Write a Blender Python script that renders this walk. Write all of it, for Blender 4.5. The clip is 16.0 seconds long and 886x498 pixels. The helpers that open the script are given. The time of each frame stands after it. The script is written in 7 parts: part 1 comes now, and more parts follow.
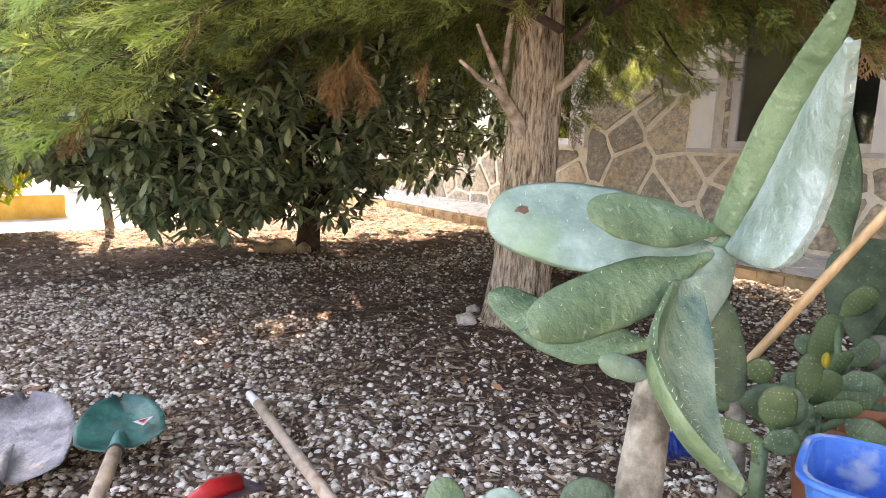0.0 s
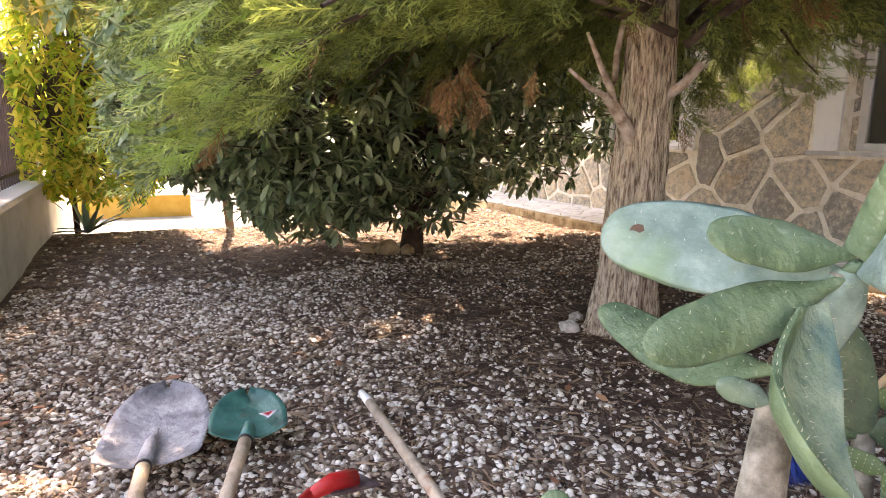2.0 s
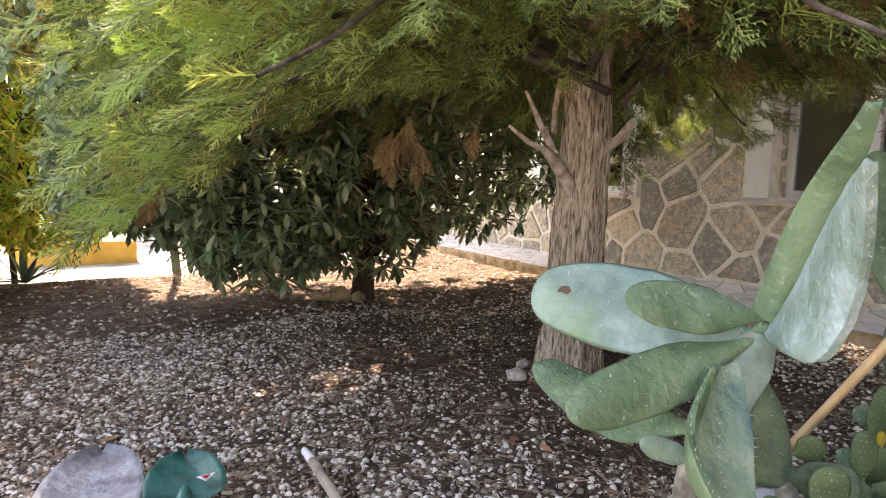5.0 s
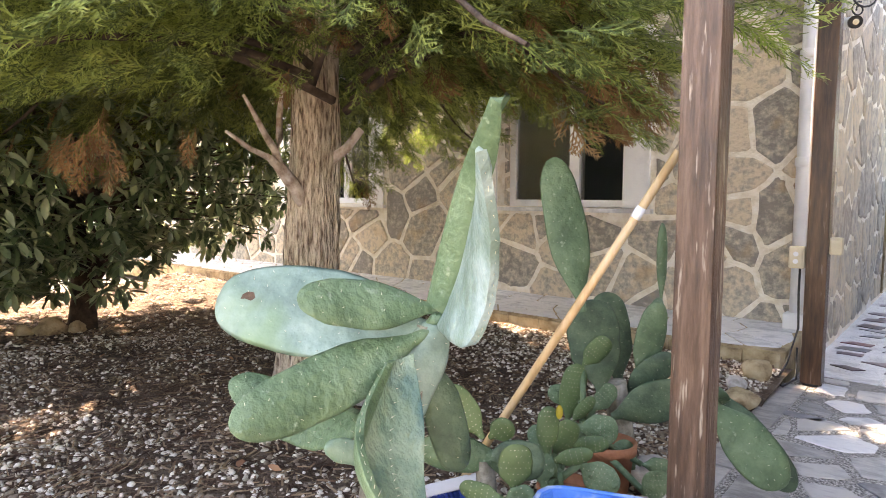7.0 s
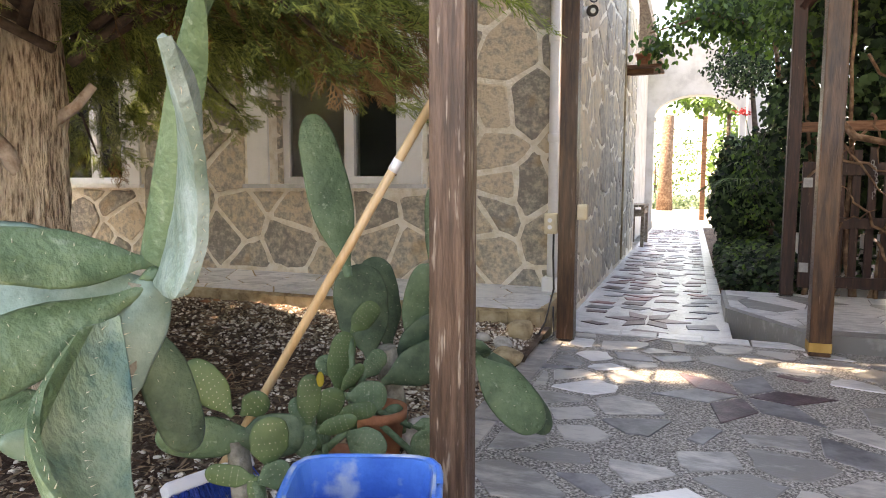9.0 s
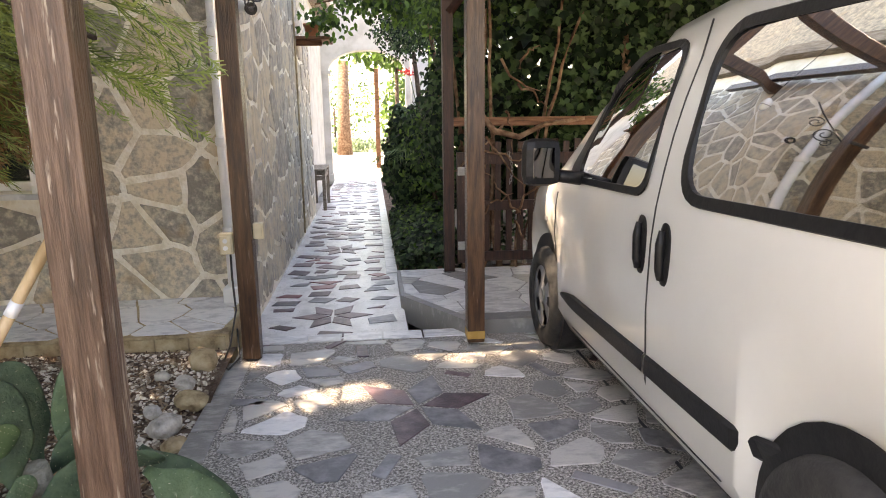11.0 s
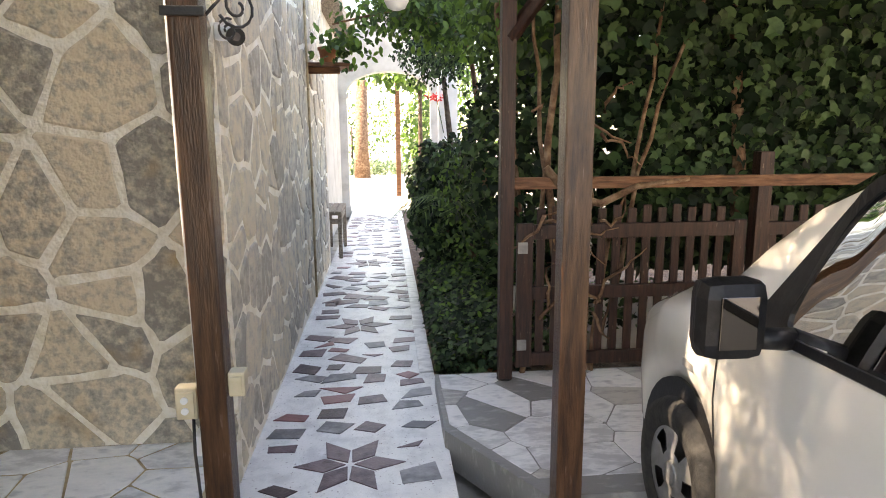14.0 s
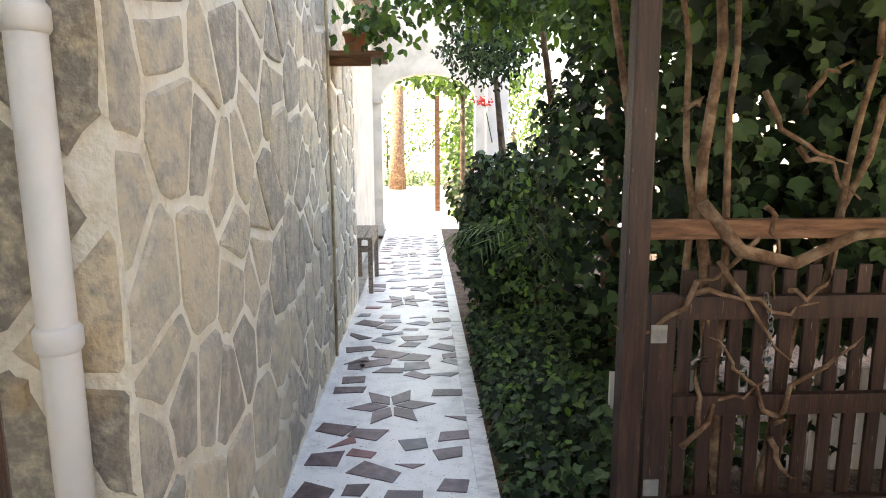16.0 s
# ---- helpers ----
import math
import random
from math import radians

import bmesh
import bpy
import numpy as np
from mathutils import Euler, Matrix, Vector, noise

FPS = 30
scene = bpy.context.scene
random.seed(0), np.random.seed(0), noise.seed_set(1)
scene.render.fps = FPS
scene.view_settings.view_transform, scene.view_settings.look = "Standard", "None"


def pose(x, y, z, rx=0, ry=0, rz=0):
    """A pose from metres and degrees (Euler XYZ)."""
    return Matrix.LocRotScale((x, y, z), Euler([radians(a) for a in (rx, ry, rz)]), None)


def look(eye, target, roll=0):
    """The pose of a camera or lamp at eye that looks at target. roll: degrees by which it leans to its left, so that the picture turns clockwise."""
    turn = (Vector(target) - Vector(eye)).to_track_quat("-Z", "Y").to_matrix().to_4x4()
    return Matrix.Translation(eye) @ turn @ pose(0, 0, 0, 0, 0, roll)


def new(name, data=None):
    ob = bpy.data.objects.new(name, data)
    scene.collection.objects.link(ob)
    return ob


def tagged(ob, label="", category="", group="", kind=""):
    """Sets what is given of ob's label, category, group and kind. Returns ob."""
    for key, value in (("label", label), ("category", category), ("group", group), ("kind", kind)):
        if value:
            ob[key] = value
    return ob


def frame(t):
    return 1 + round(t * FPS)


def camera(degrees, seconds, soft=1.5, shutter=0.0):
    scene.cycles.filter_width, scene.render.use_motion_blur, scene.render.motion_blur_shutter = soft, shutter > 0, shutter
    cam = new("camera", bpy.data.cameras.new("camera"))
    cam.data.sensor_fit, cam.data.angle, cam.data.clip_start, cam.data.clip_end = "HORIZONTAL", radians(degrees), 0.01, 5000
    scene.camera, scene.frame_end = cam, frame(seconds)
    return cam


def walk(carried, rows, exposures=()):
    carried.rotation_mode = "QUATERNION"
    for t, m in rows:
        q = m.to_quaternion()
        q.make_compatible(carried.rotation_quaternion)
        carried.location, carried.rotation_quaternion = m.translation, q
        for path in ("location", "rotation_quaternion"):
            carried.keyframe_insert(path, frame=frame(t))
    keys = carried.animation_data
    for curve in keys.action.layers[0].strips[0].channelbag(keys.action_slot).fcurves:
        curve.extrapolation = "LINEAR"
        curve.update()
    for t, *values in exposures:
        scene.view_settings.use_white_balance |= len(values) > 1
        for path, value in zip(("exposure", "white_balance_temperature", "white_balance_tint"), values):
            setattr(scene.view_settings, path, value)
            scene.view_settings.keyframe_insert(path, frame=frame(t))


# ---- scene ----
# The walk: seconds, x, y, z in metres, yaw, pitch, roll in degrees. The passage runs along +y.
cam = camera(69.34, 16.0, soft=1.0)
ROWS = [
    (0, 0.000, 0.000, 0.941, 55.74, -9.75, -1.39),
    (0.5, -0.013, -0.018, 0.938, 59.39, -10.00, -1.24),
    (1, -0.012, -0.024, 0.943, 61.60, -9.99, -1.15),
    (1.5, -0.005, -0.042, 0.950, 62.88, -9.93, -1.01),
    (2, 0.016, -0.056, 0.985, 64.42, -10.04, -0.94),
    (2.5, 0.034, -0.060, 1.011, 64.70, -10.09, -0.86),
    (3, 0.041, -0.050, 1.026, 64.74, -9.43, -0.69),
    (5.5, 0.072, 0.000, 1.041, 57.57, -5.03, -0.47),
    (6, 0.090, 0.053, 1.032, 51.82, -4.99, -0.20),
    (6.5, 0.118, 0.102, 1.018, 45.08, -4.82, -0.38),
    (7, 0.132, 0.155, 1.007, 39.95, -4.74, -0.31),
    (7.5, 0.142, 0.189, 0.966, 36.29, -4.66, -0.36),
    (8, 0.156, 0.238, 0.933, 32.01, -4.76, -0.24),
    (8.5, 0.175, 0.272, 0.926, 26.89, -5.36, -0.20),
    (9, 0.147, 0.300, 0.911, 21.10, -5.71, -0.03),
    (9.5, 0.135, 0.366, 0.889, 13.55, -5.82, 0.08),
    (10, 0.206, 0.383, 1.031, 0.92, -8.26, 0.55),
    (12.5, 0.194, 0.717, 1.598, -8.46, -13.12, 0.62),
    (13, 0.145, 1.018, 1.602, -7.35, -13.18, 0.53),
    (13.5, 0.118, 1.372, 1.599, -7.05, -12.44, 0.53),
    (14, 0.116, 1.811, 1.641, -5.02, -10.50, 0.38),
    (14.5, 0.090, 2.214, 1.641, -4.51, -10.32, 0.16),
    (15, 0.078, 2.590, 1.642, -3.91, -10.09, 0.02),
    (15.5, 0.082, 2.991, 1.667, -2.20, -10.10, 0.08),
    (16, 0.055, 3.329, 1.649, -1.92, -9.72, 0.21),
]
walk(cam, [(t, pose(x, y, z, 90 + pitch, roll, yaw)) for t, x, y, z, yaw, pitch, roll in ROWS], [(0, 3.4, 8900, 25), (2.5, 3.18, 9100, 28), (5.5, 3.05, 8700, 25), (6, 3.33, 8700, 26), (6.5, 3.5, 8800, 26), (7, 3.5, 9000, 24), (7.5, 3.3, 9200, 24), (8.5, 3.1, 9500, 23), (10.2, 3.05, 9500, 22), (12.3, 3.1, 9500, 22), (14, 3.15, 9200, 19), (16, 3.25, 9500, 17)])

# World, sun: clear sky, high sun beyond the garden's far end, so that the trees shade the near ground.
world = bpy.data.worlds.new("world")
scene.world = world
world.use_nodes = True
wn = world.node_tree
sky = wn.nodes.new("ShaderNodeTexSky")
sky.sky_type, sky.sun_disc = "NISHITA", False
SUN_WAY = Vector((-1.0, 0.03, 1.05)).normalized()
sky.sun_elevation = math.asin(SUN_WAY.z)
sky.sun_rotation = math.atan2(SUN_WAY.x, SUN_WAY.y)
wn.links.new(sky.outputs[0], wn.nodes["Background"].inputs[0])
wn.nodes["Background"].inputs[1].default_value = 0.15
sun = new("sun", bpy.data.lights.new("sun", "SUN"))
sun.data.energy, sun.data.angle, sun.data.color = 3.4, radians(0.6), (1.0, 0.94, 0.84)
sun.matrix_world = look(SUN_WAY * 30, (0, 0, 0))

# Materials
MATS = {}


def mk(name, cols, scale=8.0, rough=0.7, bump=0.2, bscale=60.0, metal=0.0, detail=6.0, stretch=(1, 1, 1), rand=0.0,
       spots=None, spot_scale=20.0, spot_at=(0.55, 0.65), coat=0.0, spec=0.5, world_space=False, transl=0.0, dist=0.02, island=0.0):
    """A noise-coloured surface: cols from dark to light; rand: change of value from piece to piece; spots: a second colour in blotches."""
    m = bpy.data.materials.new(name)
    m.use_nodes = True
    n, l = m.node_tree.nodes, m.node_tree.links
    b = n["Principled BSDF"]
    tc = n.new("ShaderNodeTexCoord")
    mp = n.new("ShaderNodeMapping")
    mp.inputs["Scale"].default_value = stretch
    if world_space:
        g = n.new("ShaderNodeNewGeometry")
        l.new(g.outputs["Position"], mp.inputs[0])
    else:
        l.new(tc.outputs["Object"], mp.inputs[0])
    nz = n.new("ShaderNodeTexNoise")
    nz.inputs["Scale"].default_value, nz.inputs["Detail"].default_value, nz.inputs["Roughness"].default_value = scale, detail, 0.62
    l.new(mp.outputs[0], nz.inputs[0])
    rp = n.new("ShaderNodeValToRGB")
    e = rp.color_ramp.elements
    for i, c in enumerate(cols):
        p = 0.36 + 0.28 * i / max(1, len(cols) - 1)
        if i == 0:
            e[0].position, e[0].color = p, (*c, 1)
        elif i == len(cols) - 1:
            e[len(e) - 1].position, e[len(e) - 1].color = p, (*c, 1)
        else:
            e.new(p).color = (*c, 1)
    fac = nz.outputs[0]
    if rand or island:
        ad = n.new("ShaderNodeMath")
        ad.operation = "MULTIPLY_ADD"
        if island:
            gi = n.new("ShaderNodeNewGeometry")
            src = gi.outputs["Random Per Island"]
        else:
            oi = n.new("ShaderNodeObjectInfo")
            src = oi.outputs["Random"]
        l.new(src, ad.inputs[0])
        ad.inputs[1].default_value = rand or island
        sb = n.new("ShaderNodeMath")
        sb.operation = "SUBTRACT"
        l.new(nz.outputs[0], sb.inputs[0])
        sb.inputs[1].default_value = (rand or island) / 2
        l.new(sb.outputs[0], ad.inputs[2])
        fac = ad.outputs[0]
    l.new(fac, rp.inputs[0])
    col = rp.outputs[0]
    if spots:
        n2 = n.new("ShaderNodeTexNoise")
        n2.inputs["Scale"].default_value, n2.inputs["Detail"].default_value = spot_scale, 5
        l.new(mp.outputs[0], n2.inputs[0])
        r2 = n.new("ShaderNodeValToRGB")
        r2.color_ramp.elements[0].position, r2.color_ramp.elements[1].position = spot_at
        l.new(n2.outputs[0], r2.inputs[0])
        mx = n.new("ShaderNodeMix")
        mx.data_type = "RGBA"
        l.new(r2.outputs[0], mx.inputs[0])
        l.new(col, mx.inputs[6])
        mx.inputs[7].default_value = (*spots, 1)
        col = mx.outputs[2]
    l.new(col, b.inputs["Base Color"])
    b.inputs["Roughness"].default_value, b.inputs["Metallic"].default_value = rough, metal
    b.inputs["Specular IOR Level"].default_value = spec
    b.inputs["Coat Weight"].default_value = coat
    b.inputs["Coat Roughness"].default_value = 0.06
    if bump:
        nb = n.new("ShaderNodeTexNoise")
        nb.inputs["Scale"].default_value, nb.inputs["Detail"].default_value = bscale, 5
        l.new(mp.outputs[0], nb.inputs[0])
        bp = n.new("ShaderNodeBump")
        bp.inputs["Strength"].default_value, bp.inputs["Distance"].default_value = bump, dist
        l.new(nb.outputs[0], bp.inputs["Height"])
        l.new(bp.outputs[0], b.inputs["Normal"])
    if transl:
        tl = n.new("ShaderNodeBsdfTranslucent")
        l.new(col, tl.inputs[0])
        ms = n.new("ShaderNodeMixShader")
        ms.inputs[0].default_value = transl
        l.new(b.outputs[0], ms.inputs[1])
        l.new(tl.outputs[0], ms.inputs[2])
        l.new(ms.outputs[0], n["Material Output"].inputs[0])
    MATS[name] = m
    return m


def glass(name, tint, rough=0.02, ior=1.45):
    """A thin pane: tinted see-through with a mirror gloss that grows towards grazing angles."""
    m = bpy.data.materials.new(name)
    m.use_nodes = True
    n, l = m.node_tree.nodes, m.node_tree.links
    tr, gl_, fr_, ms = (n.new("ShaderNode" + k) for k in ("BsdfTransparent", "BsdfGlossy", "Fresnel", "MixShader"))
    tr.inputs[0].default_value = (*tint, 1)
    gl_.inputs["Roughness"].default_value, fr_.inputs[0].default_value = rough, ior
    l.new(fr_.outputs[0], ms.inputs[0])
    l.new(tr.outputs[0], ms.inputs[1])
    l.new(gl_.outputs[0], ms.inputs[2])
    l.new(ms.outputs[0], n["Material Output"].inputs[0])
    MATS[name] = m
    return m


M_SOIL = mk("dark mulch soil", [(0.045, 0.025, 0.016), (0.105, 0.063, 0.041), (0.17, 0.118, 0.085)], 9, 0.95, 0.9, 55, detail=9, spots=(0.2, 0.16, 0.13), spot_scale=70, spot_at=(0.56, 0.68))
M_PEBBLE = mk("pale gravel", [(0.27, 0.21, 0.155), (0.52, 0.445, 0.36), (0.8, 0.745, 0.65)], 30, 0.85, 0.15, 150, island=0.75)
M_MULCH = mk("dry needles and bark", [(0.06, 0.028, 0.016), (0.16, 0.09, 0.055), (0.34, 0.235, 0.15)], 20, 0.95, 0, island=0.7)
M_MORTAR = mk("cream mortar", [(0.74, 0.67, 0.54), (0.86, 0.8, 0.69), (0.9, 0.86, 0.78)], 14, 0.9, 0.8, 55, detail=9)
M_MORTARW = mk("whitewashed mortar", [(0.76, 0.7, 0.58), (0.86, 0.82, 0.72), (0.89, 0.87, 0.81)], 6, 0.9, 0.5, 45)
M_STONE = mk("fieldstone", [(0.27, 0.245, 0.21), (0.36, 0.325, 0.27), (0.46, 0.41, 0.33), (0.57, 0.485, 0.365), (0.68, 0.57, 0.42)], 24, 0.85, 0.7, 45, rand=0.27, spots=(0.5, 0.33, 0.17), spot_scale=3.5, spot_at=(0.6, 0.8), dist=0.03, detail=9)
M_STONEG = mk("grey fieldstone", [(0.36, 0.335, 0.29), (0.45, 0.42, 0.36), (0.52, 0.48, 0.4), (0.59, 0.53, 0.42), (0.65, 0.57, 0.44)], 13, 0.85, 0.9, 55, rand=0.26, spots=(0.5, 0.38, 0.22), spot_scale=3.0, spot_at=(0.62, 0.85), dist=0.02, detail=9)
M_MARBLE = mk("white marble", [(0.5, 0.5, 0.5), (0.74, 0.74, 0.73), (0.82, 0.81, 0.79)], 7, 0.3, 0.15, 60, rand=0.2, spots=(0.38, 0.39, 0.42), spot_scale=7, spot_at=(0.58, 0.75), stretch=(1, 2.2, 1))
M_MARBLED = mk("worn beige marble", [(0.23, 0.225, 0.215), (0.36, 0.35, 0.33), (0.5, 0.48, 0.445)], 9, 0.36, 0.15, 40, rand=0.45, spots=(0.24, 0.24, 0.26), spot_scale=6, spot_at=(0.6, 0.8), stretch=(1, 2.2, 1))
M_PURPLE = mk("purple stone", [(0.055, 0.033, 0.038), (0.11, 0.066, 0.075), (0.17, 0.11, 0.12)], 14, 0.35, 0.15, 80, rand=0.32)
M_SLATE = mk("grey stone", [(0.1, 0.102, 0.11), (0.18, 0.18, 0.188), (0.27, 0.268, 0.275)], 10, 0.4, 0.1, 60, rand=0.32)
M_MAROON = mk("maroon stone", [(0.13, 0.04, 0.045), (0.2, 0.07, 0.075), (0.24, 0.1, 0.1)], 10, 0.35, 0.1, 60, rand=0.3)
M_AGG = mk("exposed aggregate", [(0.15, 0.14, 0.125), (0.34, 0.32, 0.29), (0.6, 0.57, 0.525)], 95, 0.7, 0.7, 95, detail=2, spots=(0.09, 0.08, 0.075), spot_scale=110, spot_at=(0.56, 0.6))
M_WHITEAGG = mk("white terrazzo", [(0.66, 0.66, 0.65), (0.8, 0.8, 0.78), (0.85, 0.84, 0.82)], 6, 0.27, 0.2, 90, spots=(0.25, 0.2, 0.2), spot_scale=75, spot_at=(0.66, 0.69))
M_KERB = mk("yellowish kerb stone", [(0.22, 0.16, 0.09), (0.42, 0.32, 0.19), (0.52, 0.43, 0.28)], 9, 0.9, 0.6, 40)
M_PLASTER = mk("white plaster", [(0.68, 0.68, 0.66), (0.78, 0.78, 0.76), (0.82, 0.82, 0.8)], 3, 0.8, 0.15, 60)
# White plaster darkened against glare at the passage end; weathered on the garden wall
M_CREAM = mk("dulled white plaster", [(0.42, 0.41, 0.38), (0.52, 0.51, 0.475), (0.57, 0.56, 0.53)], 3, 0.85, 0.25, 60)
M_PVC = mk("white painted frame", [(0.68, 0.69, 0.7), (0.78, 0.78, 0.78), (0.8, 0.8, 0.8)], 3, 0.35, 0.03, 40)
M_WOOD = mk("brown stained timber", [(0.032, 0.013, 0.006), (0.07, 0.03, 0.013), (0.11, 0.052, 0.025)], 7, 0.33, 0.25, 30, stretch=(6, 6, 0.6), spots=(0.15, 0.1, 0.075), spot_scale=14, spot_at=(0.66, 0.72))
M_WOODN = mk("weathered brown timber", [(0.05, 0.028, 0.018), (0.1, 0.057, 0.037), (0.16, 0.1, 0.068)], 7, 0.42, 0.35, 30, stretch=(6, 6, 0.6), spots=(0.34, 0.28, 0.22), spot_scale=11, spot_at=(0.6, 0.67))
M_WOODR = mk("red brown timber", [(0.018, 0.007, 0.0045), (0.036, 0.013, 0.009), (0.06, 0.023, 0.015)], 7, 0.5, 0.25, 30, stretch=(6, 6, 0.6), spots=(0.24, 0.17, 0.13), spot_scale=18, spot_at=(0.69, 0.74))
M_BEAM = mk("weathered orange timber", [(0.1, 0.042, 0.02), (0.19, 0.085, 0.042), (0.26, 0.13, 0.07)], 7, 0.7, 0.35, 30, stretch=(0.8, 6, 6))
M_GREYWOOD = mk("grey weathered wood", [(0.13, 0.1, 0.075), (0.25, 0.2, 0.155), (0.33, 0.28, 0.22)], 9, 0.8, 0.3, 40, stretch=(5, 1, 5))
M_HANDLE = mk("pale turned wood", [(0.5, 0.32, 0.15), (0.62, 0.42, 0.22), (0.68, 0.5, 0.3)], 6, 0.5, 0.1, 40, stretch=(3, 3, 0.6))
M_HANDLEW = mk("worn ash wood", [(0.3, 0.23, 0.16), (0.46, 0.37, 0.27), (0.52, 0.44, 0.34)], 12, 0.75, 0.25, 60, spots=(0.3, 0.14, 0.06), spot_scale=12, spot_at=(0.6, 0.75))
M_IRON = mk("black iron", [(0.012, 0.012, 0.013), (0.03, 0.03, 0.032)], 20, 0.45, 0.1, 80)
M_STEELW = mk("cement-smeared steel", [(0.15, 0.15, 0.16), (0.28, 0.28, 0.295), (0.48, 0.48, 0.485)], 9, 0.6, 0.6, 30, spots=(0.19, 0.18, 0.2), spot_scale=9, spot_at=(0.58, 0.68), detail=9)
M_TEAL = mk("teal painted steel", [(0.01, 0.07, 0.06), (0.022, 0.14, 0.115), (0.045, 0.19, 0.16)], 9, 0.4, 0.2, 40, spots=(0.13, 0.08, 0.055), spot_scale=7, spot_at=(0.66, 0.74))
M_RED = mk("red paint", [(0.4, 0.012, 0.014), (0.5, 0.02, 0.02)], 10, 0.4, 0.1, 40)
M_DARKSTEEL = mk("dark worn steel", [(0.08, 0.05, 0.06), (0.15, 0.12, 0.12)], 20, 0.5, 0.2, 60, metal=0.4)
M_BLUE = mk("blue plastic", [(0.012, 0.13, 0.52), (0.03, 0.2, 0.66), (0.06, 0.25, 0.7)], 6, 0.4, 0.15, 40, spots=(0.36, 0.46, 0.6), spot_scale=9, spot_at=(0.52, 0.62))
M_BRISTLE = mk("blue bristles", [(0.005, 0.04, 0.25), (0.01, 0.08, 0.4)], 20, 0.6, 0)
M_WPLAS = mk("white plastic", [(0.7, 0.72, 0.74), (0.8, 0.8, 0.8)], 6, 0.4, 0.05, 40)
M_BEIGE = mk("yellowed plastic", [(0.55, 0.47, 0.3), (0.66, 0.58, 0.42)], 8, 0.5, 0.05, 40)
M_TERRA = mk("terracotta", [(0.28, 0.1, 0.05), (0.4, 0.17, 0.09)], 12, 0.85, 0.3, 50)
M_ROCK = mk("pale limestone rock", [(0.3, 0.27, 0.24), (0.5, 0.47, 0.42), (0.62, 0.59, 0.54)], 12, 0.9, 0.8, 30)
M_BARK = mk("peeling bark", [(0.17, 0.115, 0.078), (0.42, 0.325, 0.235), (0.64, 0.525, 0.39), (0.77, 0.66, 0.51), (0.82, 0.73, 0.6)], 18, 0.95, 1.0, 18, stretch=(3.4, 3.4, 0.6), dist=0.09, detail=10)
M_BARKL = mk("bare pale branch", [(0.28, 0.2, 0.15), (0.48, 0.4, 0.33), (0.6, 0.53, 0.46)], 16, 0.9, 0.5, 40)
M_BARKD = mk("dark bark", [(0.03, 0.02, 0.014), (0.075, 0.05, 0.035), (0.12, 0.09, 0.065)], 12, 0.95, 0.8, 25)
M_VINEBARK = mk("vine bark", [(0.1, 0.05, 0.028), (0.19, 0.11, 0.065), (0.3, 0.2, 0.13)], 14, 0.9, 0.6, 40)
M_JUN = mk("conifer green", [(0.08, 0.115, 0.032), (0.19, 0.25, 0.066), (0.34, 0.41, 0.11)], 2.2, 0.7, 0, transl=0.36, island=0.5, detail=3)
M_JUNTIP = mk("fresh and sunlit conifer green", [(0.17, 0.28, 0.05), (0.26, 0.39, 0.075)], 3, 0.65, 0, transl=0.35)
M_JUNDEAD = mk("dead conifer brown", [(0.15, 0.08, 0.033), (0.29, 0.165, 0.07)], 6, 0.9, 0, transl=0.2)
M_LEAF = mk("glossy grey-green leaf", [(0.1, 0.16, 0.08), (0.22, 0.31, 0.16), (0.34, 0.42, 0.25)], 6, 0.33, 0, transl=0.38, island=0.6)
M_YLEAF = mk("sunlit yellow-green leaf", [(0.22, 0.32, 0.03), (0.4, 0.48, 0.05), (0.58, 0.48, 0.08)], 4, 0.6, 0, transl=0.65, island=0.7)
M_FLEAF = mk("thin drooping leaf", [(0.12, 0.14, 0.035), (0.27, 0.27, 0.07), (0.5, 0.36, 0.09)], 5, 0.4, 0, transl=0.5, island=0.7)
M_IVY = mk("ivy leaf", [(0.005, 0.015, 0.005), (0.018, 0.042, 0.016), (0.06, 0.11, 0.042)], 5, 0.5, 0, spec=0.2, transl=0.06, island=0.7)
M_VINE = mk("vine leaf", [(0.03, 0.07, 0.014), (0.055, 0.12, 0.02), (0.1, 0.2, 0.03)], 4, 0.5, 0, transl=0.35, island=0.7)
M_DRYLEAF = mk("dry leaf", [(0.3, 0.13, 0.07), (0.42, 0.22, 0.12)], 10, 0.9, 0, island=0.6)
M_PAD = mk("blue-green cactus skin", [(0.105, 0.175, 0.14), (0.16, 0.25, 0.2), (0.235, 0.33, 0.275)], 11, 0.5, 0.25, 50, detail=9, spots=(0.14, 0.24, 0.12), spot_scale=4, spot_at=(0.55, 0.75))
M_PADS2 = mk("silvery cactus skin", [(0.12, 0.19, 0.15), (0.2, 0.29, 0.26), (0.33, 0.43, 0.43)], 9, 0.45, 0.6, 45, detail=9, spots=(0.13, 0.22, 0.14), spot_scale=6, spot_at=(0.56, 0.72))
M_PADG = mk("green cactus skin", [(0.055, 0.105, 0.052), (0.092, 0.16, 0.08), (0.135, 0.21, 0.115)], 9, 0.5, 0.5, 50, detail=9, spots=(0.2, 0.27, 0.18), spot_scale=55, spot_at=(0.63, 0.72))
M_PADD = mk("dark cactus skin", [(0.03, 0.06, 0.035), (0.055, 0.1, 0.055), (0.09, 0.14, 0.08)], 13, 0.55, 0.3, 90, detail=9)
M_PADT = mk("wilted cactus skin", [(0.06, 0.135, 0.105), (0.125, 0.2, 0.13), (0.18, 0.255, 0.165), (0.24, 0.31, 0.21)], 8, 0.5, 0.6, 45, stretch=(1.5, 1.5, 0.8), spots=(0.03, 0.105, 0.1), spot_scale=4.5, spot_at=(0.56, 0.68))
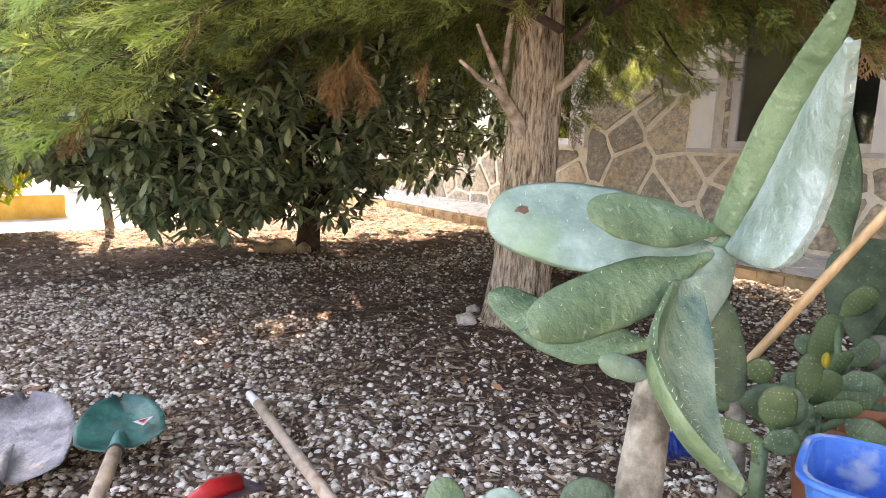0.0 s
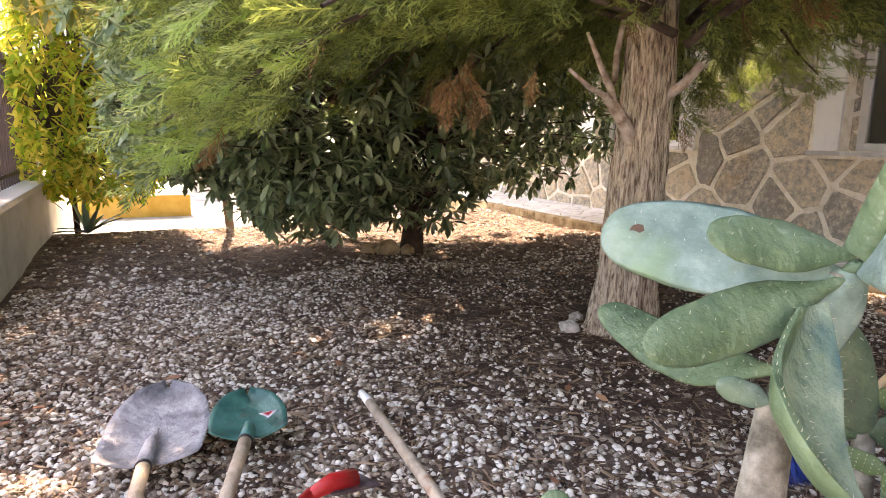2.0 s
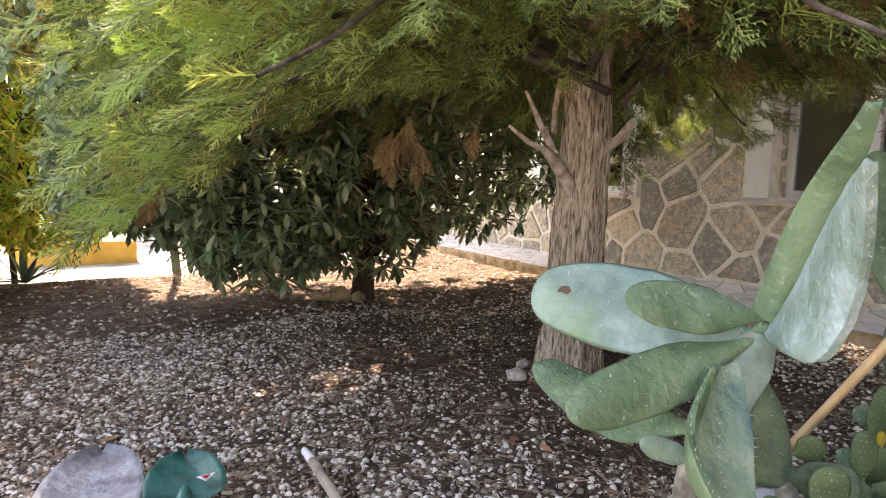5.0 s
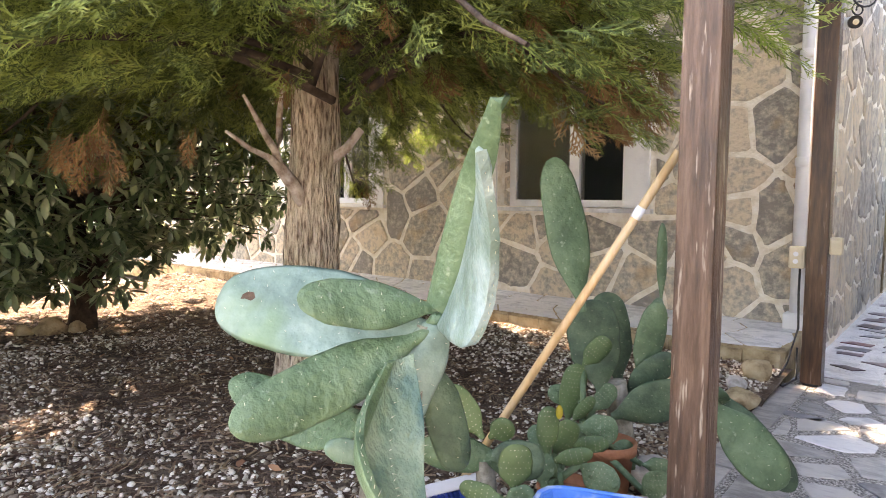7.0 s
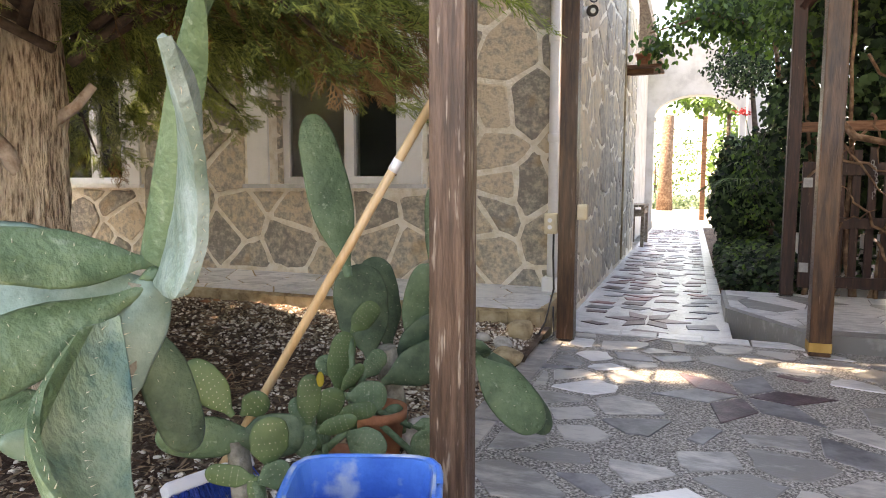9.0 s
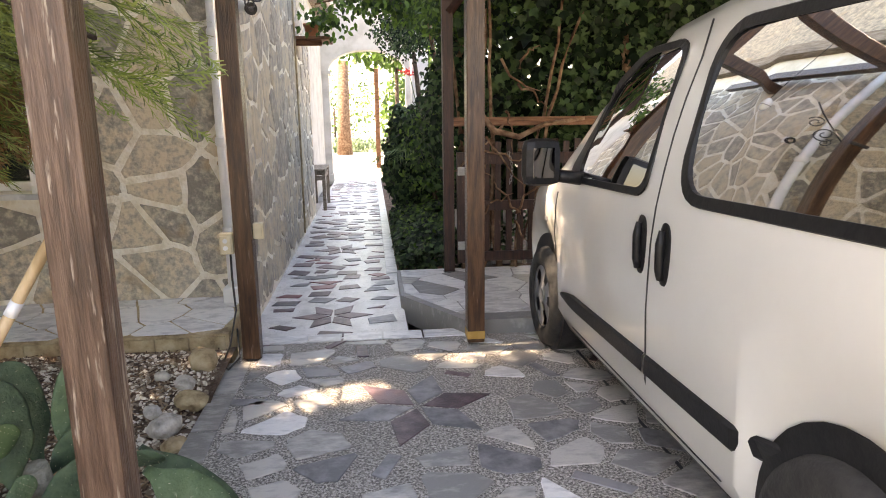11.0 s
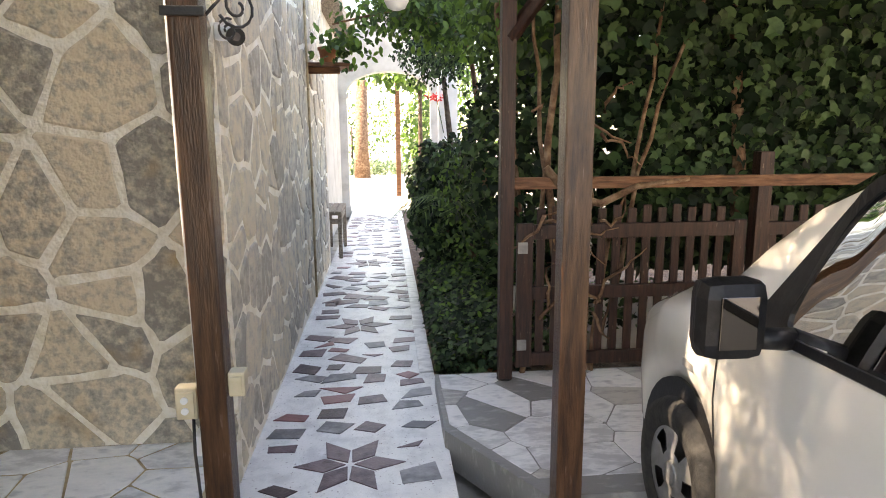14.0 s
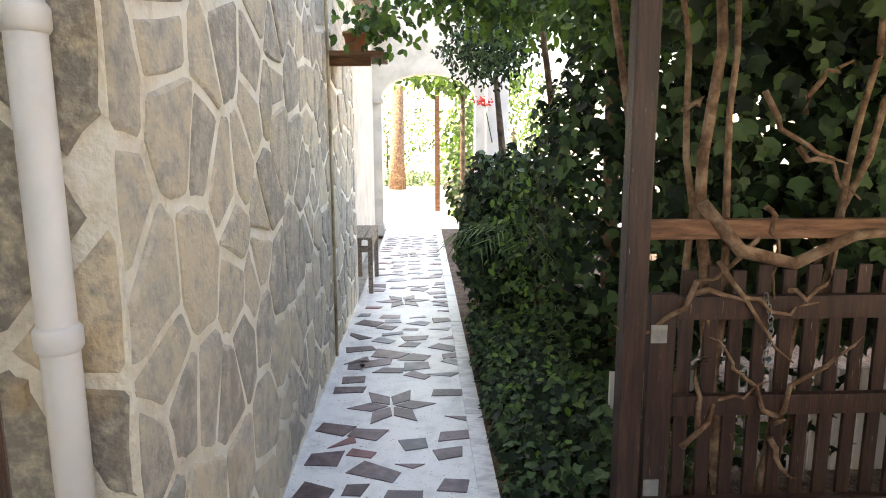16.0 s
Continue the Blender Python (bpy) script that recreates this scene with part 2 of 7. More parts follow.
M_PADS = mk("young cactus skin", [(0.05, 0.095, 0.035), (0.075, 0.13, 0.048), (0.105, 0.17, 0.065)], 8, 0.55, 0.1, 40)
M_CORK = mk("corky cactus stem", [(0.1, 0.09, 0.065), (0.22, 0.2, 0.155), (0.36, 0.34, 0.28)], 14, 0.9, 0.5, 40)
M_SPINE = mk("pale spines", [(0.6, 0.56, 0.42), (0.72, 0.68, 0.55)], 8, 0.7, 0)
M_PAINT = mk("white car paint", [(0.6, 0.59, 0.545), (0.64, 0.63, 0.58)], 2, 0.28, 0, coat=1.0)
M_BLACK = mk("black plastic", [(0.008, 0.008, 0.009), (0.016, 0.016, 0.017)], 30, 0.4, 0.05, 90, spec=0.25)
M_RUBBER = mk("tyre rubber", [(0.014, 0.014, 0.014), (0.03, 0.029, 0.027)], 20, 0.85, 0.2, 70)
M_ALLOY = mk("grey wheel trim", [(0.2, 0.2, 0.2), (0.3, 0.3, 0.3)], 10, 0.35, 0.05, 50, metal=0.5)
M_INTERIOR = mk("dark interior", [(0.02, 0.022, 0.026), (0.035, 0.037, 0.042)], 6, 0.8, 0)
M_CHROME = mk("mirror glass", [(0.07, 0.07, 0.072), (0.08, 0.08, 0.083)], 3, 0.03, 0, metal=1.0)
M_GLASS = glass("window glass", (0.8, 0.83, 0.82))
M_CARGLASS = glass("tinted car glass", (0.075, 0.086, 0.082), ior=1.42)
M_LAMP = glass("lamp lens", (0.8, 0.8, 0.8), 0.1)
M_YELLOW = mk("yellow tape", [(0.4, 0.24, 0.06), (0.5, 0.32, 0.1)], 12, 0.7, 0.1, 40)
M_STEEL = mk("galvanised steel", [(0.28, 0.28, 0.28), (0.42, 0.42, 0.41)], 20, 0.45, 0.1, 60, metal=0.7)
M_PAVE = mk("sunlit pale paving", [(0.26, 0.245, 0.215), (0.38, 0.36, 0.32), (0.46, 0.44, 0.4)], 3, 0.85, 0.3, 20)
M_LAWN = mk("grass", [(0.05, 0.1, 0.03), (0.1, 0.17, 0.05)], 14, 0.9, 0.6, 60)
M_ORANGE = mk("yellow ochre paint", [(0.5, 0.3, 0.06), (0.6, 0.38, 0.1)], 6, 0.8, 0.2, 30)


# Mesh helpers
def part(name, bm, material, parent=None, label=""):
    me = bpy.data.meshes.new(name)
    bm.to_mesh(me)
    bm.free()
    me.materials.append(material)
    ob = new(name, me)
    if parent:
        ob.parent = parent
    return tagged(ob, label)


def pydata(name, verts, faces, material, parent=None, label="", smooth=False):
    me = bpy.data.meshes.new(name)
    me.from_pydata([tuple(v) for v in verts], [], faces)
    if smooth:
        me.shade_smooth()
    me.materials.append(material)
    ob = new(name, me)
    if parent:
        ob.parent = parent
    return tagged(ob, label)


def empty(name, at, label, category, group="", kind=""):
    ob = new(name)
    ob.location = at
    ob.empty_display_size = 0.1
    return tagged(ob, label, category, group, kind)


def put(ob, parent):
    """Parents ob, built in world coordinates, to an Empty that stands elsewhere."""
    ob.parent = parent
    ob.matrix_parent_inverse = Matrix.Translation(parent.location).inverted()
    return ob


def bbox(bm, x0, x1, y0, y1, z0, z1, bevel=0.0):
    r = bmesh.ops.create_cube(bm, size=1)
    vs = r["verts"]
    for v in vs:
        v.co = ((x0 + x1) / 2 + v.co.x * (x1 - x0), (y0 + y1) / 2 + v.co.y * (y1 - y0), (z0 + z1) / 2 + v.co.z * (z1 - z0))
    if bevel:
        es = {e for v in vs for e in v.link_edges}
        bmesh.ops.bevel(bm, geom=list(es), offset=bevel, segments=2, affect="EDGES", profile=0.6)
    return vs


def block(name, x0, x1, y0, y1, z0, z1, material, parent=None, label="", bevel=0.004):
    bm = bmesh.new()
    bbox(bm, x0, x1, y0, y1, z0, z1, bevel)
    return part(name, bm, material, parent, label)


def tube_bm(bm, pts, radii, sides=8, cap=True):
    """A tapered tube through pts."""
    pts = [Vector(p) for p in pts]
    rings = []
    up = Vector((0, 0, 1))
    for i, p in enumerate(pts):
        d = (pts[min(i + 1, len(pts) - 1)] - pts[max(i - 1, 0)]).normalized()
        a = d.cross(up if abs(d.z) < 0.95 else Vector((1, 0, 0))).normalized()
        b = d.cross(a)
        r = radii[i] if isinstance(radii, (list, tuple)) else radii
        rings.append([bm.verts.new(p + (a * math.cos(2 * math.pi * k / sides) + b * math.sin(2 * math.pi * k / sides)) * r) for k in range(sides)])
    for q, w in zip(rings, rings[1:]):
        for k in range(sides):
            f = bm.faces.new((q[k], q[(k + 1) % sides], w[(k + 1) % sides], w[k]))
            f.smooth = True
    if cap:
        bm.faces.new(rings[0])
        bm.faces.new(rings[-1][::-1])
    bmesh.ops.recalc_face_normals(bm, faces=bm.faces)


def tube(name, pts, radii, material, parent=None, label="", sides=8):
    bm = bmesh.new()
    tube_bm(bm, pts, radii, sides)
    return part(name, bm, material, parent, label)


def bend(p0, p1, sag=0.0, n=6, wob=0.0, rng=random):
    """A bowed line of n + 1 points."""
    p0, p1 = Vector(p0), Vector(p1)
    out = []
    for i in range(n + 1):
        t = i / n
        p = p0.lerp(p1, t) + Vector((0, 0, sag * 4 * t * (1 - t)))
        if wob and 0 < i < n:
            p += Vector((rng.uniform(-wob, wob), rng.uniform(-wob, wob), rng.uniform(-wob, wob)))
        out.append(p)
    return out


def scatter(name, tv, tf, pos, rot, size, material, parent=None, label="", smooth=False):
    """One mesh of many copies of a small template: tv (n, 3), tf faces of one length, rot (N, 3, 3), size (N,)."""
    tv, tf, pos = np.asarray(tv, float), np.asarray(tf, int), np.asarray(pos, float)
    n, k = len(pos), len(tv)
    size = np.asarray(size, float).reshape(n, -1)
    v = np.einsum("nij,nkj->nki", rot, tv[None] * size[:, None, :]) + pos[:, None]
    f = (tf[None] + (np.arange(n) * k)[:, None, None]).reshape(-1, tf.shape[1])
    me = bpy.data.meshes.new(name)
    me.vertices.add(n * k)
    me.vertices.foreach_set("co", v.astype(np.float32).ravel())
    me.loops.add(f.size)
    me.loops.foreach_set("vertex_index", f.astype(np.int32).ravel())
    me.polygons.add(len(f))
    me.polygons.foreach_set("loop_start", (np.arange(len(f)) * f.shape[1]).astype(np.int32))
    me.update(calc_edges=True)
    me.validate()
    if smooth:
        me.shade_smooth()
    me.materials.append(material)
    ob = new(name, me)
    if parent:
        put(ob, parent)
    return tagged(ob, label)


def frames_from(d, roll):
    """Rotations (N, 3, 3) whose x axis is d, rolled about it."""
    d = d / np.linalg.norm(d, axis=1, keepdims=True)
    up = np.where(np.abs(d[:, 2:3]) < 0.95, np.array([[0, 0, 1.0]]), np.array([[1.0, 0, 0]]))
    a = np.cross(up, d)
    a /= np.linalg.norm(a, axis=1, keepdims=True)
    b = np.cross(d, a)
    c, s = np.cos(roll)[:, None], np.sin(roll)[:, None]
    return np.stack([d, a * c + b * s, b * c - a * s], axis=2)


# Irregular paving: Voronoi cells, shrunk by half a joint, corners cut
def clip(poly, nx, ny, c):
    """The part of poly with nx x + ny y <= c."""
    out = []
    for i, p in enumerate(poly):
        q = poly[(i + 1) % len(poly)]
        a, b = nx * p[0] + ny * p[1] - c, nx * q[0] + ny * q[1] - c
        if a <= 0:
            out.append(p)
        if a * b < 0:
            t = a / (a - b)
            out.append((p[0] + (q[0] - p[0]) * t, p[1] + (q[1] - p[1]) * t))
    return out


def seeds_in(u0, u1, v0, v1, size, rng, even=0.8, su=1.0, drop=0.0):
    """Jittered seeds about size apart; su stretches cells along u."""
    pts = []
    du, dv = size * su, size
    j = 0
    v = v0 - dv / 2
    while v < v1 + dv:
        u = u0 - du / 2 + (du / 2 if j % 2 else 0)
        while u < u1 + du:
            if rng.random() >= drop:
                pts.append((u + rng.uniform(-even, even) * du / 2, v + rng.uniform(-even, even) * dv / 2))
            u += du
        v += dv
        j += 1
    return pts


def cells(pts, u0, u1, v0, v1, joint, reach):
    res = []
    for i, p in enumerate(pts):
        poly = [(u0, v0), (u1, v0), (u1, v1), (u0, v1)]
        for k, q in enumerate(pts):
            dx, dy = q[0] - p[0], q[1] - p[1]
            d = math.hypot(dx, dy)
            if k == i or d > reach or d < 1e-6:
                continue
            poly = clip(poly, dx / d, dy / d, (p[0] * dx + p[1] * dy) / d + d / 2 - joint / 2)
            if len(poly) < 3:
                break
        if len(poly) >= 3:
            res.append(poly)
    return res


def area(poly):
    return 0.5 * sum(p[0] * q[1] - q[0] * p[1] for p, q in zip(poly, poly[1:] + poly[:1]))


def worn(poly, rng, cut=0.2, jit=0.006):
    """Corners cut and the outline made uneven."""
    out = []
    for p, q in zip(poly, poly[1:] + poly[:1]):
        if math.hypot(q[0] - p[0], q[1] - p[1]) < 0.012:
            continue
        for t in (cut, 0.5, 1 - cut):
            out.append((p[0] + (q[0] - p[0]) * t + rng.uniform(-jit, jit), p[1] + (q[1] - p[1]) * t + rng.uniform(-jit, jit)))
    return out


def slab_piece(name, poly, place, depth, material, parent, bev=0.006, rng=random, tilt=0.0):
    """A stone: poly in a plane, place(u, v, w) gives the world point w out of the plane."""
    n = len(poly)
    cu, cv = sum(p[0] for p in poly) / n, sum(p[1] for p in poly) / n
    a, b = rng.uniform(-tilt, tilt), rng.uniform(-tilt, tilt)
    vs, fs = [], []
    for u, v in poly:
        vs.append(place(u, v, -0.004))
    for u, v in poly:
        vs.append(place(u, v, max(0.001, depth - bev)))
    for u, v in poly:
        d = math.hypot(u - cu, v - cv) + 1e-6
        k = max(0.0, 1 - bev * 1.5 / d)
        vs.append(place(cu + (u - cu) * k, cv + (v - cv) * k, depth + a * (u - cu) + b * (v - cv)))
    for i in range(n):
        j = (i + 1) % n
        fs.append((i, j, n + j, n + i))
        fs.append((n + i, n + j, 2 * n + j, 2 * n + i))
    fs.append(tuple(range(2 * n, 3 * n)))
    return pydata(name, vs, fs, material, parent)

# ---- the large structure ----
rng = random.Random(5)
WALL_Y, WALL_X = 4.74, -0.61     # faces of the house towards the garden and towards the passage

# Ground: one sheet to the horizon, hollowed a little under the paving
gbm = bmesh.new()
bmesh.ops.create_grid(gbm, x_segments=2, y_segments=2, size=1)
for v in gbm.verts:
    v.co = (v.co.x * 400, v.co.y * 400, -0.16)
ground = tagged(part("ground", gbm, M_PAVE), "pale dusty ground reaching the horizon", "ground", kind="structure")



def rise(y):
    """The bed climbs towards the path along the house."""
    t = min(1.0, max(0.0, (y - 3.0) / 1.0))
    return 0.085 * t * t * (3 - 2 * t)


xs = np.linspace(-7.25, -0.62, 62)
ys = np.linspace(-1.0, 4.12, 44)
gv, gf = [], []
for j, y in enumerate(ys):
    for i, x in enumerate(xs):
        z = -0.03 + rise(y) + 0.03 * noise.noise((x * 0.9, y * 0.9, 3.1)) + 0.012 * noise.noise((x * 5, y * 5, 1.7))
        gv.append((x, y, z))
for j in range(len(ys) - 1):
    for i in range(len(xs) - 1):
        a = j * len(xs) + i
        gf.append((a, a + 1, a + len(xs) + 1, a + len(xs)))
garden_bed = tagged(pydata("garden_bed", gv, gf, M_SOIL, smooth=True), "dark mulched garden soil under gravel", "soil", kind="structure")


def ground_z(x, y):
    return -0.03 + rise(y) + 0.03 * noise.noise((x * 0.9, y * 0.9, 3.1)) + 0.012 * noise.noise((x * 5, y * 5, 1.7))


def paving(name, x0, x1, y0, y1, z, material, label):
    return tagged(block(name, x0, x1, y0, y1, -0.2, z, material, bevel=0), label, "paving", kind="structure")


terrace = paving("terrace_floor", -0.62, 8.0, -6.0, 4.28, -0.002, M_AGG, "exposed aggregate terrace floor with marble pieces")
passage = paving("passage_floor", WALL_X, 0.41, 4.28, 15.2, -0.004, M_WHITEAGG, "white terrazzo passage floor with purple stones")
yard = paving("yard_floor", -6, 8, 15.2, 40, -0.006, M_PAVE, "pale sunlit paving beyond the arch")

# Raised platform before the gate, with one slanting corner
sbm = bmesh.new()
outline = [(0.395, 5.72), (0.39, 4.93), (0.78, 4.27), (8.0, 4.27), (8.0, 5.72)]
lo = [sbm.verts.new((x, y, -0.1)) for x, y in outline]
hi = [sbm.verts.new((x, y, 0.092)) for x, y in outline]
sbm.faces.new(hi)
for i in range(5):
    sbm.faces.new((lo[i], lo[(i + 1) % 5], hi[(i + 1) % 5], hi[i]))
bmesh.ops.recalc_face_normals(sbm, faces=sbm.faces)
platform = tagged(part("platform_step", sbm, M_MARBLED), "low marble platform with a slanting corner", "step", kind="structure")

# Raised path along the house
pbm = bmesh.new()
prof = [(4.10, -0.1), (4.10, 0.14), (WALL_Y, 0.19), (WALL_Y, -0.1)]
a = [pbm.verts.new((-14, y, z)) for y, z in prof]
b = [pbm.verts.new((-0.66, y, z)) for y, z in prof]
for i in range(4):
    pbm.faces.new((a[i], a[(i + 1) % 4], b[(i + 1) % 4], b[i]))
pbm.faces.new(a)
pbm.faces.new(b)
bmesh.ops.recalc_face_normals(pbm, faces=pbm.faces)
house_path = tagged(part("house_path", pbm, M_KERB), "raised marble path with a yellowish stone kerb", "path", kind="structure")


def path_z(y):
    return 0.14 + 0.05 * (y - 4.10) / (WALL_Y - 4.10)


# House walls
WIN = [(-3.09, -1.94, 0.92, 2.12), (-5.95, -4.69, 0.92, 2.12)]     # openings of the two windows: x0, x1, z0, z1
wbm = bmesh.new()
T = 0.28
edges_x = sorted([-14.0, WALL_X] + [w for a in WIN for w in a[:2]])
for x0, x1 in zip(edges_x, edges_x[1:]):
    op = [w for w in WIN if abs(w[0] - x0) < 1e-6]
    if op:
        bbox(wbm, x0, x1, WALL_Y, WALL_Y + T, -0.1, op[0][2])
        bbox(wbm, x0, x1, WALL_Y, WALL_Y + T, op[0][3], 3.4)
    else:
        bbox(wbm, x0, x1, WALL_Y, WALL_Y + T, -0.1, 3.4)
wall_front = tagged(part("wall_front", wbm, M_MORTAR), "house wall of irregular fieldstones in cream mortar", "wall", kind="structure")
wall_passage = tagged(block("wall_passage", WALL_X - T, WALL_X, WALL_Y + T, 9.75, -0.1, 3.4, M_MORTARW, bevel=0), "passage wall of flat grey stones in pale mortar", "wall", kind="structure")
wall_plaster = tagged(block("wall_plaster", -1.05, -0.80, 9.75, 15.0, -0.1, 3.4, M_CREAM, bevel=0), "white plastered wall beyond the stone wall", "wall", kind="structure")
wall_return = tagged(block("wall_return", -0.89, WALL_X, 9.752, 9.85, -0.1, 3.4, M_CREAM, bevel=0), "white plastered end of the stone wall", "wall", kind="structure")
# Slab out of view, added to block the sun; grey keeps car-window reflections dark
roof = tagged(block("house_roof", -14.2, -0.5, 4.16, 15.3, 3.41, 3.6, M_GREYWOOD, bevel=0), "unseen grey roof slab added to block the sun", "roof", kind="structure")
# Unseen storey, raised until no sun reaches the ivy by the gate
added_storey = tagged(block("wall_upper", -14, WALL_X, WALL_Y, 12.0, 3.602, 6.1, M_STONE, bevel=0), "unseen plain stone storey added to block the sun", "wall", kind="structure")
room_back = tagged(block("wall_room_back", -14, -0.9, 8.0, 8.2, 0, 3.4, M_PLASTER, bevel=0), "plain room wall behind the windows", "wall", kind="structure")
room_floor = tagged(block("room_floor", -14, -0.9, 5.03, 8.0, -0.1, 0.2, M_GREYWOOD, bevel=0), "plain room floor behind the windows", "floor", kind="structure")

# Arch at the far end of the passage
abm = bmesh.new()
AY = 15.0
cx, hw, spring, crown_h = 0.19, 0.84, 2.36, 0.44
ring = [(cx - hw * math.cos(math.pi * i / 24), spring + crown_h * math.sin(math.pi * i / 24)) for i in range(25)]
for y0, y1 in ((AY, AY + 0.35),):
    for (xa, za), (xb, zb) in zip(ring, ring[1:]):
        q = [abm.verts.new(c) for c in ((xa, y0, za), (xb, y0, zb), (xb, y0, 3.9), (xa, y0, 3.9), (xa, y1, za), (xb, y1, zb), (xb, y1, 3.9), (xa, y1, 3.9))]
        for f in ((0, 1, 2, 3), (7, 6, 5, 4), (0, 4, 5, 1), (2, 6, 7, 3)):
            abm.faces.new([q[k] for k in f])
bbox(abm, -1.12, cx - hw, AY, AY + 0.35, -0.1, 3.9)
bbox(abm, cx + hw, cx + hw + 0.4, AY, AY + 0.35, -0.1, 3.9)
bbox(abm, -1.14, cx - hw + 0.04, AY - 0.04, AY + 0.39, spring - 0.07, spring)
bbox(abm, -1.14, cx - hw + 0.02, AY - 0.02, AY + 0.37, -0.1, 0.12)
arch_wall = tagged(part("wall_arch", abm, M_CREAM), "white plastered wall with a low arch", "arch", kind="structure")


# Windows
def window(name, w, sash_open, label):
    x0, x1, z0, z1 = w
    e = empty(name, ((x0 + x1) / 2, WALL_Y, z0), label, "window", kind="structure")
    y = WALL_Y
    for nm, c in (("surround", (x0 - 0.21, x0 - 0.004, y - 0.022, y + 0.1, z0, z1 + 0.15)), ("surround", (x1 + 0.004, x1 + 0.21, y - 0.022, y + 0.1, z0, z1 + 0.15)),
                  ("lintel", (x0, x1, y - 0.022, y + 0.1, z1 + 0.004, z1 + 0.15))):
        put(block(nm, *c, M_PLASTER, label="white plaster band"), e)
    put(block("window_sill", x0 - 0.24, x1 + 0.24, y - 0.055, y + 0.14, z0 - 0.035, z0 - 0.002, M_MARBLE, label="thin white marble sill"), e)
    fy0, fy1 = y + 0.19, y + 0.25
    for c in ((x0, x0 + 0.06, fy0, fy1, z0, z1), (x1 - 0.06, x1, fy0, fy1, z0, z1), (x0 + 0.06, x1 - 0.06, fy0, fy1, z0, z0 + 0.06), (x0 + 0.06, x1 - 0.06, fy0, fy1, z1 - 0.06, z1)):
        put(block("window_frame", *c, M_PVC), e)
    m = x0 + (x1 - x0) * 0.56
    put(block("mullion", m - 0.05, m + 0.04, fy0 - 0.012, fy1 + 0.002, z0 + 0.06, z1 - 0.06, M_PVC), e)
    for xa, xb in ((x0 + 0.06, m - 0.05), (m + 0.04, x1 - 0.06)):
        p = put(block("pane", xa, xb, fy0 + 0.025, fy0 + 0.031, z0 + 0.06, z1 - 0.06, M_GLASS, bevel=0), e)
        p.visible_shadow = False
    if sash_open:
        put(block("fly_screen", m + 0.04, x1 - 0.06, fy1 + 0.03, fy1 + 0.036, z0 + 0.06, z1 - 0.06, M_INTERIOR, label="dark fly screen", bevel=0), e)
    else:
        for k in range(14):
            z = z0 + 0.1 + k * 0.078
            put(block("blind_slat", m + 0.05, x1 - 0.07, fy1 + 0.05, fy1 + 0.056, z, z + 0.05, M_PVC, bevel=0), e)
    return e


window("window_1", WIN[0], True, "white-framed casement window with dark glass")
window("window_2", WIN[1], False, "white-framed window with a striped blind")

# Low garden wall with a railing
lw = tagged(block("garden_wall", -8.5, -2.0, -1.12, -0.82, -0.16, 0.47, M_CREAM, bevel=0.015), "low weathered white garden wall", "wall", kind="structure")
cope = tagged(block("wall_coping", -8.55, -1.95, -1.15, -0.79, 0.474, 0.52, M_MARBLED, bevel=0.01), "worn stone coping on the garden wall", "coping", kind="structure")
rail = empty("railing", (-5, -0.97, 0.52), "brown iron railing on the low garden wall", "railing")
put(block("rail_bar", -8.4, -2.1, -0.985, -0.955, 1.5, 1.53, M_WOODR, label=""), rail)
put(block("rail_bar", -8.4, -2.1, -0.985, -0.955, 0.6, 0.63, M_WOODR), rail)
first = put(block("baluster", -8.36, -8.345, -0.978, -0.962, 0.515, 1.6, M_WOODR, bevel=0), rail)
for k in range(1, 52):
    o = new("baluster", first.data)
    put(o, rail)
    o.location = (k * 0.12, 0, 0)

# Kerbed flower bed and pale building far to the left
far_kerb = empty("planter_box", (-9.6, 0.2, -0.16), "low yellow-painted planter in full sun", "planter")
put(block("wall", -10.4, -9.4, -0.75, 0.62, -0.16, 0.13, M_ORANGE), far_kerb)
put(block("coping", -10.44, -9.36, -0.79, 0.66, 0.132, 0.2, M_PLASTER, label="pale coping"), far_kerb)
far_house = empty("far_house", (-24, 2, -0.16), "pale sunlit house beyond the garden", "house")
put(block("wall", -30, -24, -12, 16, -0.16, 5.0, M_PLASTER), far_house)
put(block("roof", -30.4, -23.6, -12.4, 16.4, 5.002, 5.3, M_TERRA), far_house)
for k in range(4):
    w = put(block("window", -24.02, -23.97, -8 + k * 6, -6.4 + k * 6, 1.2, 2.8, M_INTERIOR), far_house)

# ---- stones, paving pieces ----


def stone_wall(parent, u0, u1, v0, v1, size, place, material, joint, su, avoid, depth, seed, jit, limit=300):
    r = random.Random(seed)
    pts = seeds_in(u0, u1, v0, v1, size, r, 1.0, su, 0.13)
    count = 0
    for poly in cells(pts, u0, u1, v0, v1, joint, size * su * 3.2 if su > 1 else size * 3.2):
        cu, cv = sum(p[0] for p in poly) / len(poly), sum(p[1] for p in poly) / len(poly)
        for (x0, x1, z0, z1) in avoid:
            if x0 - 0.6 < cu < x1 + 0.6 and z0 - 0.5 < cv < z1 + 0.5:
                gaps = [(x0 - cu, 1, 0, x0), (cu - x1, -1, 0, -x1), (z0 - cv, 0, 1, z0), (cv - z1, 0, -1, -z1)]
                g, nx, ny, c = max(gaps)
                poly = clip(poly, nx, ny, c) if g > -0.2 else []
        if len(poly) < 3 or abs(area(poly)) < 0.006:
            continue
        poly = worn(poly, r, 0.07, jit)
        if len(poly) < 6:
            continue
        slab_piece("stone", poly, place, depth + r.uniform(-0.004, 0.006), material, parent, 0.008, r, 0.02)
        count += 1
        if count >= limit:
            break


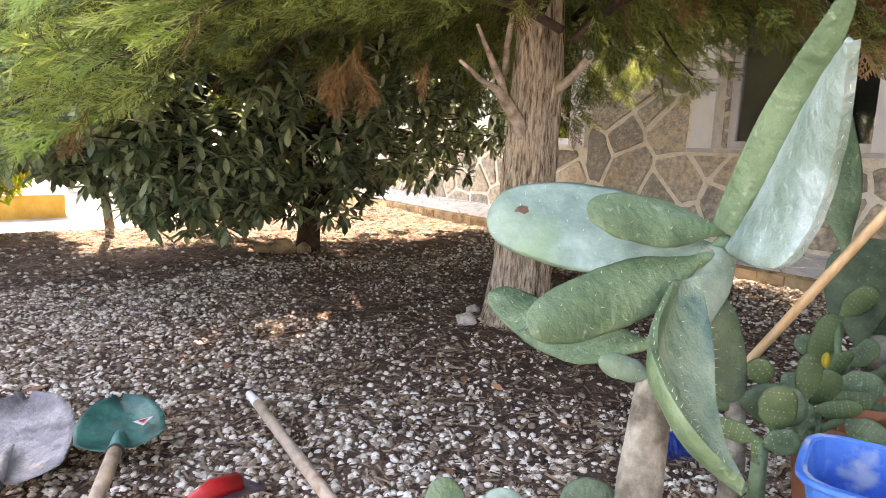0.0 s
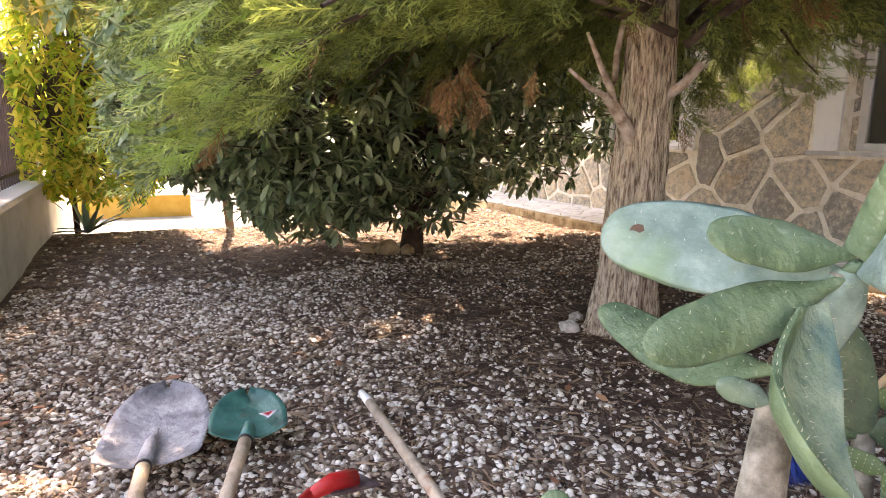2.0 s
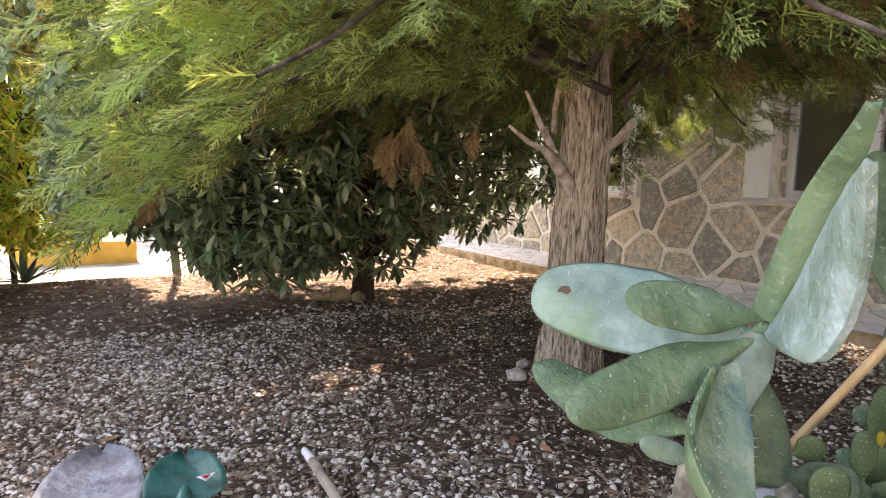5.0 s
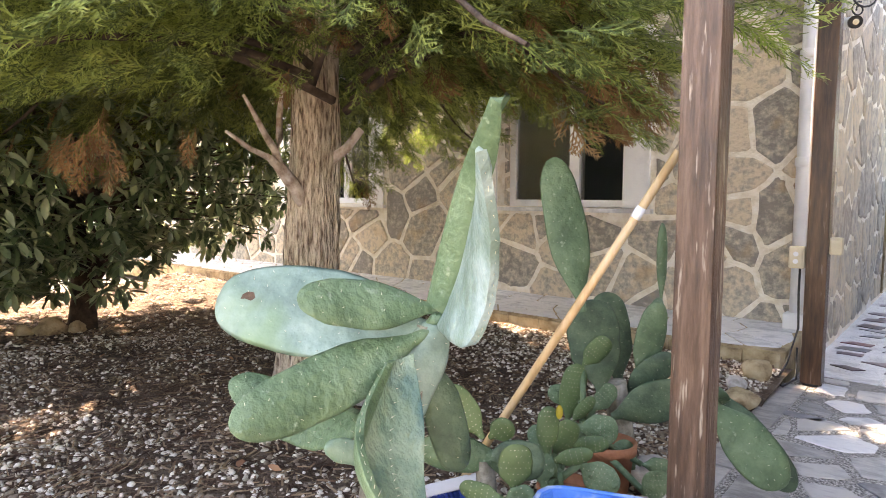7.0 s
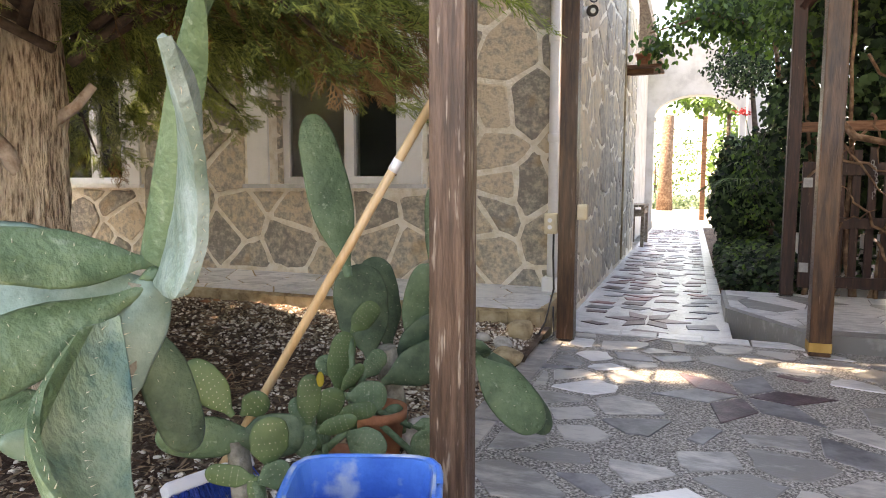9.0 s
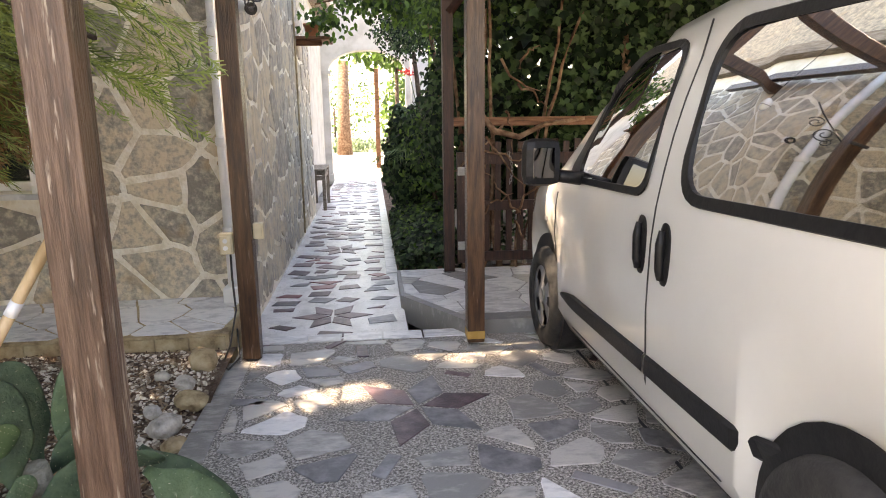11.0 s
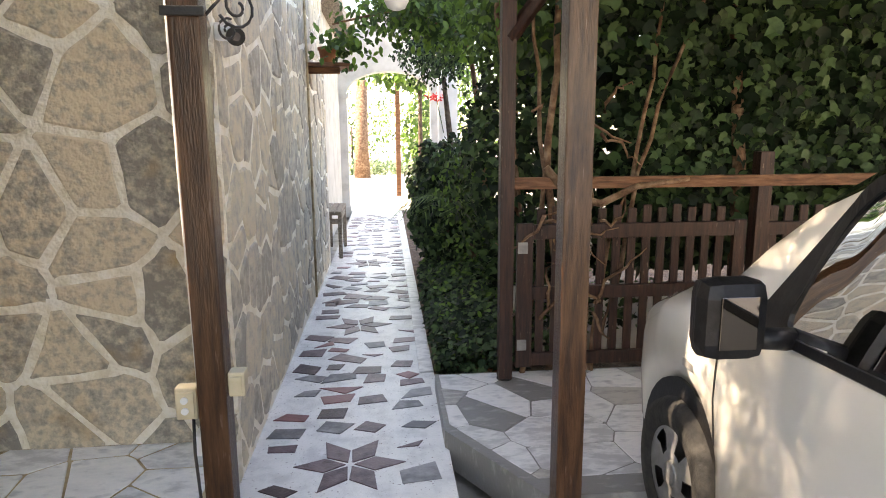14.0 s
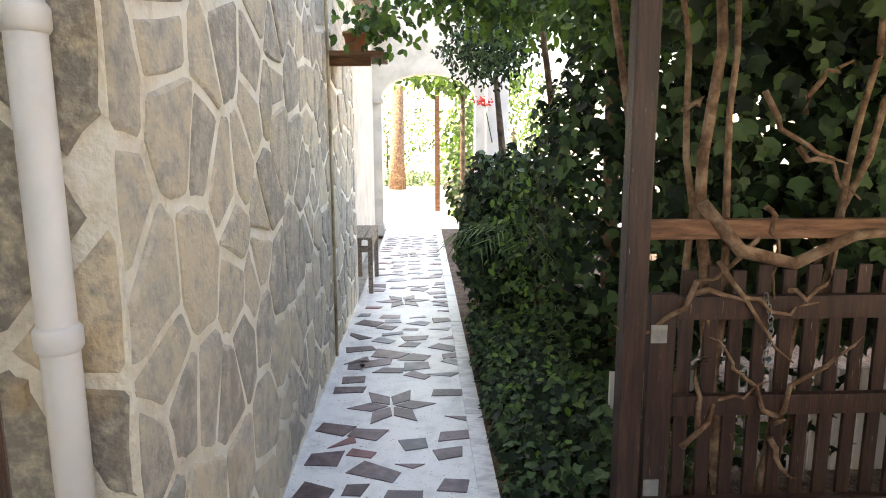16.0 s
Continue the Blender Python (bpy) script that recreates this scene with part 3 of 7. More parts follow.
avoid = [(w[0] - 0.25, w[1] + 0.25, w[2] - 0.06, w[3] + 0.2) for w in WIN]
stone_wall(wall_front, -8.6, WALL_X - 0.012, 0.18, 3.38, 0.315, lambda u, v, w: (u, WALL_Y - w, v), M_STONE, 0.04, 1.12, avoid, 0.012, 21, 0.008)
for w in WIN:      # stones in the near reveal of each window
    zr_ = w[2] + 0.02
    rr_ = random.Random(int(-w[0] * 100))
    while zr_ < w[3] - 0.05:
        h_ = rr_.uniform(0.12, 0.22)
        c_ = rr_.uniform(-0.03, 0.03)
        poly = [(WALL_Y + 0.105, zr_), (WALL_Y + 0.18, zr_ + c_), (WALL_Y + 0.18, min(zr_ + h_, w[3]) - 0.02), (WALL_Y + 0.105, min(zr_ + h_, w[3]) - 0.025 - c_)]
        slab_piece("stone", poly, lambda u, v, k, x0=w[0]: (x0 + k, u, v), 0.006, M_STONE, wall_front, 0.004, rr_)
        zr_ += h_

stone_wall(wall_passage, WALL_Y + 0.012, 9.72, 0.04, 3.1, 0.29, lambda u, v, w: (WALL_X + w, u, v), M_STONEG, 0.04, 0.8, [], 0.009, 22, 0.007)

# Path: pale marble crazy paving
r7 = random.Random(8)
n = 0
for poly in cells(seeds_in(-8.6, -0.68, 4.12, 4.73, 0.19, r7, 1.0, 1.5, 0.08), -8.6, -0.68, 4.12, 4.73, 0.012, 1.2):
    if abs(area(poly)) > 0.004:
        slab_piece("paving_stone", worn(poly, r7, 0.04, 0.002), lambda u, v, w: (u, v, path_z(v) + w), 0.006, M_MARBLE, house_path, 0.003, r7)
        n += 1

# Kerb stones of the path
xk = -0.68
while xk > -8.6:
    wk = r7.uniform(0.16, 0.34)
    block("kerb_stone", xk - wk + 0.006, xk, 4.085 - r7.uniform(0, 0.012), 4.099, -0.06, 0.128, M_KERB, house_path)
    xk -= wk


def star(cx_, cy_, r_out, parent, place, turn=0.0, material=None, points=6, mix=None):
    """A star of rhombs round a centre."""
    for k in range(points):
        a0 = turn + 2 * math.pi * k / points
        h = math.pi / points
        ri = r_out * 0.5
        poly = [(cx_ + 0.014 * math.cos(a0), cy_ + 0.014 * math.sin(a0)), (cx_ + ri * math.cos(a0 - h), cy_ + ri * math.sin(a0 - h)),
                (cx_ + r_out * math.cos(a0), cy_ + r_out * math.sin(a0)), (cx_ + ri * math.cos(a0 + h), cy_ + ri * math.sin(a0 + h))]
        mxy = (sum(p[0] for p in poly) / 4, sum(p[1] for p in poly) / 4)
        poly = [(mxy[0] + (p[0] - mxy[0]) * 0.94, mxy[1] + (p[1] - mxy[1]) * 0.94) for p in poly]
        slab_piece("star_stone", poly, place, 0.004, (mix[k % len(mix)] if mix else M_PURPLE), parent, 0.002)


flat = lambda u, v, w: (u, v, w - 0.003)
STARS = [(-0.10, 4.80), (-0.145, 7.14), (-0.145, 9.8), (-0.145, 12.5)]
for cx_, cy_ in STARS:
    star(cx_, cy_, 0.29, passage, flat, 0.0 if cy_ < 5 else 0.1)
# Dark pieces strewn in rows beside the stars
r9 = random.Random(31)
taken = [(x, y, 0.31) for x, y in STARS]
y = 4.36
while y < 14.5:
    for lane in (-0.46, -0.24, -0.02, 0.24):
        x = lane + r9.uniform(-0.05, 0.05)
        yy = y + r9.uniform(-0.06, 0.06) + (0.1 if lane in (-0.24, 0.24) else 0)
        s = r9.uniform(0.07, 0.122)
        if any(math.hypot(x - tx, yy - ty) < tr + s * 0.6 for tx, ty, tr in taken) or r9.random() < 0.04:
            continue
        taken.append((x, yy, s * 0.95))
        kind = r9.random()
        ang = r9.uniform(-0.5, 0.5)
        nn = 3 if kind < 0.12 else 4
        lx, ly = s * r9.uniform(0.9, 1.25), s * r9.uniform(0.5, 0.9)
        base = [(-lx, -ly * r9.uniform(0.3, 1)), (lx * r9.uniform(0.3, 1), -ly), (lx, ly * r9.uniform(0.2, 1)), (-lx * r9.uniform(0.1, 1), ly)]
        base = base[:nn]
        poly = [(x + px * math.cos(ang) - py * math.sin(ang), yy + px * math.sin(ang) + py * math.cos(ang)) for px, py in base]
        poly = [(min(max(px, WALL_X + 0.04), 0.37), py) for px, py in poly]
        m = M_MAROON if r9.random() < 0.1 else (M_SLATE if r9.random() < 0.25 else M_PURPLE)
        if abs(area(poly)) > 0.0015:
            slab_piece("paving_stone", poly, flat, 0.004, m, passage, 0.002)
    y += r9.uniform(0.175, 0.215)
# White marble pieces between, and the long kerb stones of the right edge
for k in range(9):
    block("edge_stone", 0.31, 0.408, 6.0 + k * 1.0, 6.985 + k * 1.0, -0.01, 0.006, M_MARBLE, passage, bevel=0.003)

# Terrace: marble pieces of several sorts in the aggregate, a dark star
TSTAR = (0.39, 3.28)
star(TSTAR[0], TSTAR[1], 0.4, terrace, lambda u, v, w: (u, v, w - 0.002), 0.25, points=6, mix=[M_PURPLE, M_SLATE])
r11 = random.Random(44)
count = 0
for poly in cells(seeds_in(-0.5, 2.6, 0.7, 4.24, 0.2, r11, 1.0, 1.2, 0.06), -0.5, 2.6, 0.7, 4.24, 0.02, 0.9):
    cu, cv = sum(p[0] for p in poly) / len(poly), sum(p[1] for p in poly) / len(poly)
    if math.hypot(cu - TSTAR[0], cv - TSTAR[1]) < 0.42 or r11.random() < 0.06:
        continue
    k = r11.uniform(0.78, 0.99)
    kx = r11.uniform(0.75, 1.0)
    poly = [(cu + (p[0] - cu) * k, cv + (p[1] - cv) * k * kx) for p in poly]
    q = r11.random()
    if q < 0.17:
        an = r11.uniform(0, 3.1)
        lx, ly = r11.uniform(0.07, 0.13), r11.uniform(0.02, 0.035)
        poly = [(cu + a * lx * math.cos(an) - b_ * ly * math.sin(an), cv + a * lx * math.sin(an) + b_ * ly * math.cos(an)) for a, b_ in ((-1, -1), (1, -0.9), (1, 1), (-0.9, 1))]
    else:
        poly = worn(poly, r11, 0.05, 0.006)
    if abs(area(poly)) < 0.002:
        continue
    m = M_PURPLE if q < 0.1 else M_SLATE if q < 0.25 else M_MARBLED if q < 0.9 else M_MARBLE
    slab_piece("paving_stone", poly, lambda u, v, w: (u, v, w - 0.001), 0.004, m, terrace, 0.002)
    count += 1
    if count >= 300:
        break
# Marble strip where the terrace meets the passage, and along the garden
xk = -0.6
while xk < 0.75:
    wk = r11.uniform(0.2, 0.42)
    block("threshold_stone", xk, min(xk + wk - 0.012, 0.77), 4.262, 4.40, -0.01, 0.004, M_MARBLE, terrace, bevel=0.003)
    xk += wk
yk = -0.9
while yk < 3.9:
    wk = r11.uniform(0.25, 0.5)
    block("edge_stone", -0.64, -0.52, yk, yk + wk - 0.012, -0.08, 0.004, M_MARBLED, terrace, bevel=0.004)
    yk += wk
# Drain line in the terrace
tagged(block("drain_joint", 1.375, 1.39, -4, 4.2, -0.01, 0.0015, M_IRON, bevel=0), "narrow dark joint across the terrace floor", "joint", kind="structure")
# Platform marble
r12 = random.Random(9)
for poly in cells(seeds_in(0.42, 4.0, 4.42, 5.7, 0.25, r12, 1.0, 1.4, 0.1), 0.42, 4.0, 4.42, 5.7, 0.008, 1.1):
    poly = clip(poly, -0.861, -0.509, -(0.861 * 0.42 + 0.509 * 5.0))
    if len(poly) >= 3 and abs(area(poly)) > 0.006:
        slab_piece("paving_stone", worn(poly, r12, 0.04, 0.002), lambda u, v, w: (u, v, 0.092 + w), 0.004, M_MARBLE if r12.random() < 0.85 else M_MARBLED, platform, 0.002)

# ---- garden: gravel and litter ----
nr = np.random.RandomState(3)


def gz(p):
    return np.array([ground_z(x, y) for x, y in p])


def rand_rot(n, r):
    q = r.normal(size=(n, 4))
    q /= np.linalg.norm(q, axis=1, keepdims=True)
    w, x, y, z = q.T
    return np.stack([np.stack([1 - 2 * (y * y + z * z), 2 * (x * y - z * w), 2 * (x * z + y * w)], 1),
                     np.stack([2 * (x * y + z * w), 1 - 2 * (x * x + z * z), 2 * (y * z - x * w)], 1),
                     np.stack([2 * (x * z - y * w), 2 * (y * z + x * w), 1 - 2 * (x * x + y * y)], 1)], 1)


def yaw_rot(n, r, tip=0.2):
    a = r.uniform(0, 2 * np.pi, n)
    d = np.stack([np.cos(a), np.sin(a), r.uniform(-tip, tip, n)], 1)
    return frames_from(d, r.uniform(-tip, tip, n) * 2)


ibm = bmesh.new()
bmesh.ops.create_icosphere(ibm, subdivisions=1, radius=1)
ico_v = np.array([v.co[:] for v in ibm.verts])
ico_f = [[v.index for v in f.verts] for f in ibm.faces]
ibm.free()
ico_v = ico_v * (1 + 0.28 * nr.uniform(-1, 1, (len(ico_v), 1)))


def pebble_field(name, n, xr, yr, keep, smin, smax, label):
    p = np.stack([nr.uniform(*xr, n), nr.uniform(*yr, n)], 1)
    p = p[nr.uniform(size=n) < keep(p)]
    s = nr.uniform(smin, smax, (len(p), 1)) * nr.uniform(0.65, 1.25, (len(p), 3)) * np.array([[1.15, 0.95, 0.62]])
    z = gz(p) + s[:, 2] * 0.45
    return tagged(scatter(name, ico_v, ico_f, np.column_stack([p, z]), yaw_rot(len(p), nr, 0.3), s, M_PEBBLE, smooth=True), label, "gravel", kind="stuff")


def near_pale(p):
    """Gravel lies thick by the tools and thins out under the trees."""
    d = np.hypot(p[:, 0] + 2.6, p[:, 1] - 2.4)
    g = np.clip(0.15 + 0.6 * (d - 0.9), 0.1, 1) * np.clip(1.05 - 0.24 * (-p[:, 0] - 2.0), 0.14, 1)
    strip = np.clip((p[:, 1] - 3.2) * 1.2, 0, 0.8) * (p[:, 0] > -2.6)
    wob = np.array([noise.noise((x * 1.6, y * 1.6, 8.0)) for x, y in p])
    return np.clip(np.maximum(g, strip) + 0.35 * wob, 0.04, 1)


pebble_field("gravel", 62000, (-4.6, -0.66), (-0.78, 4.05), near_pale, 0.006, 0.016, "pale angular gravel strewn over dark mulch")
pebble_field("gravel", 6500, (-7.2, -4.4), (-0.78, 4.05), lambda p: near_pale(p), 0.011, 0.021, "sparse pale gravel under the shrub")

chip_v = [(-1, -0.12, 0), (1, -0.1, 0.04), (1, 0.1, 0.05), (-1, 0.13, 0.02)]
p = np.stack([nr.uniform(-7.2, -0.68, 46000), nr.uniform(-0.78, 4.07, 46000)], 1)
p = p[nr.uniform(size=len(p)) < np.clip(1.1 - 0.12 * np.hypot(p[:, 0] + 2.6, p[:, 1] - 2.4), 0.3, 1)]
s = nr.uniform(0.012, 0.04, (len(p), 1)) * np.array([[1, 1, 1]])
tagged(scatter("needle_litter", chip_v, [[0, 1, 2, 3]], np.column_stack([p, gz(p) + 0.008]), yaw_rot(len(p), nr, 0.25), s, M_MULCH), "brown fallen needles and bark chips", "litter", kind="stuff")
leaf_flat = [(-1, 0, 0), (-0.2, -0.42, 0.1), (0.6, -0.3, 0.08), (1, 0, 0.0), (0.6, 0.3, 0.12), (-0.2, 0.42, 0.05)]
p = np.stack([nr.uniform(-7.0, -0.9, 90), nr.uniform(-0.7, 4.0, 90)], 1)
tagged(scatter("dry_leaves", leaf_flat, [[0, 1, 2, 3, 4, 5]], np.column_stack([p, gz(p) + 0.018]), yaw_rot(90, nr, 0.3), nr.uniform(0.02, 0.045, 90), M_DRYLEAF), "reddish dry leaves fallen on the gravel", "leaves", kind="stuff")


# ---- trees ----
def rough_trunk(bm, pts, radii, sides=96, lumps=0.2, seed=0):
    rings = []
    for i, (p, r) in enumerate(zip(pts, radii)):
        ring = []
        for k in range(sides):
            a = 2 * math.pi * k / sides
            f = 1 + lumps * noise.noise((math.cos(a) * 2.6 + seed, math.sin(a) * 2.6, p[2] * 1.1)) - 0.9 * lumps * abs(noise.noise((math.cos(a) * 7 + seed, math.sin(a) * 7, p[2] * 1.6))) + 0.5 * lumps * noise.noise((math.cos(a) * 16, math.sin(a) * 16, p[2] * 9))
            ring.append(bm.verts.new((p[0] + r * f * math.cos(a), p[1] + r * f * math.sin(a), p[2])))
        rings.append(ring)
    for q, w in zip(rings, rings[1:]):
        for k in range(sides):
            f = bm.faces.new((q[k], q[(k + 1) % sides], w[(k + 1) % sides], w[k]))
            f.smooth = True


TX, TY = -2.55, 2.24
conifer = empty("conifer_tree", (TX, TY, -0.05), "large cypress with peeling bark and drooping feathery foliage", "tree")
tb = bmesh.new()
zs = [-0.08 + 0.022 * k for k in range(83)] + [1.9, 2.2, 3.0, 4.2, 7.0]
rs = [float(np.interp(z, [-0.08, 0.0, 0.08, 0.2, 0.4, 0.6, 1.0, 1.2, 1.4, 1.7, 2.2, 3.0, 4.2, 7.0], [0.24, 0.2, 0.18, 0.162, 0.148, 0.138, 0.13, 0.13, 0.124, 0.11, 0.095, 0.08, 0.06, 0.02])) for z in zs]
rough_trunk(tb, [(TX + 0.03 * min(z, 1.3), TY + 0.04 * min(z, 1.3), z) for z in zs], rs)
trunk = put(part("trunk", tb, M_BARK), conifer)
# Bare forked branch below the foliage
put(tube("bare_branch", [(-2.49, 2.22, 0.92), (-2.485, 2.13, 1.05), (-2.46, 2.03, 1.14), (-2.42, 1.94, 1.18), (-2.36, 1.8, 1.21), (-2.29, 1.64, 1.27)], [0.042, 0.036, 0.03, 0.016, 0.012, 0.007], M_BARKL, label="bare pale forked branch"), conifer)
put(tube("bare_branch", [(-2.46, 2.03, 1.14), (-2.42, 1.97, 1.22), (-2.39, 1.9, 1.28), (-2.36, 1.82, 1.37), (-2.31, 1.74, 1.43)], [0.024, 0.019, 0.015, 0.011, 0.007], M_BARKL), conifer)
put(tube("bare_branch", [(-2.445, 2.0, 1.17), (-2.41, 1.99, 1.27), (-2.42, 2.0, 1.38), (-2.4, 2.01, 1.52)], [0.02, 0.017, 0.015, 0.012], M_BARKL), conifer)
put(tube("bare_branch", [(-2.43, 2.31, 1.18), (-2.35, 2.36, 1.25), (-2.29, 2.4, 1.34)], [0.028, 0.024, 0.02], M_BARKL), conifer)


def spray_template(seed, leaflets=7, twigs=12):
    """A flat feathery branchlet along x, length 1."""
    r = random.Random(seed)
    vs, fs = [], []

    def quad(a, b, w):
        d = Vector(b) - Vector(a)
        sdir = Vector((-d.y, d.x, r.uniform(-0.4, 0.4) * d.length)).normalized() * w
        i = len(vs)
        vs.extend([tuple(Vector(a) - sdir), tuple(Vector(a) + sdir), tuple(Vector(b) + sdir * 0.3), tuple(Vector(b) - sdir * 0.3)])
        fs.append((i, i + 1, i + 2, i + 3))

    quad((0, 0, 0), (0.98, 0, -0.04), 0.012)
    for k in range(twigs):
        t = 0.1 + 0.85 * k / twigs
        side = 1 if k % 2 else -1
        ln = (0.52 * (1 - t) + 0.13) * r.uniform(0.8, 1.15)
        an = r.uniform(0.45, 0.75)
        p0 = Vector((t, 0, -0.04 * t))
        dr = Vector((math.cos(an), side * math.sin(an), r.uniform(-0.28, 0.22)))
        p1 = p0 + dr * ln
        quad(p0, p1, 0.013)
        for q in range(leaflets):
            u = (q + 0.7) / leaflets
            pp = p0.lerp(p1, u)
            s2 = side * (1 if q % 2 else -1)
            a2 = math.atan2(dr.y, dr.x) + s2 * 0.55
            l2 = 0.16 * (1.1 - u * 0.6) * r.uniform(0.7, 1.2)
            quad(pp, pp + Vector((math.cos(a2), math.sin(a2), r.uniform(-0.3, 0.3))) * l2, 0.0125)
    return np.array(vs), fs


def bottom_at(az):
    """How low the foliage hangs, by the direction from the trunk in degrees."""
    return float(np.interp(az % 360, [0, 30, 60, 90, 130, 180, 220, 255, 275, 292, 305, 318, 335, 360], [1.2, 1.26, 1.4, 1.3, 1.1, 0.95, 0.85, 0.8, 0.79, 0.86, 0.97, 1.08, 1.16, 1.2]))


# Gaps in the crowns, through which the sun reaches the ground in spots
GAPS = [(-0.18, 3.2, 0.06), (-0.04, 3.33, 0.08), (0.1, 3.38, 0.09), (0.24, 3.38, 0.08), (0.37, 3.1, 0.05), (1.98, 2.15, 0.05), (2.02, 2.03, 0.04), (1.86, 2.24, 0.05), (1.78, 2.26, 0.04),
        (-3.2, 1.25, 0), (-3.0, 1.1, 0), (-3.45, 0.95, 0), (-3.1, 0.65, 0), (-3.7, 1.35, 0), (-3.4, 1.6, 0)]


def in_gap(q, width, far=False):
    """Whether a leaf at q would stop the sun on its way to a sunlit spot; far: to the spots on the terrace alone."""
    for gx, gy, own in GAPS:
        if far and not own:
            continue
        o = Vector((q[0] - gx, q[1] - gy, q[2]))
        if (o - SUN_WAY * o.dot(SUN_WAY)).length < (own + 0.08 if own else width):
            return True
    return False


limb_pts, limb_dirs, tip_flag = [], [], []
lr = random.Random(12)
limb_bm = bmesh.new()
for k in range(104):
    az = k * 137.508 % 360
    level = k / 104
    zb = bottom_at(az)
    R = lr.uniform(1.75, 2.3) * (1 - 0.35 * max(0, level - 0.45) / 0.55)
    if level < 0.5 and (az < 90 or az > 352):
        R *= 0.74
    if 215 < az < 280:
        R *= 1.13
    z_end = zb + 0.06 + level * 2.1 + lr.uniform(-0.05, 0.15)
    z0 = 1.42 + level * 2.3
    ca, sa = math.cos(radians(az)), math.sin(radians(az))
    line = []
    for i in range(9):
        t = i / 8
        rr = 0.1 + (R - 0.1) * t
        zz = z0 + (z_end - z0) * t + 0.34 * math.sin(math.pi * min(1, t * 1.05)) * (1 - 0.4 * level)
        off = 0.12 * math.sin(3 * t + k)
        line.append(Vector((TX + 0.13 + ca * rr - sa * off, TY + 0.08 + sa * rr + ca * off, zz)))
    tube_bm(limb_bm, line, [0.02 * (1 - 0.85 * i / 8) + 0.003 for i in range(9)], 5, cap=False)
    for j in range(185 if k < 60 else 70):
        t = lr.uniform(0.1, 1.0) ** 0.75
        f = t * 8
        i = min(7, int(f))
        base = line[i].lerp(line[i + 1], f - i)
        side = lr.uniform(-1, 1)
        spread = 0.46 * math.sin(math.pi * min(0.92, t)) + 0.1
        q = base + Vector((-sa * side * spread, ca * side * spread, lr.uniform(-0.16, 0.14)))
        if q.z < zb - 0.02:
            q.z = zb - 0.02 + lr.uniform(0, 0.08)
        if q.y > WALL_Y - 0.32:
            q.y = WALL_Y - 0.32 - lr.uniform(0, 0.3)
        dvec = Vector((ca - sa * side * 0.8, sa + ca * side * 0.8, lr.uniform(-1.05, 0.15)))
        if math.hypot(q.x - 0.1, q.y - 0.2) < 1.78 or (q.x > -1.25 and q.y > 2.9 and q.z < 1.35) or in_gap(q, 0.12, q.z < 2.2):
            continue
        limb_pts.append(tuple(q))
        limb_dirs.append(tuple(dvec))
        tip_flag.append(t)
# Upper crown, out of sight but casting the shade
for k in range(70):
    az = radians(k * 137.508)
    level = k / 70
    R = 2.0 - 1.1 * level
    z0 = 3.6 + 3.2 * level
    tip = Vector((TX + 0.13 + R * math.cos(az), TY + 0.08 + R * math.sin(az) * 0.9, z0 - 0.35 + lr.uniform(-0.1, 0.1)))
    top = Vector((TX + 0.06, TY + 0.08, z0))
    tube_bm(limb_bm, bend(top, tip, 0.15, 5), [0.018, 0.015, 0.012, 0.009, 0.006, 0.003], 5, cap=False)
    for j in range(60):
        t = lr.uniform(0.08, 1.0)
        q = top.lerp(tip, t) + Vector((lr.uniform(-0.28, 0.28), lr.uniform(-0.28, 0.28), lr.uniform(-0.2, 0.2)))
        if in_gap(q, 0.16):
            continue
        limb_pts.append(tuple(q))
        limb_dirs.append((math.cos(az) + lr.uniform(-0.7, 0.7), math.sin(az) + lr.uniform(-0.7, 0.7), lr.uniform(-0.7, 0.2)))
        tip_flag.append(0.5)
put(part("limb_work", limb_bm, M_BARKD, label="thin dark limbs inside the crown"), conifer)
limb_pts, limb_dirs, tip_flag = np.array(limb_pts), np.array(limb_dirs), np.array(tip_flag)
u = nr.uniform(size=len(limb_pts))
# Young tips, with more light ones on the sunny side: sunlight put into the colour
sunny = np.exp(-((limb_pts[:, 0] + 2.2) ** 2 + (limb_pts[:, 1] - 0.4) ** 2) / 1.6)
brownish = 0.9 * np.exp(-((limb_pts[:, 0] + 1.32) ** 2 + (limb_pts[:, 1] - 2.65) ** 2) / 0.22 - ((limb_pts[:, 2] - 1.33) / 0.28) ** 2)
dead = u < 0.008 + brownish
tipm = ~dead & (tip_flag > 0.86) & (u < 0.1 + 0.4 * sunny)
rest = ~dead & ~tipm
for k in range(3):
    tv, tf = spray_template(60 + k)
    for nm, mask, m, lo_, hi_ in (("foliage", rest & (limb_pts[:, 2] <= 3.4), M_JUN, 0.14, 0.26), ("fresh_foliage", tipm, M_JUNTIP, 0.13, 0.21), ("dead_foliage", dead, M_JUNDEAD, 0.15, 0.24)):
        idx = np.where(mask)[0][k::3]
        if len(idx):
            d_ = limb_dirs[idx].copy()
            if nm == "dead_foliage":
                d_[:, 2] -= 1.2
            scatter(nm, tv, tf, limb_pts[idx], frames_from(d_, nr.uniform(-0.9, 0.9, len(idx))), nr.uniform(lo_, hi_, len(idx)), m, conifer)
tv, tf = spray_template(66)
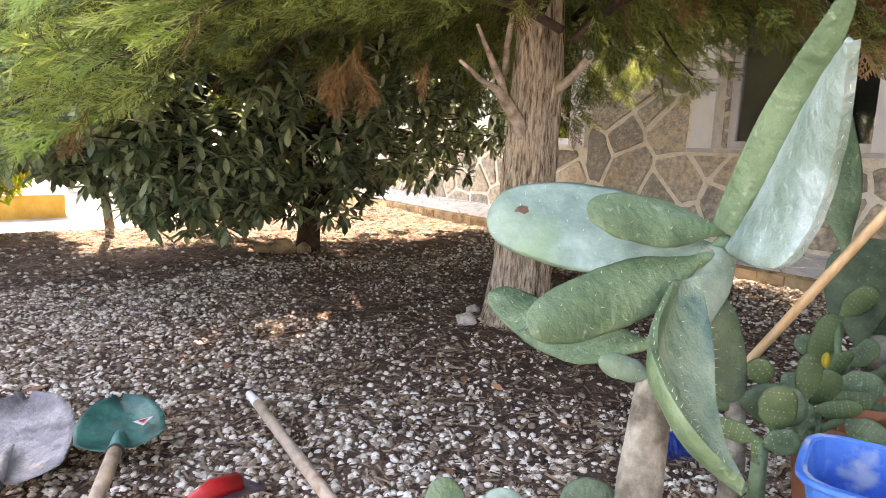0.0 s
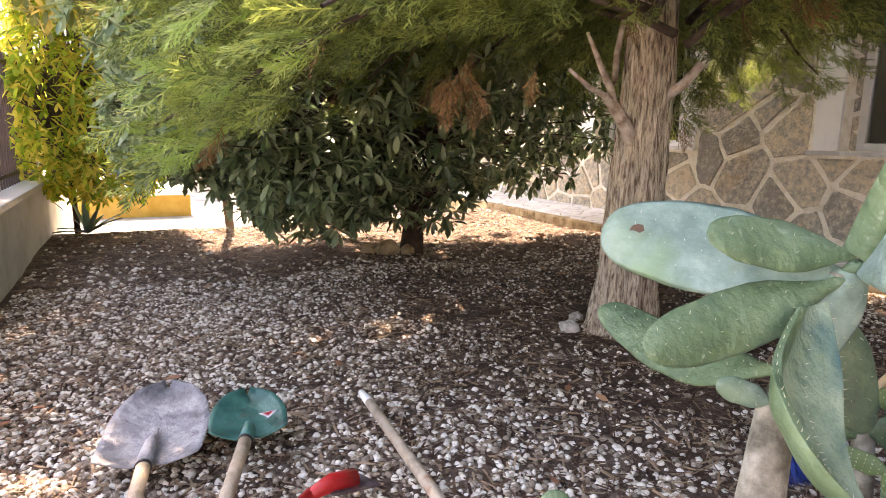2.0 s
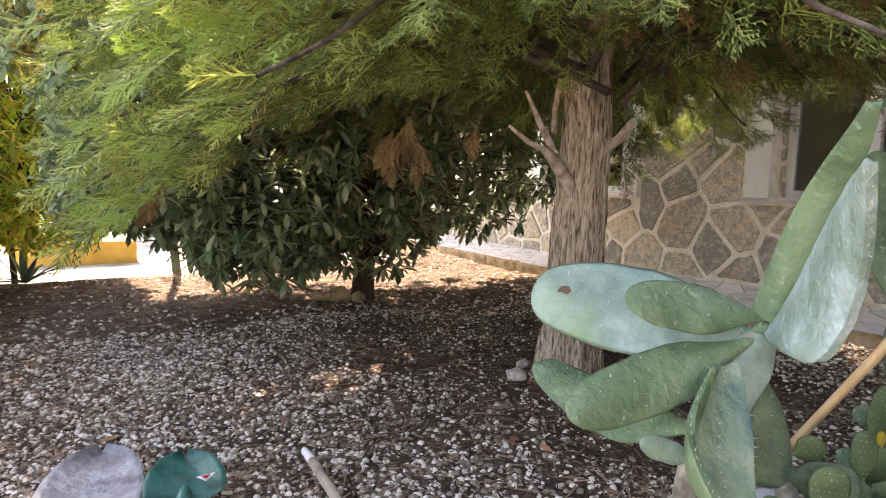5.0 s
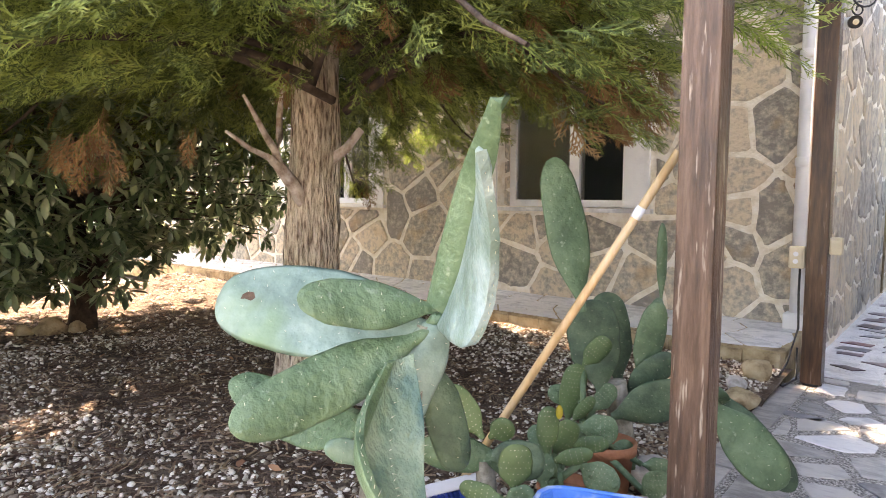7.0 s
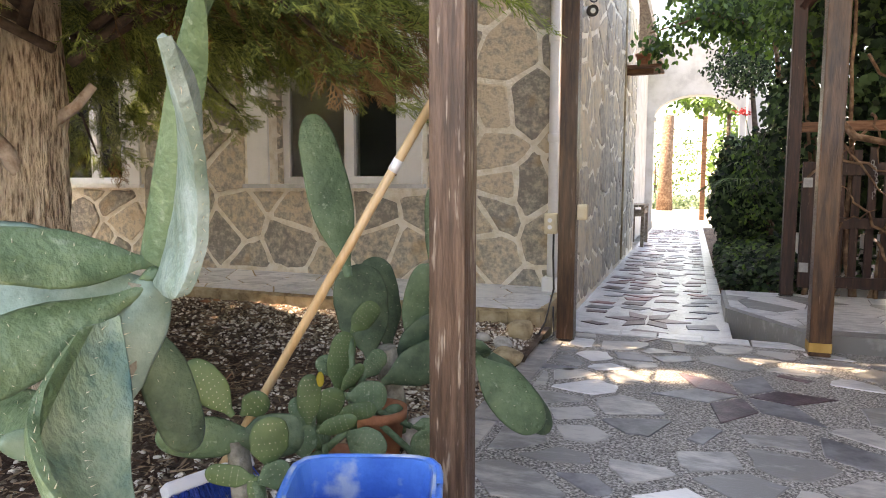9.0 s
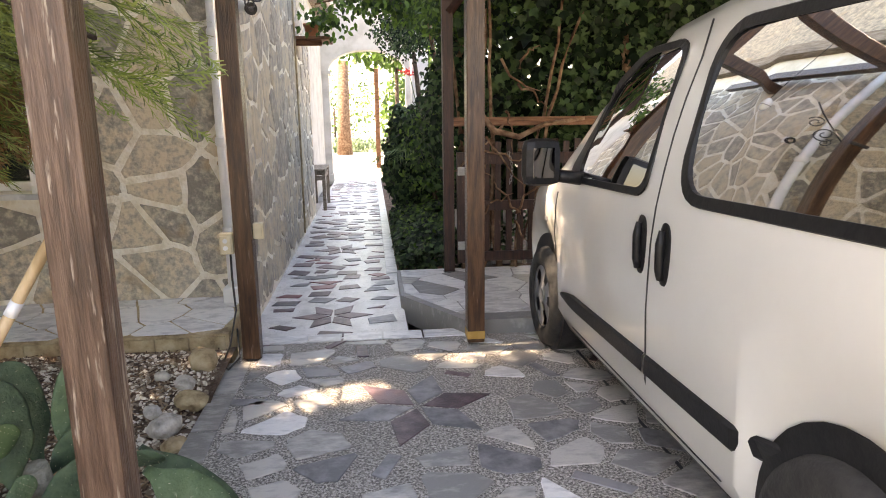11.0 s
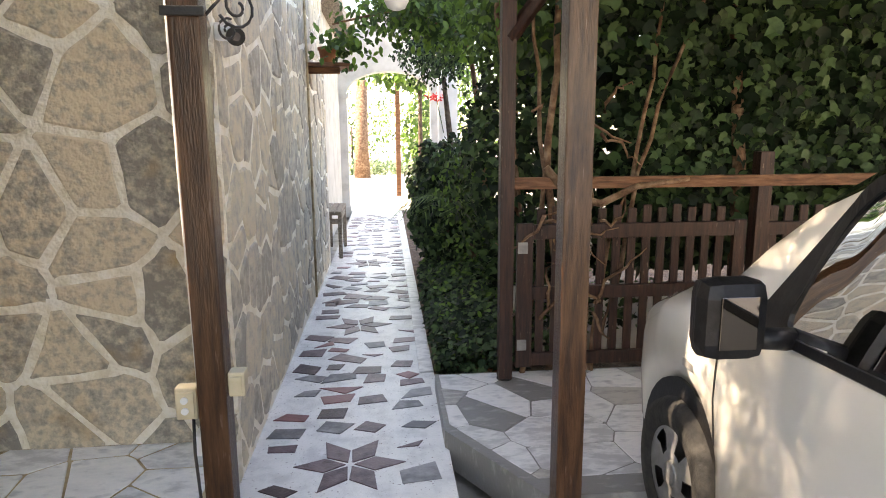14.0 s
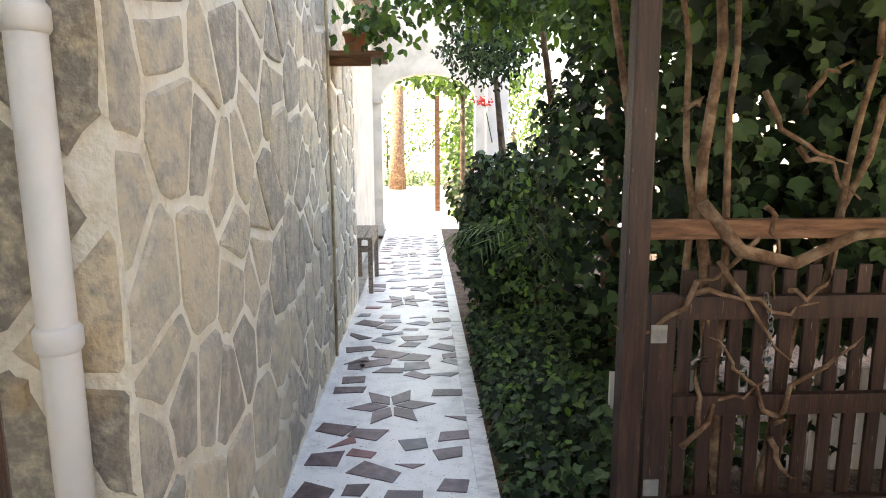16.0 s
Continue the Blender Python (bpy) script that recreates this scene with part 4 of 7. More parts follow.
for cx_, cy_, cz_, n_ in ((-2.22, 1.1, 1.22, 15), (-2.5, 1.62, 1.28, 3)):
    d_ = np.column_stack([nr.normal(0, 0.25, n_), nr.normal(0, 0.25, n_), np.full(n_, -1.0)])
    scatter("dead_foliage", tv, tf, np.column_stack([nr.normal(cx_, 0.06, n_), nr.normal(cy_, 0.06, n_), nr.normal(cz_, 0.04, n_)]), frames_from(d_, nr.uniform(-1.5, 1.5, n_)), nr.uniform(0.09, 0.16, n_), M_JUNDEAD, conifer, "hanging tuft of dead brown foliage")
tv, tf = spray_template(70, 2, 8)
idx = np.where(rest & (limb_pts[:, 2] > 3.4))[0]
scatter("upper_foliage", tv * np.array([1, 1.2, 1]), tf, limb_pts[idx], frames_from(limb_dirs[idx], nr.uniform(-0.9, 0.9, len(idx))), nr.uniform(0.3, 0.5, len(idx)), M_JUN, conifer)

# Broad-leaved shrub behind it, leaves in whorls
leaf_t = np.array([(0, 0, 0), (0.35, -0.13, 0.05), (0.75, -0.15, 0.05), (1, 0, -0.03), (0.75, 0.15, 0.05), (0.35, 0.13, 0.05), (0.5, 0, 0.0)])
leaf_f = [(0, 1, 6), (1, 2, 6), (2, 3, 6), (3, 4, 6), (4, 5, 6), (5, 0, 6)]


def whorl_shrub(name, c, rad, n, leaf, material, label, low, seed, core=0.55, leaves=9, trunks=(), category="shrub", lobes=()):
    r = np.random.RandomState(seed)
    e = empty(name, (c[0], c[1], -0.05), label, category)
    d = r.normal(size=(n * 3, 3))
    d /= np.linalg.norm(d, axis=1, keepdims=True)
    rr = r.uniform(core, 1.0, (len(d), 1)) ** 0.6
    lump = np.array([1 + 0.28 * noise.noise((x * 2.1 + seed, y * 2.1, z * 2.1)) for x, y, z in d])[:, None]
    p = np.array(c) + d * rr * lump * np.array(rad)
    ok = p[:, 2] > np.array([low(x, y) for x, y, _ in p])
    ok &= np.array([not in_gap(q, 0.17) for q in p])
    p, d = p[ok][:n], d[ok][:n]
    for lc, lrad, ln in lobes:
        dl = r.normal(size=(ln, 3))
        dl /= np.linalg.norm(dl, axis=1, keepdims=True)
        pl = np.array(lc) + dl * r.uniform(0.5, 1.0, (ln, 1)) * np.array(lrad)
        okl = pl[:, 2] > 0.06
        p, d = np.vstack([p, pl[okl]]), np.vstack([d, dl[okl]])
    if len(trunks):
        tb_ = bmesh.new()
        for pts, rads in trunks:
            tube_bm(tb_, pts, rads, 9)
        for q in p[::7]:
            base = Vector(trunks[0][0][-1])
            tube_bm(tb_, bend(base, q, -0.05, 4, 0.06), [0.022, 0.016, 0.011, 0.007, 0.004], 5, cap=False)
        put(part("trunk", tb_, M_BARKD), e)
    pos, dr = [], []
    for q, dd in zip(p, d):
        ax = Vector(dd) + Vector((r.uniform(-0.4, 0.4), r.uniform(-0.4, 0.4), r.uniform(-0.1, 0.6)))
        ax.normalize()
        s1 = ax.orthogonal().normalized()
        s2 = ax.cross(s1)
        for k in range(leaves):
            a_ = 2 * math.pi * k / leaves + r.uniform(-0.3, 0.3)
            v = ax * r.uniform(0.1, 0.7) + s1 * math.cos(a_) + s2 * math.sin(a_)
            v.z -= 0.25
            pos.append(q)
            dr.append(v[:])
    pos, dr = np.array(pos), np.array(dr)
    scatter("crown", leaf_t, leaf_f, pos + r.uniform(-0.015, 0.015, pos.shape), frames_from(dr, r.uniform(-0.5, 0.5, len(pos))), r.uniform(0.7, 1.2, len(pos)) * leaf, material, e)
    return e


def shrub_low(x, y):
    return 0.2 + 0.17 * abs(y - 1.2) + 0.06 * math.sin(5 * y)


whorl_shrub("broadleaf_shrub", (-5.25, 1.95, 1.9), (1.5, 2.35, 1.85), 3200, 0.13, M_LEAF, "spreading evergreen shrub with grey-green whorled leaves", shrub_low, 4, lobes=[((-4.75, 1.15, 0.72), (0.75, 0.75, 0.5), 420), ((-4.75, 0.4, 1.02), (0.75, 0.7, 0.38), 330)],
            trunks=[([(-5.1, 2.1, -0.05), (-5.08, 2.12, 0.3), (-5.15, 2.1, 0.7), (-5.2, 2.05, 1.1)], [0.11, 0.085, 0.075, 0.05]), ([(-5.08, 2.12, 0.25), (-5.0, 2.35, 0.7), (-5.0, 2.6, 1.2)], [0.06, 0.05, 0.03])])
whorl_shrub("yellow_shrub", (-7.2, -0.35, 1.3), (1.2, 0.85, 1.3), 2100, 0.12, M_YLEAF, "sunlit climbing shrub with yellow-green leaves over the railing", lambda x, y: 0.35, 9, leaves=5,
            trunks=[([(-7.3, -0.6, -0.05), (-7.3, -0.62, 0.5), (-7.2, -0.6, 0.9)], [0.03, 0.025, 0.02])])
whorl_shrub("far_shrub", (-6.0, 0.5, 2.8), (2.1, 1.7, 1.4), 1700, 0.13, M_FLEAF, "tall thin shrub with long drooping leaves", lambda x, y: 1.7, 19, leaves=7,
            trunks=[([(-7.6, 0.9, -0.1), (-7.5, 0.8, 0.9), (-7.3, 0.6, 2.0)], [0.05, 0.04, 0.03])])
for k, (x, y, z, m) in enumerate([(-13.5, -3.0, 1.4, M_YLEAF), (-14.5, 1.0, 1.8, M_VINE), (-13.0, 4.4, 1.6, M_VINE), (-16, 7.5, 2.0, M_VINE), (-12.0, -6.0, 1.6, M_YLEAF)]):
    whorl_shrub("hedge_shrub", (x, y, z), (1.6, 2.0, 1.7), 420, 0.22, m, "sunlit green shrub beyond the garden", lambda x, y: -0.1, 30 + k, leaves=5, trunks=[([(x, y, -0.16), (x, y, 0.6), (x, y, 1.2)], [0.09, 0.07, 0.05])])

# Agave at the wall's far end
agave = empty("agave", (-7.1, -0.5, -0.05), "small grey-green agave by the wall end", "plant")
ar = random.Random(2)
for k in range(11):
    a_ = k * 2.4
    ln = ar.uniform(0.3, 0.5)
    el = ar.uniform(0.3, 1.2)
    vs, fs = [], []
    for i in range(6):
        t = i / 5
        rr = ln * t * math.cos(el) * 1.1
        zz = ln * t * math.sin(el) - 0.2 * t * t * ln * (1.4 - el)
        w = 0.032 * (1 - t ** 2.2) + 0.001
        cxx, cyy = -7.1 + rr * math.cos(a_), -0.5 + rr * math.sin(a_)
        for s_ in (-1, 0, 1):
            vs.append((cxx - math.sin(a_) * w * s_, cyy + math.cos(a_) * w * s_, zz - 0.02 + (0.012 * abs(s_))))
    for i in range(5):
        for c_ in range(2):
            q0 = i * 3 + c_
            fs.append((q0, q0 + 1, q0 + 4, q0 + 3))
    put(pydata("leaf", vs, fs, M_PAD, smooth=True), agave)


# ---- stones lying about ----
def rock(x, y, r, seed, material=M_ROCK, label="pale limestone rock lying on the gravel", flat_=0.75, z=None, group="rocks round the tree"):
    bm = bmesh.new()
    bmesh.ops.create_icosphere(bm, subdivisions=3, radius=1)
    for v in bm.verts:
        f = 1 + 0.32 * noise.noise(v.co * 1.3 + Vector((seed * 3.1, 0, 0))) + 0.12 * noise.noise(v.co * 4 + Vector((seed, 2, 0)))
        v.co = Vector((v.co.x * 1.1, v.co.y * 0.9, v.co.z * flat_)) * f * r
    for f in bm.faces:
        f.smooth = True
    o = part("rock", bm, material)
    o.location = (x, y, (ground_z(x, y) if z is None else z) + r * flat_ * 0.55)
    o.rotation_euler = (0, 0, seed)
    return tagged(o, label, "rock", group)


for k, (x, y, r) in enumerate([(-2.63, 1.97, 0.05), (-2.24, 2.11, 0.08), (-2.29, 2.25, 0.07), (-2.32, 2.42, 0.095), (-2.8, 2.14, 0.04), (-2.2, 2.3, 0.05)]):
    rock(x, y, r, k + 1)
for k, (x, y, r) in enumerate([(-5.1, 1.88, 0.1), (-5.05, 2.05, 0.075), (-5.2, 1.74, 0.06)]):
    rock(x, y, r, k + 11, M_KERB, "brownish rock at the foot of the shrub", group="rocks by the shrub")
for k, (x, y, r) in enumerate([(-0.78, 3.6, 0.055), (-0.7, 3.42, 0.07), (-0.76, 3.2, 0.075), (-0.74, 3.85, 0.08), (-0.92, 3.7, 0.04), (-0.68, 3.05, 0.05), (-0.86, 3.35, 0.045), (-0.8, 4.0, 0.045)]):
    rock(x, y, r, k + 21, M_KERB if k % 2 else M_ROCK, "rounded stone at the terrace's edge", group="stones along the terrace")

# ---- cacti ----
def pad_mesh(base, tip, width, thick, face, bow=0.0, curl=0.0, neck=0.35, rings=16, sides=14):
    """A flat oval cactus joint from base to tip; face: the way its flat side looks."""
    base, tip, face = Vector(base), Vector(tip), Vector(face)
    ax = tip - base
    ln = ax.length
    ax.normalize()
    nrm = (face - ax * face.dot(ax)).normalized()
    sd = ax.cross(nrm)
    vs, fs, mid = [], [], []
    for i in range(rings + 1):
        t = i / rings
        t = math.sin(math.pi / 2 * t)
        w = width / 2 * max(0.17 if t < 0.5 else 0.0, max(0.0, 1 - abs(2 * t ** 1.25 - 1) ** 2.5) ** 0.48 * min(1, neck + 1.9 * t)) if 0 < i < rings else width / 2 * (0.18 if i == 0 else 0.02)
        th = thick / 2 * (0.9 if t < 0.93 else 0.9 * math.sqrt(max(0.02, (1 - t) / 0.07)))
        if t < 0.08:
            th *= 0.75
        w *= 1 + 0.09 * noise.noise((t * 5, base.x * 30, base.z * 30))
        c = base + ax * ln * t + nrm * bow * math.sin(math.pi * t) * ln
        mid.append((c, w, t))
        for k in range(sides):
            a_ = 2 * math.pi * k / sides
            ca, sa = math.cos(a_), math.sin(a_)
            q_ = c + sd * w * ca
            vs.append(q_ + nrm * (th * sa * (1 - 0.45 * ca * ca) + curl * w * ca * ca + 0.05 * width * noise.noise(q_ * (3.2 / width))))
    for i in range(rings):
        for k in range(sides):
            fs.append((i * sides + k, i * sides + (k + 1) % sides, (i + 1) * sides + (k + 1) % sides, (i + 1) * sides + k))
    fs.append(tuple(range(sides)))
    fs.append(tuple(range(rings * sides, (rings + 1) * sides))[::-1])
    return vs, fs, mid, nrm, sd, ax, ln


SPIKE = np.array([(0, 0.09, 0), (0, -0.05, 0.08), (0, -0.05, -0.08), (1, 0, 0)])
SPIKE_F = [(0, 1, 3), (1, 2, 3), (2, 0, 3), (0, 2, 1)]
DOT = np.array([(0.6, 0, 0), (0, 1, 0), (0, -0.5, 0.87), (0, -0.5, -0.87)])
DOT_F = [(0, 1, 2), (0, 2, 3), (0, 3, 1)]


def pad(parent, base, tip, width, material, face=(0.6, -0.75, 0.15), thick=0.03, bow=0.0, curl=0.0, neck=0.35, spacing=0.037, spike=0.009, dots=False, label=""):
    vs, fs, mid, nrm, sd, ax, ln = pad_mesh(base, tip, width, thick, face, bow, curl, neck)
    o = put(pydata("pad", vs, fs, material, smooth=True, label=label), parent)
    pos, dr = [], []
    pr = random.Random(int(abs(base[0]) * 1e4 + abs(tip[2]) * 1e3))
    rows = max(3, int(ln / spacing))
    for i in range(1, rows):
        t = i / rows
        k_ = max(q_ for q_ in range(len(mid) - 1) if mid[q_][2] <= t)
        f_ = (t - mid[k_][2]) / max(1e-6, mid[k_ + 1][2] - mid[k_][2])
        c, w = mid[k_][0].lerp(mid[k_ + 1][0], f_), mid[k_][1] + (mid[k_ + 1][1] - mid[k_][1]) * f_
        cols = max(1, int(w / spacing + 0.5))
        for side in (1, -1):
            for j in range(-cols, cols + 1):
                f = (j + (0.5 if i % 2 else 0)) / (cols + 0.5)
                if abs(f) > 0.97:
                    continue
                p = base_pt = c + sd * w * f * 0.98 + nrm * (side * thick / 2 * 0.9 * math.sqrt(max(0, 1 - f * f)) * (1 - 0.45 * f * f) + curl * w * f * f)
                pos.append(p[:])
                dr.append((nrm * side + sd * f * 0.8 + Vector((pr.uniform(-0.4, 0.4), pr.uniform(-0.4, 0.4), pr.uniform(-0.4, 0.4))))[:])
    if pos:
        n_ = len(pos)
        s_ = scatter("spine_tufts", DOT if dots else SPIKE, DOT_F if dots else SPIKE_F, pos, frames_from(np.array(dr), nr.uniform(0, 3, n_)), nr.uniform(0.7, 1.2, n_) * (0.0017 if dots else spike), M_SPINE)
        s_.parent = o
        s_.matrix_parent_inverse = Matrix.Identity(4)
        tagged(s_, kind="stuff")
    return o


HOLE = [(-0.5, -0.2), (-0.2, -0.5), (0.25, -0.3), (0.6, -0.35), (0.45, 0.15), (0.1, 0.4), (-0.35, 0.35)]
CAMWARD = (0.72, -0.68, 0.1)
big = empty("prickly_pear", (-0.64, 0.82, -0.04), "large prickly pear with long blue-green pads", "cactus")
put(tube("stem", [(-0.62, 0.80, -0.06), (-0.65, 0.86, 0.15), (-0.695, 0.935, 0.33), (-0.735, 1.01, 0.48), (-0.72, 1.07, 0.6), (-0.71, 1.12, 0.74)], [0.05, 0.045, 0.042, 0.036, 0.034, 0.03], M_CORK, label="grey corky stem", sides=14), big)
pad(big, (-0.73, 1.0, 0.5), (-0.69, 1.13, 0.76), 0.10, M_PAD, (0.75, -0.5, 0.2), 0.045, label="thick upright joint with a corky scar")
pad(big, (-0.69, 1.12, 0.735), (-1.125, 0.895, 0.785), 0.205, M_PAD, (0.62, -0.55, 0.5), 0.026, bow=0.02, label="broad pale pad with a torn hole")
hc, hu, hv = Vector((-1.03, 0.912, 0.797)), Vector((-0.86, -0.5, 0.0)).normalized(), Vector((-0.25, 0.35, 0.9)).normalized()
put(pydata("torn_hole", [tuple(hc + hu * a_ * 0.03 + hv * b_ * 0.022) for a_, b_ in HOLE], [tuple(range(7))], M_SOIL, label="dark torn hole in the pad"), big)
pad(big, (-0.70, 1.13, 0.78), (-0.80, 0.86, 0.82), 0.105, M_PADG, (0.75, -0.2, 0.55), 0.024)
pad(big, (-0.70, 1.10, 0.735), (-0.765, 0.70, 0.632), 0.115, M_PADG, (0.8, -0.1, 0.55), 0.03, bow=-0.05)
pad(big, (-0.70, 0.965, 0.585), (-1.22, 0.985, 0.57), 0.13, M_PADG, (0.4, -0.55, 0.75), 0.028, bow=-0.16)


def along(pts, t):
    """A smooth line through pts at t from 0 to 1."""
    f = t * (len(pts) - 1)
    i = min(len(pts) - 2, int(f))
    p = [Vector(pts[min(max(k, 0), len(pts) - 1)]) for k in (i - 1, i, i + 1, i + 2)]
    u = f - i
    return 0.5 * (2 * p[1] + (p[2] - p[0]) * u + (2 * p[0] - 5 * p[1] + 4 * p[2] - p[3]) * u * u + (3 * p[1] - p[0] - 3 * p[2] + p[3]) * u ** 3)


def wing(parent, keel, rim, material, puff, thick, label=""):
    """Half of a pad folded lengthwise, from its keel to its rim, with a row of spines on the rim."""
    vs, fs, pos, dr = [], [], [], []
    rows, cols = 26, 8
    puff = Vector(puff)
    for i in range(rows + 1):
        k, r_ = along(keel, i / rows), along(rim, i / rows)
        for j in range(cols + 1):
            u = j / cols
            q = k.lerp(r_, u) + puff * (4 * u * (1 - u) * (r_ - k).length)
            vs.append(q + puff * 0.1 * noise.noise(q * 28) * (r_ - k).length)
        if 0 < i < rows:
            for u in (1.0, 0.45):
                pos.append(k.lerp(r_, u)[:])
                dr.append(((r_ - k).normalized() + puff * nr.uniform(-3, 3) + Vector((nr.uniform(-0.4, 0.4), nr.uniform(-0.4, 0.4), nr.uniform(-0.4, 0.4))))[:])
    for i in range(rows):
        for j in range(cols):
            a_ = i * (cols + 1) + j
            fs.append((a_, a_ + 1, a_ + cols + 2, a_ + cols + 1))
    o = put(pydata("pad", vs, fs, material, smooth=True, label=label), parent)
    so = o.modifiers.new("thick", "SOLIDIFY")
    so.thickness, so.offset = thick, 0.0
    bv = o.modifiers.new("round", "BEVEL")
    bv.width, bv.segments, bv.limit_method = thick * 0.45, 3, "ANGLE"
    s_ = scatter("spine_tufts", SPIKE, SPIKE_F, pos, frames_from(np.array(dr), nr.uniform(0, 3, len(pos))), nr.uniform(0.8, 1.3, len(pos)) * 0.009, M_SPINE)
    s_.parent = o
    s_.matrix_parent_inverse = Matrix.Identity(4)
    tagged(s_, kind="stuff")
    return o


# Wilted pad, folded to a trough, and the tall pad folded upright
DROOP = [(-0.696, 0.998, 0.70), (-0.639, 0.862, 0.587), (-0.585, 0.836, 0.531), (-0.529, 0.835, 0.482), (-0.464, 0.872, 0.435)]
wing(big, DROOP, [(-0.684, 1.044, 0.705), (-0.615, 0.997, 0.6), (-0.569, 0.946, 0.524), (-0.518, 0.91, 0.466), (-0.466, 0.884, 0.436)], M_PADT, (-0.12, 0.0, -0.1), 0.014, "wilted drooping pad with a teal hollow")
wing(big, DROOP, [(-0.691, 0.975, 0.698), (-0.647, 0.873, 0.631), (-0.571, 0.817, 0.58), (-0.51, 0.816, 0.522), (-0.465, 0.86, 0.459)], M_PADG, (0.1, -0.15, 0.0), 0.014, "pale folded edge of the wilted pad")
wing(big, [(-0.695, 1.155, 0.76), (-0.655, 1.16, 0.83), (-0.595, 1.125, 0.935), (-0.49, 1.01, 1.035), (-0.386, 0.858, 1.07)], [(-0.643, 1.09, 0.75), (-0.509, 0.992, 0.757), (-0.455, 0.974, 0.838), (-0.417, 0.931, 0.951), (-0.38, 0.845, 1.067)], M_PADS2, (-0.14, -0.03, -0.05), 0.016, "upright folded pad with a silvery inner face")
wing(big, [(-0.677, 1.133, 0.774), (-0.635, 1.131, 0.85), (-0.57, 1.09, 0.966), (-0.505, 1.048, 1.07), (-0.448, 0.992, 1.16)], [(-0.712, 1.135, 0.79), (-0.672, 1.12, 0.889), (-0.609, 1.087, 0.999), (-0.538, 1.037, 1.081), (-0.456, 0.995, 1.161)], M_PADG, (0.2, -0.2, 0.08), 0.034, "tall slender edge of the folded pad")
pad(big, (-0.70, 1.10, 0.70), (-0.66, 1.16, 0.44), 0.085, M_PADD, (0.75, -0.5, 0.0), 0.03)
pad(big, (-0.73, 1.0, 0.5), (-0.80, 0.92, 0.53), 0.05, M_PAD, CAMWARD, 0.025)
for b_, t_, w_, m_ in [((-0.86, 0.62, 0.2), (-0.92, 0.645, 0.31), 0.075, M_PADG), ((-0.84, 0.7, 0.2), (-0.83, 0.75, 0.292), 0.09, M_PAD), ((-0.74, 0.82, 0.2), (-0.745, 0.88, 0.318), 0.11, M_PADD)]:
    pad(big, b_, t_, w_, m_, (0.6, -0.4, 0.6), 0.022)
pad(big, (-0.715, 1.165, 0.71), (-0.685, 1.11, 0.77), 0.06, M_PADG, CAMWARD, 0.03, label="swollen joint where the pads meet")
put(tube("side_stem", [(-0.64, 0.84, -0.05), (-0.76, 0.76, 0.1), (-0.86, 0.63, 0.21)], [0.03, 0.025, 0.02], M_CORK), big)
put(tube("side_stem", [(-0.64, 0.84, 0.02), (-0.76, 0.79, 0.13), (-0.84, 0.7, 0.21)], [0.025, 0.02, 0.018], M_CORK), big)
put(tube("side_stem", [(-0.66, 0.86, 0.1), (-0.72, 0.84, 0.16), (-0.74, 0.82, 0.21)], [0.025, 0.02, 0.018], M_CORK), big)

tall = empty("prickly_pear", (-0.8, 2.36, -0.04), "dark prickly pear with one tall upright pad", "cactus")
put(tube("stem", [(-0.82, 2.36, -0.06), (-0.84, 2.36, 0.12), (-0.86, 2.33, 0.33)], [0.05, 0.045, 0.04], M_CORK, sides=12), tall)
for m_, b_, t_, w_ in [
    (M_PADD, (-0.88, 2.264, 0.30), (-0.94, 2.267, 0.634), 0.20),
    (M_PADD, (-0.875, 2.4, 0.3), (-0.945, 2.401, 0.646), 0.160),
    (M_PADG, (-0.93, 2.2, 0.6), (-1.035, 2.15, 1.145), 0.15),
    (M_PADG, (-0.806, 2.415, 0.31), (-0.76, 2.47, 0.622), 0.115),
    (M_PADG, (-0.931, 2.936, 0.535), (-0.948, 2.966, 0.893), 0.05),
    (M_PADD, (-0.84, 2.368, 0.28), (-0.684, 2.432, 0.438), 0.11),
    (M_PADD, (-0.84, 2.268, 0.22), (-0.597, 2.354, 0.345), 0.150),
    (M_PADG, (-0.48, 2.19, 0.375), (-0.275, 2.267, 0.13), 0.150),
    (M_PADD, (-0.52, 2.28, 0.40), (-0.262, 2.348, 0.094), 0.118),
    (M_PADD, (-0.62, 2.32, 0.32), (-0.45, 2.23, 0.4), 0.11),
    (M_PADG, (-0.85, 2.5, 0.3), (-0.93, 2.93, 0.56), 0.09),
]:
    pad(tall, b_, t_, w_, m_, CAMWARD, 0.024)


def pot(name_label, x, y, r, h, z0, material=M_TERRA):
    bm = bmesh.new()
    profile = [(0.7 * r, 0), (0.74 * r, 0.02), (0.95 * r, h * 0.82), (1.06 * r, h * 0.83), (1.08 * r, h), (0.96 * r, h), (0.92 * r, h * 0.86), (0.0, h * 0.84)]
    n_ = 24
    rings = [[bm.verts.new((q * math.cos(2 * math.pi * k / n_), q * math.sin(2 * math.pi * k / n_), z)) for k in range(n_)] for q, z in profile[:-1]]
    for p_, q_ in zip(rings, rings[1:]):
        for k in range(n_):
            f = bm.faces.new((p_[k], p_[(k + 1) % n_], q_[(k + 1) % n_], q_[k]))
            f.smooth = True
    bm.faces.new(rings[0])
    bm.faces.new(rings[-1])
    o = part("flower_pot", bm, material)
    o.location = (x, y, z0)
    return tagged(o, name_label, "flower pot", "terracotta pots")


